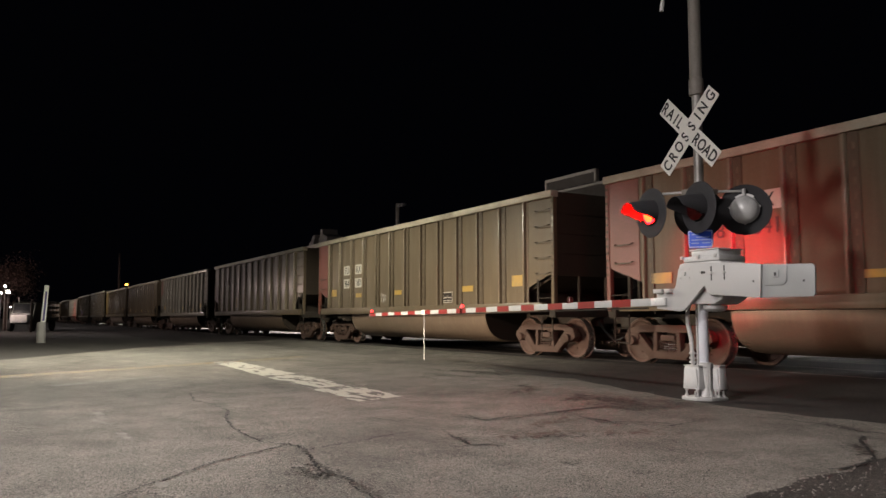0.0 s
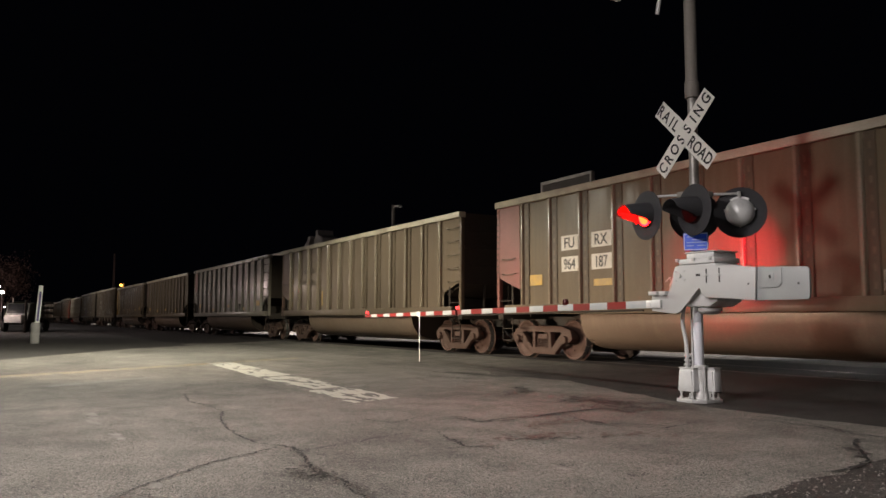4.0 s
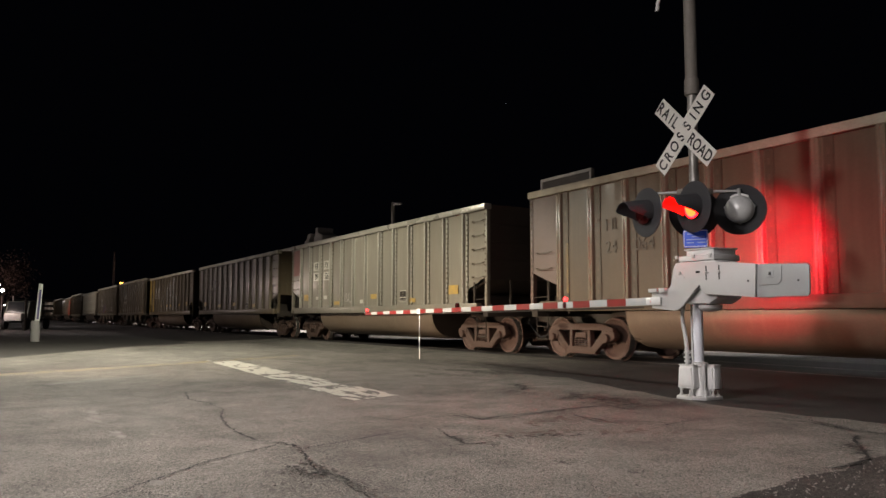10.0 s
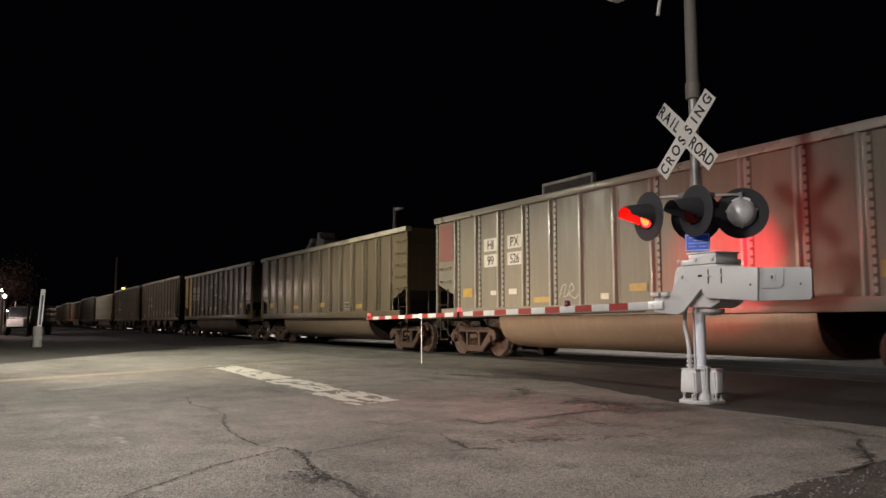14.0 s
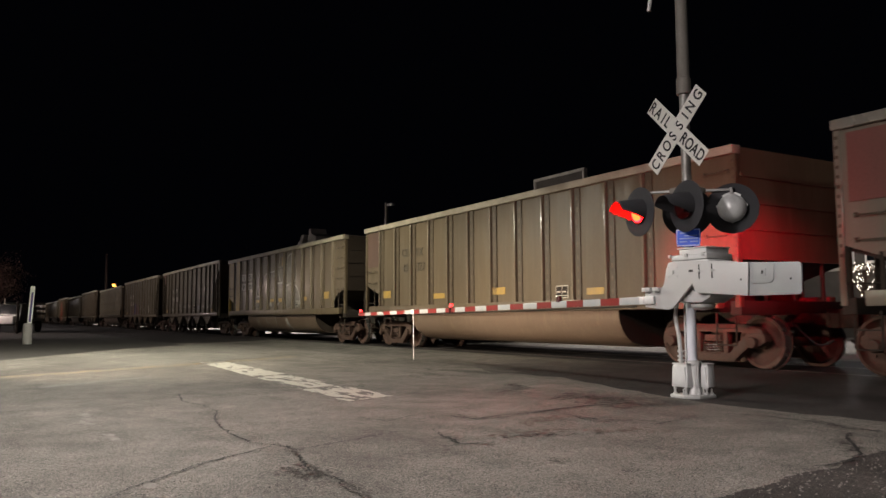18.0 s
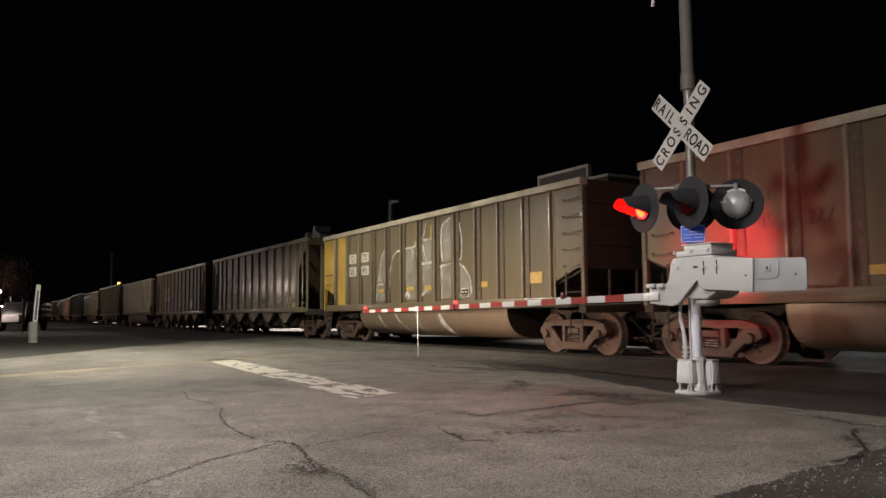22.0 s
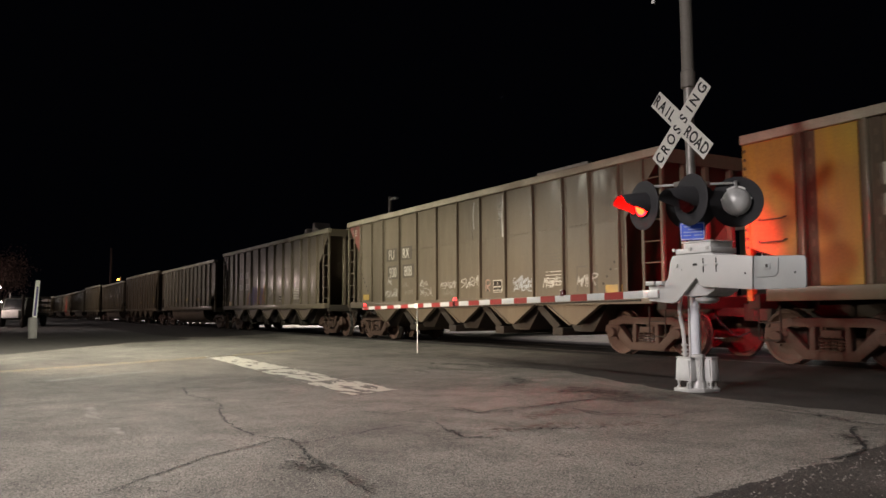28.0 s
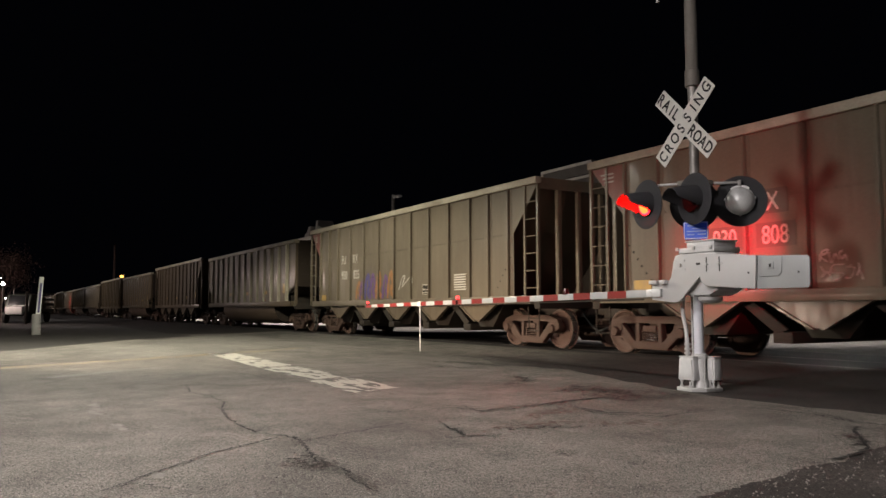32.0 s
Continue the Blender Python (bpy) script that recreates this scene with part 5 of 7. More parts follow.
def scrawl(car, u0, u1, z0, z1, n, seed, mat):
    """A short illegible chalked word: slanted stems with loops and hooks between two heights."""
    rnd = random.Random(seed)
    wide = (u1 - u0) / n
    for i in range(n):
        a, lean = u0 + wide * i, rnd.uniform(0.0, 0.25) * wide
        top, mid = z1 - rnd.uniform(0.0, 0.3) * (z1 - z0), z0 + rnd.uniform(0.35, 0.6) * (z1 - z0)
        shapes = ([(a, top), (a + lean, mid), (a + 0.1 * wide, z0), (a + 0.5 * wide, mid), (a + 0.9 * wide, z0)],
                  [(a + 0.8 * wide, top), (a + 0.15 * wide, top - 0.02), (a + 0.1 * wide, mid), (a + 0.75 * wide, mid), (a + 0.7 * wide, z0), (a, z0)],
                  [(a + lean, z0), (a + lean + 0.05 * wide, top), (a + 0.8 * wide, top), (a + 0.7 * wide, mid), (a + lean, mid), (a + 0.9 * wide, z0)],
                  [(a, z0), (a + 0.2 * wide, top), (a + 0.45 * wide, mid), (a + 0.7 * wide, top), (a + 0.85 * wide, z0)])
        line = [(u + rnd.uniform(-0.22, 0.22) * wide + 0.15 * (v - z0), v + rnd.uniform(-0.16, 0.16) * (z1 - z0)) for u, v in rnd.choice(shapes)]
        stroke(car, line, rnd.uniform(0.022, 0.034), seed + i, mat, "chalk_mark", "illegible chalk mark")


# big sprayed letters: thin white fills with brighter outlines
for k, line in enumerate((
        [(4.45, 1.34), (4.52, 1.82), (5.0, 1.86), (5.01, 1.34)],
        [(4.6, 1.91), (4.8, 2.63), (5.0, 2.9), (5.02, 1.9)],
        [(6.4, 2.86), (7.0, 2.85), (7.05, 1.38), (6.5, 1.36)],
        [(7.42, 3.05), (8.02, 3.03), (8.03, 2.42), (7.5, 2.42)],
        [(7.4, 2.35), (8.03, 2.36), (8.02, 1.52), (7.46, 1.48)],
        [(8.5, 3.3), (9.06, 3.5), (9.07, 2.35), (8.62, 2.32)],
        [(8.5, 2.21), (9.07, 2.27), (9.07, 1.37), (8.57, 1.34)],
        [(9.43, 2.24), (9.82, 2.06), (10.08, 1.64), (10.08, 1.32), (9.42, 1.32)])):
    overspray(c, line, 50 + k)
for k, (line, w) in enumerate((
        ([(4.45, 1.34), (4.52, 1.82), (4.98, 1.86)], 0.05), ([(4.59, 1.91), (4.79, 2.63), (5.0, 2.91)], 0.05),
        ([(5.38, 1.36), (5.4, 1.87), (5.47, 2.38), (5.76, 2.77), (6.44, 2.87), (7.02, 2.89), (7.05, 3.04)], 0.06),
        ([(7.71, 3.51), (7.61, 3.21), (7.44, 3.05), (8.04, 3.04)], 0.045), ([(7.51, 2.93), (7.63, 2.62), (7.76, 2.38)], 0.04),
        ([(7.42, 2.36), (8.06, 2.37)], 0.06), ([(9.06, 3.51), (8.65, 3.35), (8.56, 2.98), (8.61, 2.37)], 0.06),
        ([(8.48, 2.22), (9.1, 2.27)], 0.06), ([(8.55, 2.2), (8.6, 1.8), (8.57, 1.34)], 0.05),
        ([(9.51, 3.34), (9.64, 2.85), (9.62, 2.44), (9.47, 2.27), (9.75, 2.12), (10.02, 1.84), (10.1, 1.44)], 0.06),
        ([(6.4, 1.42), (6.6, 1.55), (6.7, 1.4)], 0.10), ([(7.45, 1.45), (7.8, 1.6), (8.05, 1.62)], 0.08))):
    stroke(c, line, w, 30 + k)
for k, (u, run, w) in enumerate(((4.38, 0.5, 0.05), (5.54, 0.8, 0.05), (6.87, 0.3, 0.045), (8.23, 0.42, 0.10))):
    pts = []
    for i in range(13):
        y, z = tub_section(math.radians(5 + 62 * i / 12))
        pts.append((LE + u + run * i / 12, y * 1.005, 1.03 + (z - 1.03) * 1.01, w * (0.5 + math.sin(math.pi * i / 12))))
    bm = B()
    rows = [(bm.verts.new((q[0] - q[3], q[1], q[2])), bm.verts.new((q[0] + q[3], q[1], q[2]))) for q in pts]
    for (a, b), (d, e) in zip(rows, rows[1:]):
        bm.faces.new((a, b, e, d))
    part("spray_letter", bm, HAZE, c, "pale sprayed stroke on the tub")

c = join(-102.5, hopper, "tan bottom-dump coal hopper with white letters and chalk scrawls", HOPTAN, REDEND)
for body, u, z in (("FU", 3.32, 2.64), ("930", 3.42, 2.10), ("RX", 4.28, 2.64), ("808", 4.40, 2.10)):
    patch(c, "dark_ground", LE + u - 0.36, LE + u + 0.36, z - 0.2, z + 0.2, FADED, "dark ground behind the letters", -HALF - 0.002)
    part("lettering", letters(body, 0.30, PLATE, 0.78), PLATE, c, "white stencil letters", pose(LE + u, -HALF - 0.012, z))
for k, (u0, u1, z0, z1, n, mat) in enumerate((
        (3.02, 3.34, 1.70, 2.0, 1, SCRAWL), (2.88, 3.72, 1.36, 1.58, 6, SCRAWL), (4.05, 4.45, 1.62, 1.76, 3, FADE), (4.2, 4.7, 1.42, 1.54, 3, FADE),
        (5.14, 5.62, 1.62, 1.78, 3, SCRAWL), (5.16, 5.86, 1.36, 1.58, 4, SCRAWL), (6.30, 7.18, 1.54, 1.70, 6, SCRAWL), (6.45, 7.1, 1.34, 1.48, 5, FADE),
        (7.38, 8.22, 1.54, 1.78, 4, CHALK), (9.70, 10.52, 1.52, 1.70, 7, BLUEISH), (9.75, 10.5, 1.38, 1.56, 5, BLUEISH),
        (10.85, 11.58, 1.44, 1.66, 6, CHALK), (12.02, 12.62, 1.42, 1.66, 4, SCRAWL))):
    scrawl(c, u0, u1, z0, z1, n, 300 + 11 * k, mat)
for z in range(5):
    patch(c, "small_print", LE + 10.92, LE + 11.46, 1.46 + 0.075 * z, 1.476 + 0.075 * z, PLATE, "rows of illegible white print", -HALF + 0.014)
for z in range(4):
    patch(c, "small_print", LE + 10.94, LE + 11.44, 1.95 + 0.07 * z, 1.965 + 0.07 * z, FADED, "faded row of illegible print", -HALF + 0.014)
for u0, u1, z1, mat in ((11.98, 12.62, 1.84, FADED), (12.9, 13.34, 1.74, FADE)):
    for box_line in ((u0, u1, z1 - 0.018, z1), (u0, u0 + 0.025, 1.30, z1 - 0.018), (u1 - 0.025, u1, 1.30, z1 - 0.018)):
        patch(c, "stencil_frame", LE + box_line[0], LE + box_line[1], box_line[2], box_line[3], mat, "thin stencilled frame", -HALF + 0.014)
patch(c, "stencil_frame", LE + 8.55, LE + 8.72, 1.40, 1.66, OVERSPRAY_GLINT, "pale sprayed box", -HALF + 0.012)
stroke(c, [(8.55, 1.40), (8.56, 1.66), (8.72, 1.65), (8.70, 1.54), (8.58, 1.52), (8.72, 1.40)], 0.022, 141, REDCHALK, "chalk_scrawl", "reddish chalk scrawl")
patch(c, "reflector", LE + 1.25, LE + 1.7, 1.28, 1.46, SPOTY, "yellow reflector patch")
# glints of the dented upper sheets, painted on as pale strokes
for k, (u, zz) in enumerate(((7.96, 2.75), (8.03, 3.0), (9.25, 2.8), (9.32, 2.7), (9.18, 3.1))):
    stroke(c, [(u, 3.7), (u - 0.05, 0.5 * (3.7 + zz)), (u - 0.02, zz)], 0.045, 90 + k, HAZE if k in (1, 3) else OVERSPRAY_GLINT, "sheet_glint", "glint painted as a pale stroke down the sheet")
patch(c, "reflector", LE + 12.88, LE + 13.36, 1.24, 1.42, SPOTY, "yellow reflector patch")
placard(c, 8.87, 9.25, 1.36, 1.66)

c = join(-118.74, hopper, "tan bottom-dump coal hopper with purple and orange spray letters", HOPTAN, REDEND)
for body, u, z in (("FU", 3.26, 2.64), ("930", 3.32, 2.10), ("RX", 4.26, 2.64), ("825", 4.34, 2.10)):
    part("lettering", letters(body, 0.30, PLATE, 0.78), PLATE, c, "white stencil letters", pose(LE + u, -HALF - 0.012, z))
for k, (u, mat, hh) in enumerate(((4.45, ORANGE, 0.55), (4.75, PURPLE, 0.62), (5.15, BLUEP, 0.8), (5.55, PURPLE, 0.75), (6.0, ORANGE, 0.85), (6.5, PURPLE, 0.7), (6.85, ORANGE, 0.8))):
    bm = B()
    ribbon(bm, curve([(LE + u - 0.12, 1.25), (LE + u - 0.05, 1.25 + hh * 0.6), (LE + u + 0.12, 1.25 + hh), (LE + u + 0.22, 1.25 + hh * 0.55), (LE + u + 0.1, 1.25 + hh * 0.3), (LE + u + 0.3, 1.28)]), 0.14, -HALF - 0.004 - 0.001 * k, 60 + k, 0.5)
    part("spray_letter", bm, mat, c, "coloured sprayed letter")
bm = B()
ribbon(bm, curve([(LE + 7.5, 1.5), (LE + 7.7, 1.85), (LE + 7.9, 1.9), (LE + 7.7, 1.6), (LE + 8.0, 1.75), (LE + 8.3, 1.9), (LE + 8.35, 1.7)]), 0.04, -HALF - 0.004, 71)
part("chalk_scrawl", bm, CHALK, c, "illegible white chalk scrawl")
for z in range(7):
    patch(c, "small_print", LE + 10.75, LE + 11.35, 1.42 + 0.065 * z, 1.455 + 0.065 * z, PLATE, "rows of illegible white print", -HALF - 0.004)
placard(c, 9.0, 9.4, 1.34, 1.62)
patch(c, "reflector", LE + 1.2, LE + 1.6, 1.24, 1.44, SPOTY, "yellow reflector patch")

far_cars = [(gondola, BROWN), (hopper, BROWN), (gondola, TAN), (hopper, TAN), (gondola, TAN), (gondola, BROWN), (gondola, TAN), (hopper, TAN), (gondola, TAN), (gondola, BROWN), (hopper, BROWN), (gondola, TAN), (gondola, BROWN)]
for k, (maker, paint) in enumerate(far_cars):
    left = -118.74 - 16.2 * (k + 1)
    if maker is gondola:
        c = join(left, gondola, "dusty brown coal gondola with pale worn ribs", paint, CHORD if k == 0 else RIB, CHORD, None, True)
    else:
        c = join(left, hopper, "dusty brown bottom-dump coal hopper", paint, None, True)
    for a in (4.5, 7.5, 10.4):
        patch(c, "reflector", LE + a, LE + a + 0.35, 1.6, 1.75, SPOTY, "yellow reflector patch")
    patch(c, "reflector", LE + 12.9, LE + 13.3, 1.6, 2.0, SPOTY, "yellow reflector patch")

# ---------------------------------------------------------------- the crossing signal
signal = thing("crossing_signal", pose(0, 0, 0), "grey railroad crossing signal with crossbuck, flashing lamps and lowered gate", "crossing signal")

# base with junction boxes
bm = B()
prism(bm, [(-0.24, -0.22), (0.06, -0.25), (0.21, -0.10), (0.24, 0.20), (0.0, 0.24), (-0.22, 0.10)], "z", 0.0, 0.045, 0.01)
part("base_plate", bm, GALV, signal, "galvanised base plate")
bm = B()
lathe(bm, [(0.12, 0.04), (0.11, 0.10), (0.09, 0.14), (0.085, 0.38), (0.10, 0.39), (0.10, 0.43), (0.065, 0.44)], (0.02, 0, 0), "z", 20)
part("base_collar", bm, GALV, signal, "cast collar round the mast foot")
for x, y in ((0.115, -0.03), (0.10, -0.047), (-0.03, -0.10), (0.05, 0.10), (-0.047, 0.05)):
    bm = B()
    prism(bm, [(x - 0.014, y - 0.014), (x + 0.014, y - 0.014), (x + 0.014, y + 0.014), (x - 0.014, y + 0.014)], "z", 0.045, 0.40, 0.004)
    lathe(bm, [(0.022, 0.395), (0.022, 0.425), (0.0, 0.43)], (x, y, 0), "z", 6)
    part("collar_lug", bm, GALV, signal, "upright clamping lug of the collar")
for x0, x1, y0, y1 in ((-0.23, 0.07, -0.20, -0.05), (0.08, 0.235, 0.04, 0.20)):
    bm = B()
    v = [bm.verts.new(q) for q in ((x0, y0, 0.13), (x1, y0, 0.13), (x1, y1, 0.13), (x0, y1, 0.13), (x0 + 0.025, y0 + 0.02, 0.395), (x1 - 0.025, y0 + 0.02, 0.395), (x1 - 0.025, y1, 0.395), (x0 + 0.025, y1, 0.395))]
    f = [bm.faces.new([v[i] for i in q]) for q in ((3, 2, 1, 0), (4, 5, 6, 7), (0, 1, 5, 4), (1, 2, 6, 5), (2, 3, 7, 6), (3, 0, 4, 7))]
    bmesh.ops.bevel(bm, geom=list(bm.edges), offset=0.012, segments=2, affect="EDGES", profile=0.5)
    jb = part("junction_box", bm, ALUP, signal, "aluminium junction box")
    bm = B()
    prism(bm, [(x0 + 0.02, 0.155), (x1 - 0.02, 0.155), (x1 - 0.04, 0.372), (x0 + 0.04, 0.372)], "y", y0 - 0.010, y0 + 0.02, 0.004)
    part("box_cover", bm, ALUP, jb, "flat box cover")
    bm = B()
    box(bm, x0 + 0.012, x1 - 0.012, y0 + 0.008, y1, 0.395, 0.408, 0.004)
    part("box_lid", bm, GALV, jb, "flat box lid")
    for ux in (x0 + 0.05, x1 - 0.05):
        part("foot_block", lathe(B(), [(0.022, 0.045), (0.022, 0.07), (0.013, 0.072), (0.013, 0.105), (0.024, 0.107), (0.024, 0.132), (0.0, 0.133)], (ux, y0 + 0.025, 0), "z", 8), GALV, jb, "levelling stud")
for x, y in ((-0.19, -0.17), (0.0, -0.20), (0.15, -0.047), (0.19, 0.16), (0.0, 0.19), (-0.18, 0.07)):
    bm = B()
    lathe(bm, [(0.028, 0.045), (0.028, 0.065), (0.014, 0.065), (0.014, 0.11), (0.006, 0.115)], (x, y, 0), "z", 6)
    part("anchor_bolt", bm, GALV, signal, "galvanised anchor bolt")

# the castings are slender: narrower and a little taller than their patterns
for ob in signal.children:
    ob.matrix_basis = Matrix.Diagonal((0.86, 0.86, 1.05, 1))

# mast and upper pole
bm = B()
lathe(bm, [(0.06, 0.42), (0.062, 1.2), (0.0, 1.2)], (0, 0, 0), "z", 28)
part("mast", bm, MAST, signal, "bright galvanised tubular mast")
bm = B()
lathe(bm, [(0.06, 1.6), (0.06, 3.92), (0.0, 3.92)], (0, 0, 0), "z", 28)
part("mast", bm, OLDTUBE, signal, "stained galvanised tubular mast")
bm = B()
lathe(bm, [(0.078, 3.84), (0.092, 3.85), (0.092, 4.05), (0.082, 4.06), (0.078, 4.07), (0.076, 6.0), (0.07, 8.6), (0.0, 8.62)], (0, 0, 0), "z", 20)
part("upper_pole", bm, POLE, signal, "dull grey upper pole with sleeve")
bm = B()
tube(bm, [(0, 0, 5.85), (-0.5, 0.02, 5.86), (-1.4, 0.03, 5.78)], 0.03, 8)
part("bracket_arm", bm, GALV, signal, "thin bracket arm")
bm = B()
box(bm, -1.45, -0.91, -0.1, 0.12, 5.66, 5.76, 0.02)
part("bracket_box", bm, ALUP, signal, "pale fixture on the bracket")
bm = B()
tube(bm, curve([(-0.36, 0, 5.85), (-0.44, 0, 5.55), (-0.52, 0, 5.32), (-0.56, 0, 5.15)], 5), 0.028, 8)
part("hanging_conduit", bm, GALV, signal, "bent end of a conduit")
bm = B()
tube(bm, curve([(-0.17, -0.05, 1.2), (-0.19, -0.07, 1.0), (-0.14, -0.07, 0.75), (-0.115, -0.08, 0.55), (-0.11, -0.08, 0.38)], 6), 0.026, 10)
for z in (0.40, 0.45, 0.50, 0.56):
    lathe(bm, [(0.0, z), (0.042, z), (0.042, z + 0.025), (0.0, z + 0.025)], (-0.112, -0.08, 0), "z", 10)
part("cable_conduit", bm, GALV, signal, "flexible grey cable conduit")
bm = B()
tube(bm, [(-0.075, -0.03, 0.40), (-0.075, -0.03, 1.25)], 0.013, 8)
part("thin_conduit", bm, GALV, signal, "thin grey conduit")

# crossbuck
cb = place(new("crossbuck_mount", finish(box(B(), -0.06, 0.06, -0.02, 0.05, -0.16, 0.16, 0.006), "crossbuck_mount", GALV)), pose(0, -0.12, 3.355, 0, 0, -2))
cb.parent = signal
tagged(cb, "galvanised clamp of the crossbuck")
for k, (turn, word, gaps) in enumerate(((-45, "RAIL", 0), (45, "CROSSING", 0))):
    bm = B()
    box(bm, -0.6096, 0.6096, -0.003, 0.003, -0.1143, 0.1143)
    blade = part("crossbuck_blade", bm, SIGNW, cb, "white reflective crossbuck blade", pose(0, -0.03 - 0.008 * k, 0, 0, -turn, 0))
    if k == 0:
        for ch, u in (("R", -0.545), ("A", -0.42), ("I", -0.30), ("L", -0.20), ("R", 0.178), ("O", 0.293), ("A", 0.412), ("D", 0.538)):
            part("letter", letters(ch, 0.145, SIGNK, 0.8, 0.001, 0.004), SIGNK, blade, "black letter", pose(u, -0.006, 0))
    else:
        for ch, u in zip("CROSSING", (-0.525, -0.378, -0.23, -0.08, 0.083, 0.224, 0.352, 0.525)):
            part("letter", letters(ch, 0.145, SIGNK, 0.8, 0.001, 0.004), SIGNK, blade, "black letter", pose(u, -0.006, 0))
for z in (0.085, -0.085):
    part("bolt", lathe(B(), [(0.0, -0.056), (0.013, -0.056), (0.013, -0.02), (0.0, -0.02)], (0, 0, z), "y", 6), GALV, cb)

# cross arm of the lamps, square to the viewer's street
bm = B()
tube(bm, [(-0.43, -0.32, 2.60), (-0.12, -0.10, 2.60)], 0.017, 10)
part("cross_arm", bm, GALV, signal, "thin pipe arm that carries the lamps")
bm = B()
tube(bm, [(0.10, 0.17, 2.60), (0.34, 0.44, 2.60)], 0.017, 10)
part("cross_arm", bm, GALV, signal, "thin pipe arm that carries the lamps")
bm = B()
lathe(bm, [(0.0, 2.54), (0.07, 2.54), (0.078, 2.56), (0.078, 2.64), (0.07, 2.66), (0.0, 2.66)], (0, 0, 0), "z", 16)
box(bm, 0.04, 0.14, 0.05, 0.19, 2.565, 2.635, 0.01)
box(bm, -0.16, -0.04, -0.15, -0.04, 2.565, 2.635, 0.01)
part("arm_clamp", bm, POLE, signal, "dark cast arm clamp")

SHUTTERS = []


def visor(bm, far=1.0):
    """A cut-away hood in front of the lens: a tube that is open below and slants back."""
    n, r, rows = 24, 0.168, 9
    outer = []
    for shell in (r, r - 0.005):
        grid = []
        for i in range(n + 1):
            a = math.radians(-32 + 244 * i / n)
            length = (0.05 + 0.28 * min(1.0, max(0.0, (math.sin(a) + 0.30) / 0.5)) ** 0.8) * far
            grid.append([bm.verts.new((math.cos(a) * shell * (1 - 0.08 * j / rows), 0.006 - (length + 0.026) * j / rows, math.sin(a) * shell * (1 - 0.14 * j / rows) - 0.03 * (j / rows) ** 1.5)) for j in range(rows + 1)])
        outer.append(grid)
    for grid in outer:
        for a, b in zip(grid, grid[1:]):
            for j in range(rows):
                bm.faces.new((a[j], a[j + 1], b[j + 1], b[j])).smooth = True
    g, h = outer
    for i in range(n):
        bm.faces.new((g[i][rows], h[i][rows], h[i + 1][rows], g[i + 1][rows]))
    for i in (0, n):
        for j in range(rows):
            bm.faces.new((g[i][j], g[i][j + 1], h[i][j + 1], h[i][j]))


def cover(bm):
    """A shallow dark red dish, added to hide the ever-glowing lens while its lamp is off; it slides back into the
    housing.
    """
    lathe(bm, [(0.1605, 0.032), (0.1605, 0.0), (0.11, -0.005), (0.06, -0.008), (0.0, -0.009), (0.0, -0.006), (0.06, -0.005), (0.11, -0.002), (0.157, 0.003), (0.157, 0.032)], (0, 0, 0), "y", 28, closed=False)


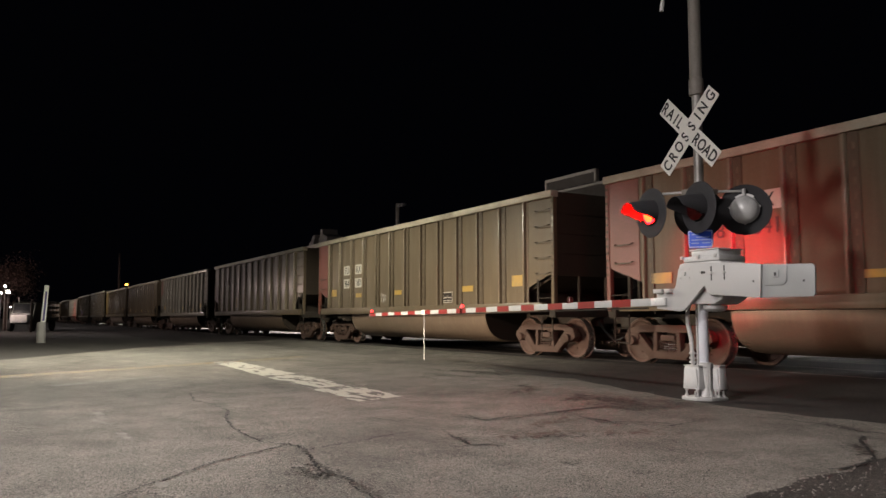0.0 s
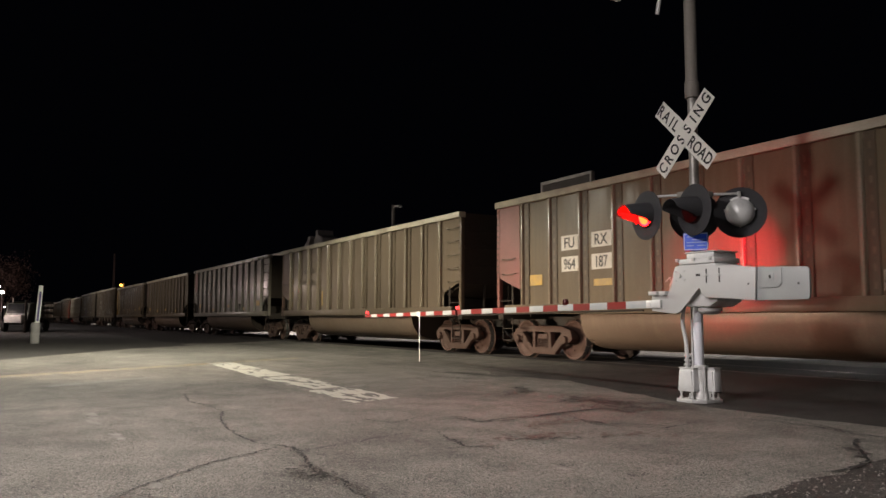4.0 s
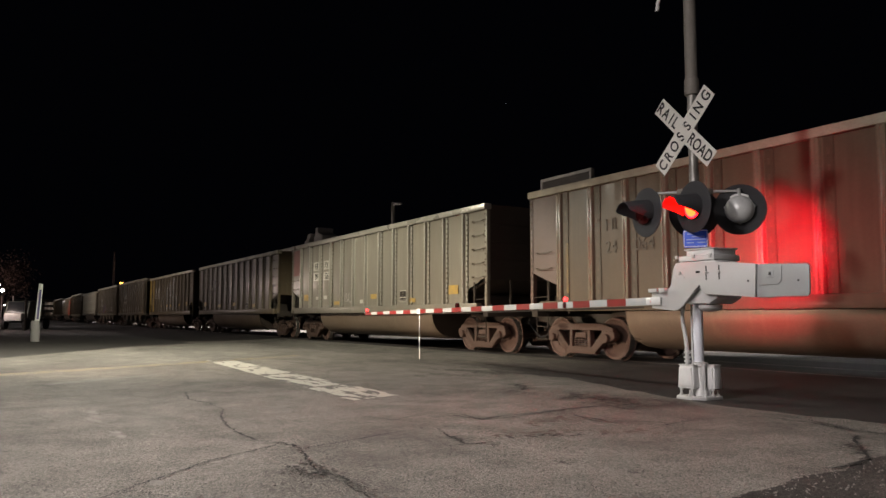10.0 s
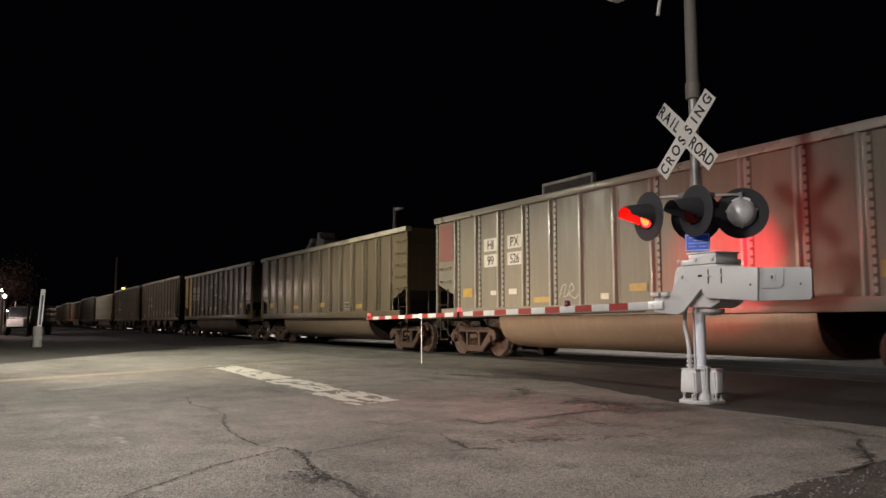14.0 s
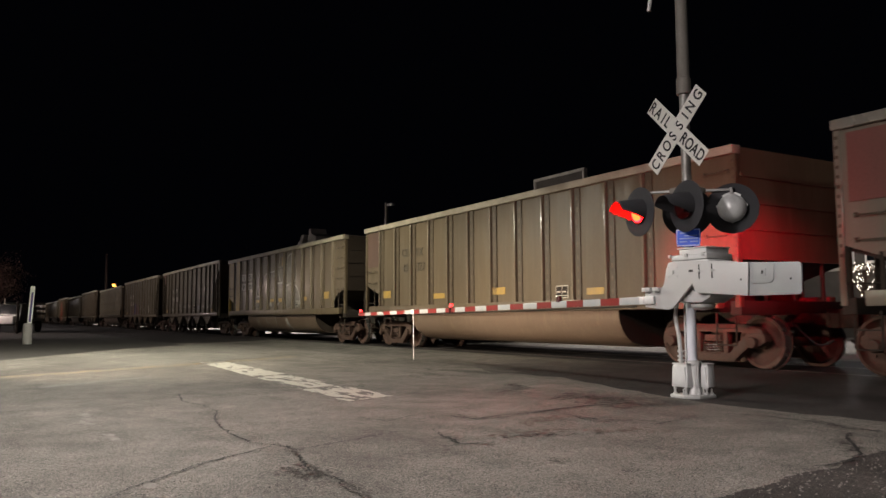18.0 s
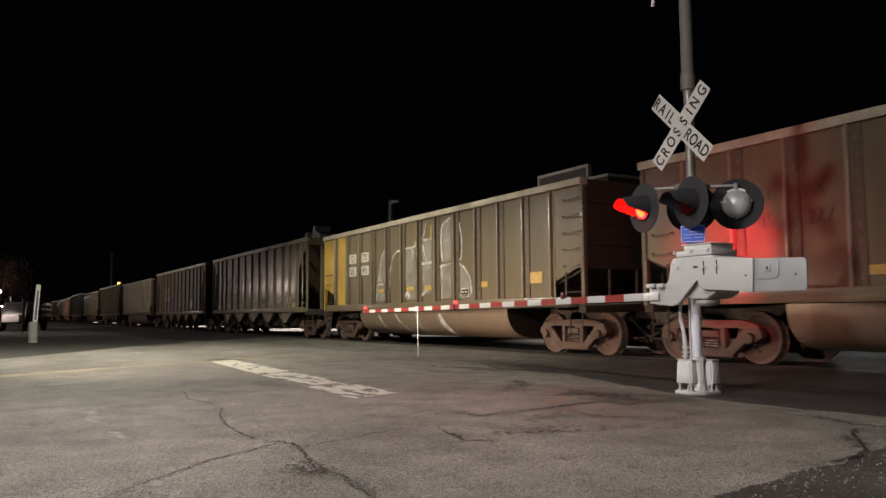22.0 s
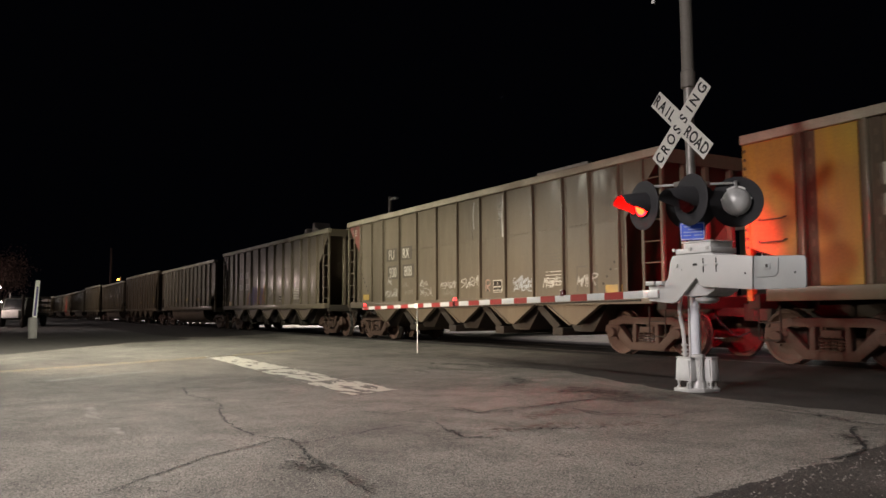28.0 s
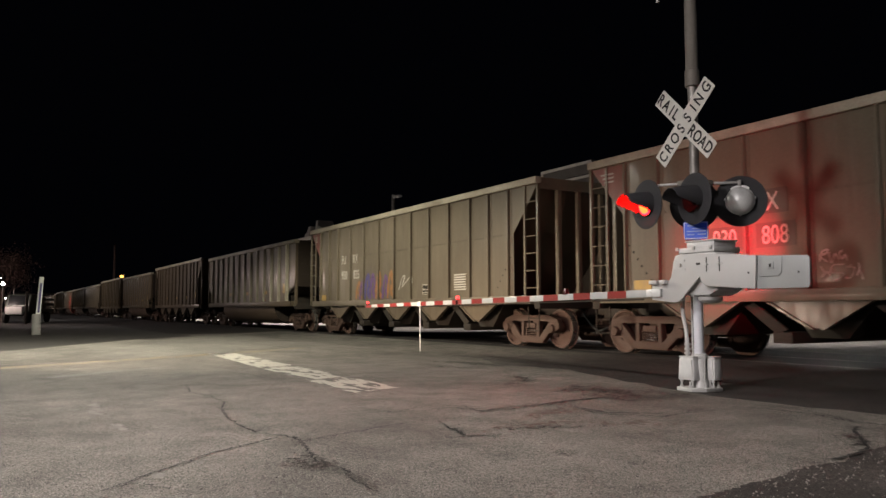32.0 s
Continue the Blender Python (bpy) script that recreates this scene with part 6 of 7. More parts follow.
def flasher(x, y, z, yaw, which, back=False, beam=0, aim=(0, 0, 0), core=52):
    """A round crossing lamp that looks along -y before it is turned by yaw. which: 0 or 1, its half of the alternate flashing."""
    bm = B()
    lathe(bm, [(0.15, 0.008), (0.25, 0.008), (0.312, 0.008), (0.32, 0.012), (0.32, 0.018), (0.25, 0.014), (0.15, 0.014)], (0, 0, 0), "y", 40, closed=False)
    disc = part("lamp_background", bm, BLACK, signal, "round black lamp background", pose(x, y, z, 0, 0, yaw))
    part("lens_rim", mesh("lens_rim", lambda b: lathe(b, [(0.137, -0.012), (0.158, -0.012), (0.158, 0.01), (0.137, 0.01)], (0, 0, 0), "y", 28, closed=False), BLACK), BLACK, disc, "black rim round the lens")
    bm = B()
    lathe(bm, [(0.170, 0.0), (0.173, 0.03), (0.170, 0.085), (0.140, 0.125), (0.09, 0.157), (0.04, 0.172), (0.0, 0.175)], (0, 0, 0), "y", 32, closed=False)
    part("housing", bm, DOME if back else BLACK, disc, "domed metal lamp housing" if back else "black lamp housing")
    for a in (90, 10, 170, 270) if back else ():
        c6, s6 = math.cos(radians(a)), math.sin(radians(a))
        part("housing_latch", box(B(), c6 * 0.175 - 0.014, c6 * 0.175 + 0.014, 0.02, 0.06, s6 * 0.175 - 0.014, s6 * 0.175 + 0.014, 0.004), ALUP, disc, "small bright latch")
    if back:
        bm = B()
        lathe(bm, [(0.172, 0.022), (0.176, 0.022), (0.176, 0.05), (0.172, 0.05)], (0, 0, 0), "y", 32, closed=False)
        prism(bm, [(0.20 * math.cos(radians(a)), 0.20 * math.sin(radians(a))) for a in range(55, 126, 10)] + [(0.165 * math.cos(radians(a)), 0.165 * math.sin(radians(a))) for a in range(125, 54, -10)], "y", 0.02, 0.045)
        part("housing_rim", bm, ALUP, disc, "bright rim of the housing")
    bm = B()
    tube(bm, [(0, 0.05, 0.17), (0, 0.07, 0.26)], 0.022, 8)
    part("hanger", bm, GALV, disc, "short pipe hanger")
    part("visor", mesh("short_visor", lambda b: visor(b, 0.3), BLACK) if back else mesh("visor", visor, BLACK), BLACK, disc, "black visor over the lens")
    part("lens", mesh("lens", lambda b: lathe(b, [(0.138, -0.001), (0.11, -0.006), (0.06, -0.010), (0.0, -0.011)], (0, 0, 0), "y", 28, closed=False), LITBACK if back else LIT), LIT, disc, "round red signal lens", pose(0, -0.002, 0, 0, 0, -11) if back else pose(0, -0.012, 0))
    if not back:
        part("lens_core", mesh("lens_core", lambda b: lathe(b, [(0.120, -0.0095), (0.06, -0.0130), (0.0, -0.014)], (0, 0, 0), "y", 20, closed=False), CORE), CORE, disc, "bright middle of the lens", pose(0, -0.012, 0))
    s = part("lens_cover", mesh("lens_cover", cover, REDGLASS), REDGLASS, disc, "added dark red cover that hides the lit lens", pose(0, -0.04, 0))
    SHUTTERS.append((s, which))
    if back:
        m = pose(x, y, z, 0, 0, yaw)
        for share, cone in ((0.90, core), (0.05, 110)):
            lamp("signal_beam", "SPOT", m @ Vector((0, -0.024, 0)), beam * share, (1.0, 0.006, 0.034), 0.01, m @ Vector((0, -0.024, 0)) + Vector(aim), cone, 1.0)
    return disc


YAW = -10
flasher(-0.475, -0.38, 2.36, YAW, 1)
flasher(0.20, -0.26, 2.36, YAW, 0)
flasher(0.33, 0.44, 2.36, 213, 0, True, 3200, (-0.57, 1, -0.15), 49)
flasher(-0.20, 0.22, 2.36, 213, 1, True, 3000, (-0.64, 1, -0.13), 40)

# blue notice plate
bm = B()
prism(bm, [(-0.15, -0.0475), (-0.135, -0.11), (0.135, -0.11), (0.15, -0.0475), (0.15, 0.095), (0.135, 0.11), (-0.135, 0.11), (-0.15, 0.095)], "y", -0.004, 0.004)
plate = part("notice_plate", bm, BLUE, signal, "small blue notice with illegible white print", pose(0.10, -0.115, 1.985, 0, 0, 30))
bm = B()
for x0, x1, z0, z1 in ((-0.14, 0.14, 0.094, 0.101), (-0.14, 0.14, -0.101, -0.094), (-0.142, -0.136, -0.1, 0.1), (0.136, 0.142, -0.1, 0.1)):
    box(bm, x0, x1, -0.0065, -0.004, z0, z1)
part("plate_border", bm, SIGNW, plate, "thin white border")
for x0, x1, z in ((-0.10, -0.02, 0.06), (-0.047, 0.11, 0.025), (-0.11, 0.12, -0.01), (-0.11, -0.02, -0.05), (0.02, 0.12, -0.05)):
    part("print_bar", box(B(), x0, x1, -0.0065, -0.004, z - 0.006, z + 0.006), PRINT, plate, "illegible white print")

# gate mechanism
bm = B()
prism(bm, [(-0.06, 1.30), (0.0, 1.18), (0.36, 1.17), (0.50, 1.24), (0.51, 1.66), (0.46, 1.70), (-0.03, 1.70), (-0.07, 1.66)], "y", -0.22, 0.22, 0.025)
mech = part("gate_mechanism", bm, ALUP, signal, "aluminium gate mechanism case")
bm = B()
box(bm, -0.08, 0.47, -0.23, 0.23, 1.70, 1.765, 0.006)
box(bm, 0.02, 0.44, -0.20, 0.20, 1.765, 1.835, 0.012)
box(bm, 0.0, 0.46, -0.215, 0.215, 1.835, 1.85, 0.005)
part("case_lid", bm, ALUP, mech, "flat case lid")
bm = B()
lathe(bm, [(0.0, 1.08), (0.10, 1.09), (0.14, 1.12), (0.145, 1.16), (0.0, 1.18)], (0.24, -0.05, 0), "z", 20)
part("case_sump", bm, GALV, mech, "round bottom of the case")
for x in (-0.10, 0.16, 0.42):
    bm = B()
    box(bm, x - 0.02, x + 0.02, -0.247, -0.22, 1.735, 1.775, 0.004)
    part("lid_latch", bm, GALV, mech, "lid latch")

# counterweight arm: bent plate, second plate, weights
bm = B()
prism(bm, [(-0.48, 1.13), (-0.10, 1.09), (-0.02, 1.11), (0.04, 1.16), (0.30, 1.41), (0.33, 1.33), (0.39, 1.285), (1.08, 1.235), (1.10, 1.61), (0.78, 1.645), (0.02, 1.69), (-0.07, 1.675), (-0.11, 1.60), (-0.14, 1.42), (-0.18, 1.36), (-0.26, 1.325), (-0.48, 1.335)], "y", -0.30, -0.265, 0.006)
cw = part("counterweight_arm", bm, GREYARM, signal, "grey bent steel counterweight plate")
bm = B()
prism(bm, [(1.05, 1.235), (1.70, 1.235), (1.725, 1.26), (1.73, 1.55), (1.70, 1.58), (1.05, 1.612)], "y", -0.262, -0.235, 0.006)
part("weight_plate", bm, WEIGHT, cw, "grey weight plate")
bm = B()
prism(bm, [(1.12, 1.37), (1.36, 1.37), (1.40, 1.41), (1.41, 1.58), (1.12, 1.60)], "y", -0.275, -0.262, 0.004)
box(bm, 1.23, 1.31, -0.285, -0.272, 1.45, 1.53, 0.004)
part("weight_clamp", bm, WEIGHT, cw, "bolted weight clamp")
for x in (0.41, 0.60):
    bm = B()
    box(bm, x - 0.008, x + 0.008, -0.3035, -0.299, 1.455, 1.625)
    part("slot", bm, INK, cw, "dark slot")
    bm = B()
    lathe(bm, [(0.0, -0.325), (0.018, -0.325), (0.018, -0.30), (0.0, -0.30)], (x, 0, 1.545), "y", 6)
    box(bm, x - 0.045, x + 0.045, -0.308, -0.30, 1.538, 1.55)
    part("slot_bolt", bm, GALV, cw, "slot bolt with washer")
for x, z, w, h in ((0.285, 1.555, 0.032, 0.014), (1.0, 1.42, 0.011, 0.011), (1.60, 1.405, 0.011, 0.011), (1.27, 1.49, 0.013, 0.018)):
    part("hole", box(B(), x - w, x + w, -0.3035 if x < 1.05 else (-0.2645 if x > 1.5 else -0.2895), -0.299 if x < 1.05 else -0.26, z - h, z + h), INK, cw, "dark hole")
for dx, dz in ((0, 0), (-0.07, 0.055), (0.07, 0.055), (-0.07, -0.055), (0.07, -0.055)):
    r = 0.024 if dx == 0 else 0.009
    front = -0.318 if dx == 0 else -0.308
    part("pivot_bolt", lathe(B(), [(0.0, front), (r, front), (r, -0.299), (0.0, -0.299)], (dx, 0, 1.555 + dz), "y", 8), GALV, cw, "pivot bolt")
for x0, x1 in ((-0.48, -0.34), (-0.30, -0.20)):
    part("arm_bracket", box(B(), x0, x1, -0.36, -0.24, 1.325, 1.375, 0.006), GALV, cw, "arm clamp block")

# gate arm: its own space runs along +x from the root, the seen face is +y
arm_bm = B()
prism(arm_bm, [(-0.15, -0.050), (10.62, -0.035), (10.62, 0.035), (-0.15, 0.050)], "y", -0.02, 0.02, 0.004)
arm = part("gate_arm", arm_bm, ARMW, signal, "lowered gate arm with red and white stripes", pose(-0.45, -0.30, 1.215, 0, 0.68, 175.55))
for i in range(13):
    u1 = 0.925 + 0.8057 * i
    u0 = u1 - 0.403
    h0, h1 = 0.0501 - 0.0014 * u0, 0.0501 - 0.0014 * u1
    bm = B()
    prism(bm, [(u0, -h0), (u1, -h1), (u1, h1), (u0, h0)], "y", -0.0225, 0.0225)
    part("red_stripe", bm, ARMR, arm, "red reflective stripe")
bm = B()
box(bm, -0.15, 0.12, -0.026, 0.026, -0.05, 0.05, 0.008)
lathe(bm, [(0.0, 0.026), (0.03, 0.026), (0.03, 0.034), (0.0, 0.034)], (0.05, 0, 0), "y", 10)
part("arm_root", bm, ALUP, arm, "metal sleeve at the arm root")
bm = B()
tube(bm, [(7.33, 0, -0.04), (7.33, 0, -1.0)], 0.011, 6)
box(bm, 7.25, 7.41, -0.026, 0.026, -0.05, 0.05)
part("tip_prop", bm, SIGNW, arm, "thin white prop hanging from the arm")
tube_bm = B()
tube(tube_bm, [(0.2, 0.0, -0.075), (4.0, 0.0, -0.066), (7.3, 0.0, -0.058)], 0.012, 6)
part("arm_cable", tube_bm, UNDER, arm, "dark cable under the arm")

SLEEVES = []


def arm_light(u, which):
    bm = B()
    lathe(bm, [(0.0, 0.04), (0.034, 0.04), (0.034, 0.06), (0.030, 0.06)], (u, 0, 0), "z", 14, closed=False)
    b = part("arm_light", bm, BLACK, arm, "small red arm light")
    bm = B()
    lathe(bm, [(0.032, 0.055), (0.036, 0.075), (0.036, 0.098), (0.026, 0.116), (0.0, 0.122)], (u, 0, 0), "z", 14, closed=False)
    part("light_lens", bm, TIPLIT, b, "small red lens")
    if which is not None:
        # added sleeve: hides the ever-glowing lens while this light is off
        bm = B()
        lathe(bm, [(0.046, 0.0), (0.046, 0.066), (0.034, 0.092), (0.0, 0.096)], (0, 0, 0), "z", 14, closed=False)
        s = part("light_sleeve", bm, REDGLASS, b, "added dark red sleeve that hides the lit lens", pose(u, 0, 0.038))
        SLEEVES.append((s, u, which))


arm_light(1.95, 0)
arm_light(5.55, 1)
arm_light(10.52, None)

# ---------------------------------------------------------------- far things


def building(name, x0, x1, y0, y1, h, label, wall=WALL, edge=0.35):
    b = thing(name, pose((x0 + x1) / 2, y0, 0), label, "building")
    w = (x1 - x0) / 2
    d = y1 - y0
    part("wall", box(B(), -w, w, 0, d, 0, h, 0.03), wall, b, "plain painted wall")
    part("roof_trim", box(B(), -w - edge * 0.7, w + edge * 0.7, -edge * 0.7, d + edge * 0.7, h, h + edge, 0.03), TRIM, b, "pale roof edge")
    part("roof", box(B(), -w + 0.2, w - 0.2, 0.2, d - 0.2, h + edge, h + edge + 0.06), UNDER, b, "flat dark roof")
    for i in range(max(1, int(w * 2 / 2.6))):
        x = -w + 1.3 + 2.6 * i
        for z in (1.0, 4.6):
            if z + 1.6 < h:
                win = part("window", box(B(), x - 0.55, x + 0.55, -0.03, 0.05, z, z + 1.5), TRIM, b, "window frame")
                part("pane", box(B(), x - 0.46, x + 0.46, -0.045, -0.031, z + 0.08, z + 1.42), GLASS, win, "dark pane")
    return b


par = building("building", -33.2, -25.9, 22.5, 27.0, 8.75, "dark low building with a pale-framed roof parapet", DUSK, 0.14)
part("parapet", box(B(), -2.55, 1.95, -0.05, 0.10, 8.95, 9.55), DUSK, par, "dark parapet panel")
frame_bm = B()
for x0, x1, z0, z1 in ((-2.7, 2.1, 9.53, 9.70), (-2.7, -2.58, 8.95, 9.53), (1.95, 2.1, 8.95, 9.53)):
    box(frame_bm, x0, x1, -0.14, 0.14, z0, z1, 0.01)
part("parapet_frame", frame_bm, TRIM, par, "pale frame of the parapet")
b2 = building("building", -88.0, -62.0, 22.4, 34.0, 8.6, "long low grey building with raised roof blocks", DUSK)
part("roof_block", prism(B(), [(-1.7, 8.9), (-1.7, 9.45), (-1.0, 9.6), (-0.6, 10.2), (0.0, 10.25), (0.1, 9.9), (-0.3, 9.5), (-0.3, 8.9)], "y", 0.6, 1.6, 0.03), WALL, b2, "slanting roof outlet")
part("roof_block", prism(B(), [(1.25, 8.9), (1.3, 9.75), (1.65, 9.85), (1.8, 10.7), (2.3, 10.7), (2.4, 10.1), (3.8, 9.75), (3.8, 8.9)], "y", 0.6, 2.4, 0.03), WALL, b2, "raised roof block with a short stack")


def pole(name, x, y, h, r, label, arm_len=0.0, category="pole", mat=POLE):
    p = thing(name, pose(x, y, 0), label, category)
    part("shaft", lathe(B(), [(r, 0), (r * 0.95, h * 0.5), (r * 0.8, h), (0.0, h)], (0, 0, 0), "z", 12), mat, p, "dull pole shaft")
    if arm_len:
        part("arm", tube(B(), [(0, 0, h - 0.25), (arm_len, -0.1, h - 0.2)], 0.06, 8), GALV, p, "lamp arm")
        part("head", box(B(), arm_len - 0.2, arm_len + 0.5, -0.28, 0.08, h - 0.3, h - 0.16, 0.03), GALV, p, "unlit lamp head")
    return p


pole("street_lamp", -43.0, 17.3, 9.25, 0.16, "unlit grey street lamp beyond the train", 0.75, "street lamp")
pole("utility_pole", -104.0, 6.6, 9.6, 0.15, "tall thin wooden utility pole beside the track", mat=BARK)
sod = pole("sodium_lamp", -107.3, 8.3, 5.9, 0.1, "small lamp with an orange sodium glow", 0.0, "street lamp")
part("bulb", lathe(B(), [(0.0, 5.38), (0.15, 5.46), (0.19, 5.58), (0.12, 5.70), (0.0, 5.73)], (0, -0.3, 0), "z", 14, closed=False), SODIUM, sod, "glowing orange bulb")

# shop across the track, seen through the gaps between cars
shop = thing("shop", pose(-14.0, 26.0, 0), "low gabled shop with white-framed windows across the track", "building")
part("wall", box(B(), -6, 6, 0, 7, 0, 5.2, 0.03), DUSK, shop, "dark clapboard wall")
part("roof", prism(B(), [(-6.4, 5.2), (6.4, 5.2), (0.0, 7.4)], "y", -0.4, 7.4, 0.03), UNDER, shop, "dark gable roof")
part("roof_trim", box(B(), -6.4, 6.4, -0.46, -0.30, 5.08, 5.26, 0.02), TRIM, shop, "white eave board")
for x in (-4.6, -3.1, -1.6, -0.1, 1.4, 2.9, 4.4):
    win = part("window", box(B(), x - 0.5, x + 0.5, -0.06, 0.02, 3.3, 4.8, 0.01), SIGNW, shop, "white window frame")
    part("pane", box(B(), x - 0.4, x - 0.03, -0.075, -0.05, 3.4, 4.7), GLASS, win, "dark pane")
    part("pane", box(B(), x + 0.03, x + 0.4, -0.075, -0.05, 3.4, 4.7), GLASS, win, "dark pane")
part("sill_board", box(B(), -6, 6, -0.09, 0.0, 3.02, 3.16, 0.01), TRIM, shop, "white board under the windows")
fest = thing("light_string", pose(-9.6, 20.0, 0), "small tree frame hung with bright warm bulbs", "string lights")
part("stem", tube(B(), [(0, 0, 0), (0.02, 0, 1.3), (0, 0, 2.7)], [0.05, 0.035, 0.01], 8), BARK, fest, "dark stem")
rnd = random.Random(15)
for k in range(90):
    a, r, z = rnd.uniform(0, 6.28), rnd.uniform(0.1, 0.62), rnd.uniform(1.55, 2.95)
    q = (math.cos(a) * r, math.sin(a) * r, z)
    twig = part("twig", tube(B(), [(0, 0, z - 0.35), q], [0.012, 0.006], 5), BARK, fest, "thin twig")
    part("bulb", lathe(B(), [(0.0, -0.013), (0.010, -0.008), (0.013, 0.0), (0.010, 0.008), (0.0, 0.013)], q, "z", 6, closed=False), WARMLIT, twig, "glowing warm white bulb")

# marker post with its concrete foot
mk = thing("marker_post", pose(-28.8, -5.95, 0), "tall white marker panel on a round concrete foot", "sign post")
part("foot", lathe(B(), [(0.17, 0), (0.17, 0.78), (0.15, 0.84), (0.0, 0.85)], (0, 0, 0), "z", 20), CONC, mk, "round concrete foot")
bm = B()
for y0, y1, z0, z1 in ((-0.085, -0.042, 0.83, 2.35), (0.042, 0.085, 0.83, 2.35), (-0.042, 0.042, 2.1, 2.35), (-0.042, 0.042, 0.83, 0.9)):
    box(bm, -0.03, 0.03, y0, y1, z0, z1, 0.006)
part("panel_frame", bm, SIGNW, mk, "white panel frame", pose(0, 0, 0, -3.5, 0, 20))
part("panel", box(B(), -0.015, 0.015, -0.042, 0.042, 0.90, 2.1), BLUEP, mk, "dark violet panel", pose(0, 0, 0, -3.5, 0, 20))

pst = thing("sign_post", pose(-56.0, -5.3, 0), "thin dark post beside the road", "post")
part("shaft", lathe(B(), [(0.09, 0), (0.09, 2.3), (0.0, 2.34)], (0, 0, 0), "z", 10), UNDER, pst, "dark post shaft")

# headlamp housings added out of view: open-fronted, their lips cut the dipped beam off
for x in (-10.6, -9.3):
    hl = thing("headlamp", pose(x, -9.6, 0.72), "unseen dark housing added to cut the headlight beam off", "headlamp", "headlamps of the waiting vehicle")
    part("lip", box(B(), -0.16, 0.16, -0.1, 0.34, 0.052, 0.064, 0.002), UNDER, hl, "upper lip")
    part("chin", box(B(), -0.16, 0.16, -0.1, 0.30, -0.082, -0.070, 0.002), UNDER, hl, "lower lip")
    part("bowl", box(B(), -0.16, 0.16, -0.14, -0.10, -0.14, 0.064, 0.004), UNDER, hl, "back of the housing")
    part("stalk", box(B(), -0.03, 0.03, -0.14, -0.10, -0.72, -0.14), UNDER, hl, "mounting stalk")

# parked flatbed truck
fl = thing("flatbed_truck", pose(-62.0, -4.85, 0, 0, 0, -24), "parked white-nosed flatbed truck with dark stake sides", "truck")
bm = B()
prism(bm, [(1.3, 0.55), (2.2, 0.55), (2.25, 1.15), (2.2, 1.35), (1.9, 2.15), (0.9, 2.2), (0.85, 0.6)], "y", -0.85, 0.85, 0.06)
part("cab", bm, CABG, fl, "dark cab")
part("hood", box(B(), 2.15, 2.9, -0.62, 0.62, 0.65, 1.25, 0.1), CABW, fl, "white hood")
part("windscreen", prism(B(), [(2.22, 1.36), (1.93, 2.1), (1.91, 2.1), (2.18, 1.36)], "y", -0.72, 0.72), GLASS, fl, "dark windscreen")
part("bed", box(B(), -2.4, 0.8, -0.92, 0.92, 0.85, 1.05, 0.02), CABG, fl, "dark green flat bed")
for x in (-2.35, -1.6, -0.8, 0.0, 0.75):
    for s in (-0.9, 0.9):
        part("stake", box(B(), x - 0.04, x + 0.04, s - 0.04, s + 0.04, 1.05, 2.3 if x < 0.7 else 2.6), POLE, fl, "grey stake")
for s in (-0.9, 0.9):
    for z in (1.35, 1.75, 2.15):
        part("side_board", box(B(), -2.4, 0.78, s - 0.02, s + 0.02, z, z + 0.18), CABG, fl, "dark green side board")
for x in (2.3, -1.4):
    for s in (-0.85, 0.7):
        w = part("wheel", lathe(B(), [(0.2, 0), (0.42, 0.01), (0.45, 0.05), (0.45, 0.2), (0.42, 0.24), (0.2, 0.25)], (x, s - 0.05, 0.45), "y", 18), RUBBER, fl, "black tyre")
        part("rim", lathe(B(), [(0.0, 0.0), (0.2, -0.005), (0.2, 0.2), (0.0, 0.2)], (x, s - 0.05, 0.45), "y", 12), CABW, w, "pale rim")

# lamps and a bare tree far down the street
for x, y, z, r in ((-63.2, -6.95, 3.5, 0.09), (-63.2, -6.72, 3.05, 0.14), (-64.2, -7.2, 3.0, 0.10), (-64.0, -6.5, 1.9, 0.06)):
    p = pole("street_lamp", x, y, z, 0.04, "small lit street lamp far down the road", 0.0, "street lamp")
    part("globe", lathe(B(), [(0.0, z - r), (r * 0.8, z - 0.6 * r), (r, z), (r * 0.8, z + 0.6 * r), (0.0, z + r)], (0, 0, 0), "z", 12, closed=False), WHITELIT, p, "white glowing globe")


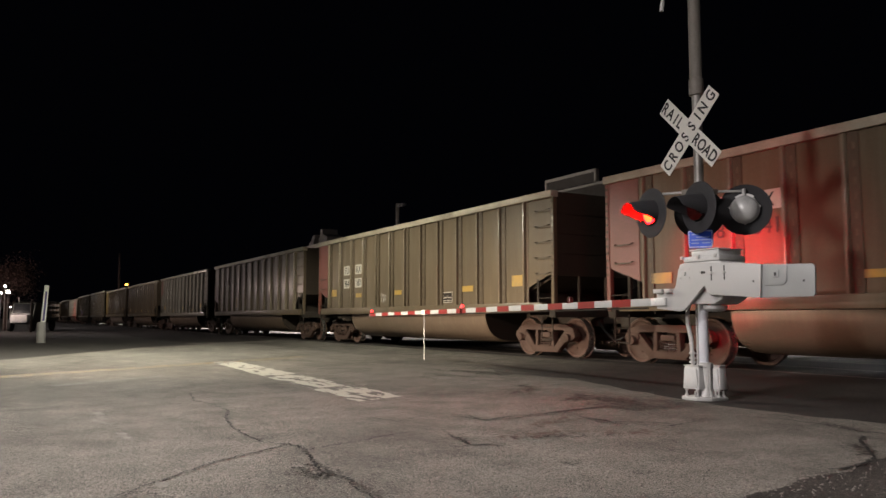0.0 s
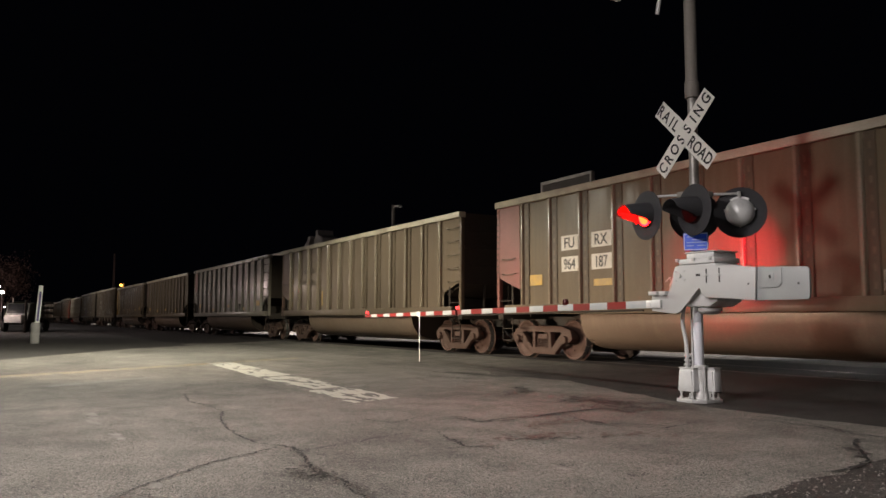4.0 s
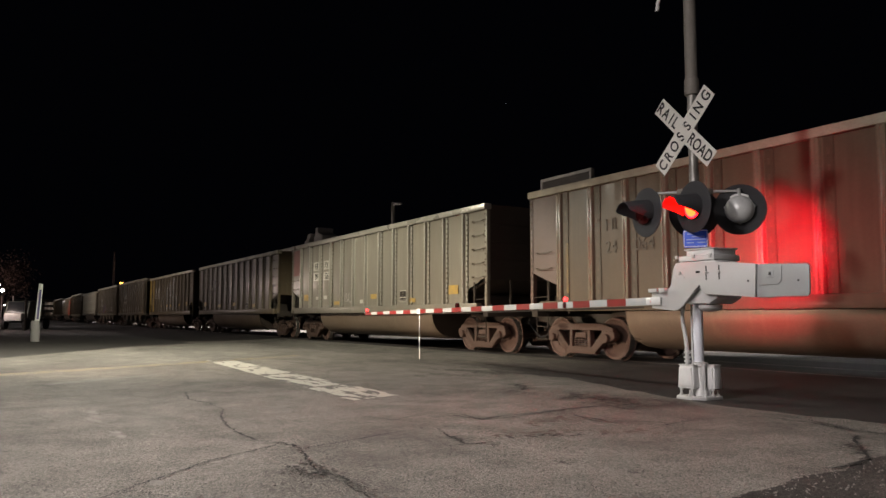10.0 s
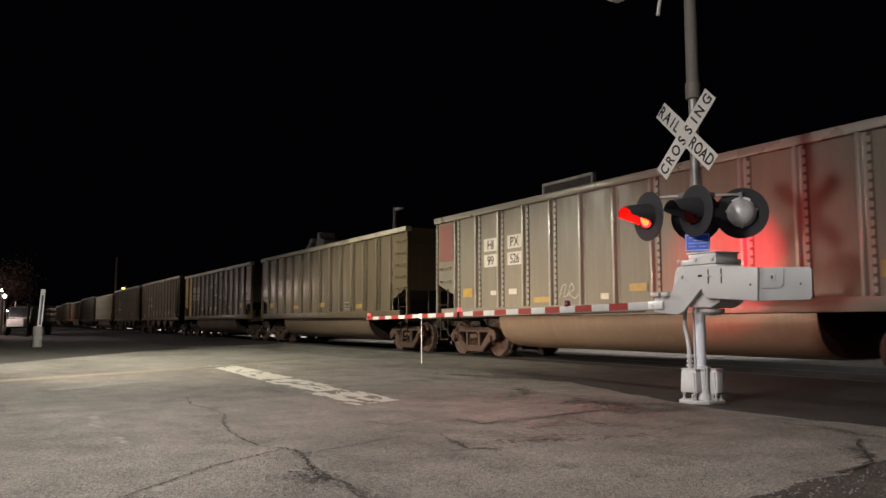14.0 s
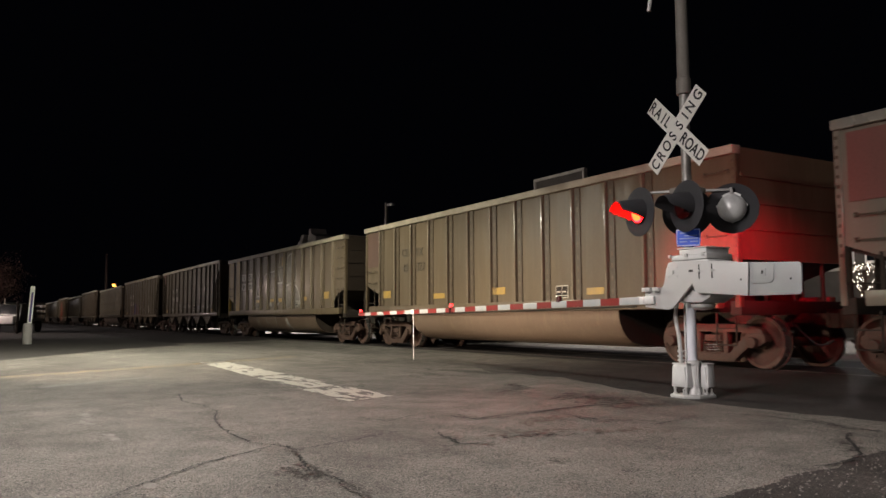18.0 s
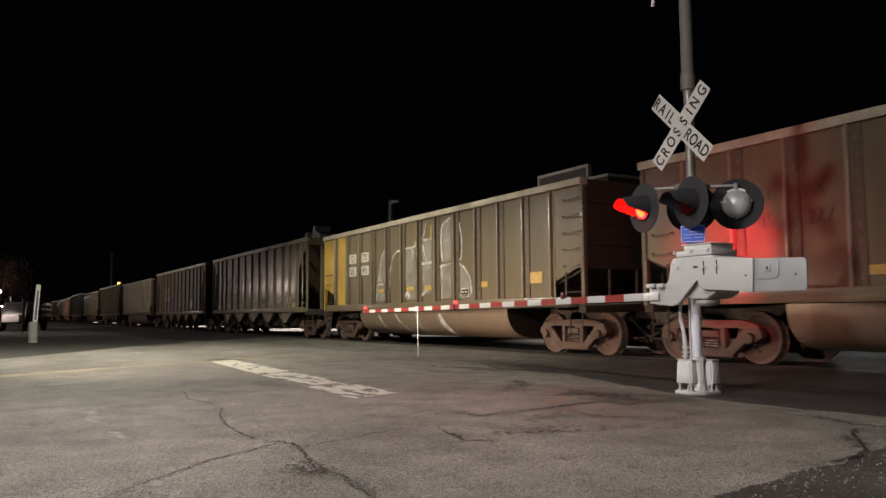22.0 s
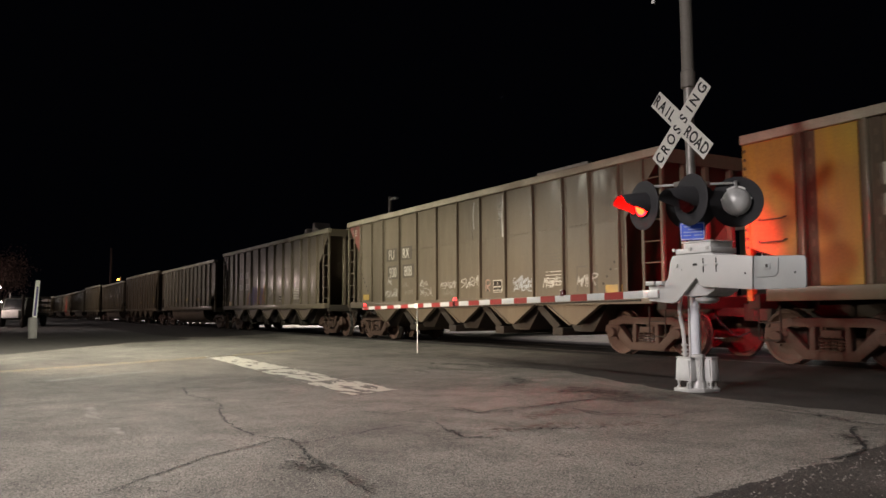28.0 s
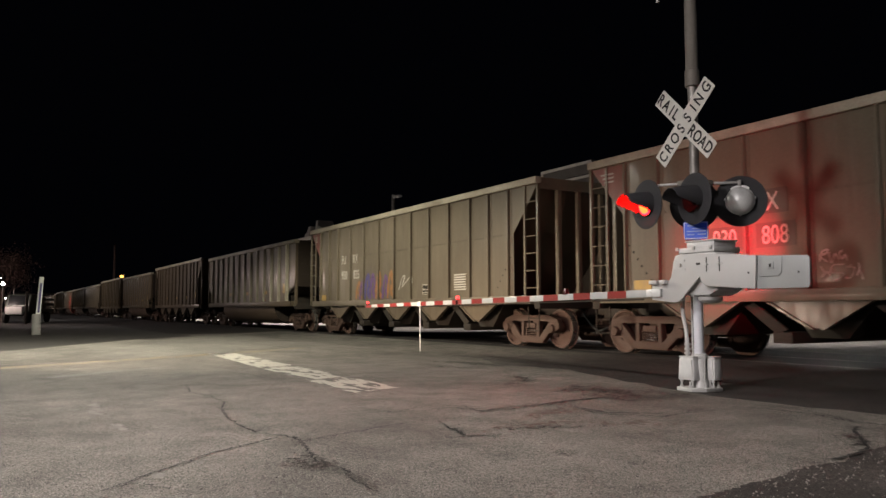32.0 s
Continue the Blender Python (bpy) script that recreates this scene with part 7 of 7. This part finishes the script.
def tree(x, y, h, seed):
    rnd = random.Random(seed)
    t = thing("tree", pose(x, y, 0), "bare-branched tree with thin dry foliage", "tree")
    bm = B()
    tips = []
    tube(bm, [(0, 0, 0), (0.05, 0, h * 0.25), (0.0, 0.1, h * 0.45)], [0.22, 0.17, 0.13], 8)
    for i in range(9):
        a, z0 = rnd.uniform(0, 6.28), h * rnd.uniform(0.25, 0.45)
        r = h * rnd.uniform(0.22, 0.36)
        p1 = (math.cos(a) * r * 0.5, math.sin(a) * r * 0.5, z0 + h * 0.2)
        p2 = (math.cos(a + 0.3) * r, math.sin(a + 0.3) * r, z0 + h * rnd.uniform(0.35, 0.55))
        tube(bm, [(0, 0.05, z0), p1, p2], [0.09, 0.05, 0.02], 6)
        tips += [p1, p2, p2]
        for j in range(4):
            q = [p + rnd.uniform(-1, 1) * h * 0.12 for p in p2]
            tube(bm, [p1, q], [0.03, 0.008], 5)
            tips.append(tuple(q))
    part("trunk", bm, BARK, t, "rough grey trunk and limbs")
    bm = B()
    for px, py, pz in tips:
        for j in range(60):
            c = Vector((px + rnd.gauss(0, 0.5), py + rnd.gauss(0, 0.5), pz + rnd.gauss(0, 0.45)))
            a = Vector((rnd.uniform(-1, 1), rnd.uniform(-1, 1), rnd.uniform(-1, 1))).normalized() * 0.09
            b = a.cross(Vector((rnd.uniform(-1, 1), rnd.uniform(-1, 1), rnd.uniform(-1, 1)))).normalized() * 0.05
            bm.faces.new([bm.verts.new(c + v) for v in (a, b, -a, -b)])
    part("crown", bm, LEAF, t, "thin reddish-brown foliage")


tree(-67.0, -6.8, 5.6, 4)
tree(-76.0, -10.5, 7.5, 9)

# one bright star
solid("star", lathe(B(), [(0.0, -0.3), (0.3, 0.0), (0.0, 0.3)], (0, 0, 0), "z", 8, closed=False), STARLIT, "single faint star in the black sky", "star", pose(-1003.4, 700.6, 345.0), kind="structure")

# ---------------------------------------------------------------- what moves


def gone(t):
    """Metres that the train has gone at t seconds, smooth through the knots."""
    k = TRAVEL
    speed = [(k[min(i + 1, len(k) - 1)][1] - k[max(i - 1, 0)][1]) / (k[min(i + 1, len(k) - 1)][0] - k[max(i - 1, 0)][0]) for i in range(len(k))]
    for i in range(len(k) - 1):
        (t0, s0), (t1, s1) = k[i], k[i + 1]
        if t <= t1:
            h = t1 - t0
            u = (t - t0) / h
            return (2 * u ** 3 - 3 * u ** 2 + 1) * s0 + (u ** 3 - 2 * u ** 2 + u) * h * speed[i] + (3 * u ** 2 - 2 * u ** 3) * s1 + (u ** 3 - u ** 2) * h * speed[i + 1]
    return k[-1][1]


def flashing(which):
    """Times at which a lamp of one half goes on and off: the halves take turns, 1.4 s a round."""
    on0, lit, every = (0.05, 0.735, 1.40) if which == 0 else (0.785, 0.665, 1.40)
    out = []
    for n in range(-1, 24):
        out += [(on0 + every * n, True), (on0 + every * n + lit, False)]
    return [q for q in out if -0.5 < q[0] < SECONDS + 0.2]


def motions():
    steps = [0.4 * i for i in range(81)]
    for x, car in CARS:
        walk(car, [(t, pose(x + gone(t), TRACK_Y, RAIL_Z)) for t in steps])
    rolled = {car.name for x, car in CARS[:9]}
    for car, w, at in WHEELSETS:
        if car.name in rolled:
            walk(w, [(0.2 * i, pose(*at, 0, math.degrees(gone(0.2 * i) / 0.457), 0)) for i in range(161)])
    tick = 1.0 / FPS
    for ob, which in SHUTTERS:
        rows = [(0.0, 0.05 if which == 1 else -0.04)]
        for t, on in flashing(which):
            f0 = round(t * FPS)
            for j in range(2):
                tt = (f0 + j) * tick
                if 0 < tt < SECONDS:
                    rows.append((tt, (-0.04, 0.05)[j] if on else (0.05, -0.04)[j]))
        rows.append((SECONDS, rows[-1][1]))
        walk(ob, [(t, pose(0, y, 0)) for t, y in rows])
    for ob, u, which in SLEEVES:
        rows = [(0.0, 0.038 if which == 0 else -0.047)]
        for t, on in flashing(which):
            f0 = round(t * FPS)
            for j in range(2):
                tt = (f0 + j) * tick
                if 0 < tt < SECONDS:
                    rows.append((tt, (0.038, -0.047)[j] if on else (-0.047, 0.038)[j]))
        rows.append((SECONDS, rows[-1][1]))
        walk(ob, [(t, pose(u, 0, z)) for t, z in rows])


motions()
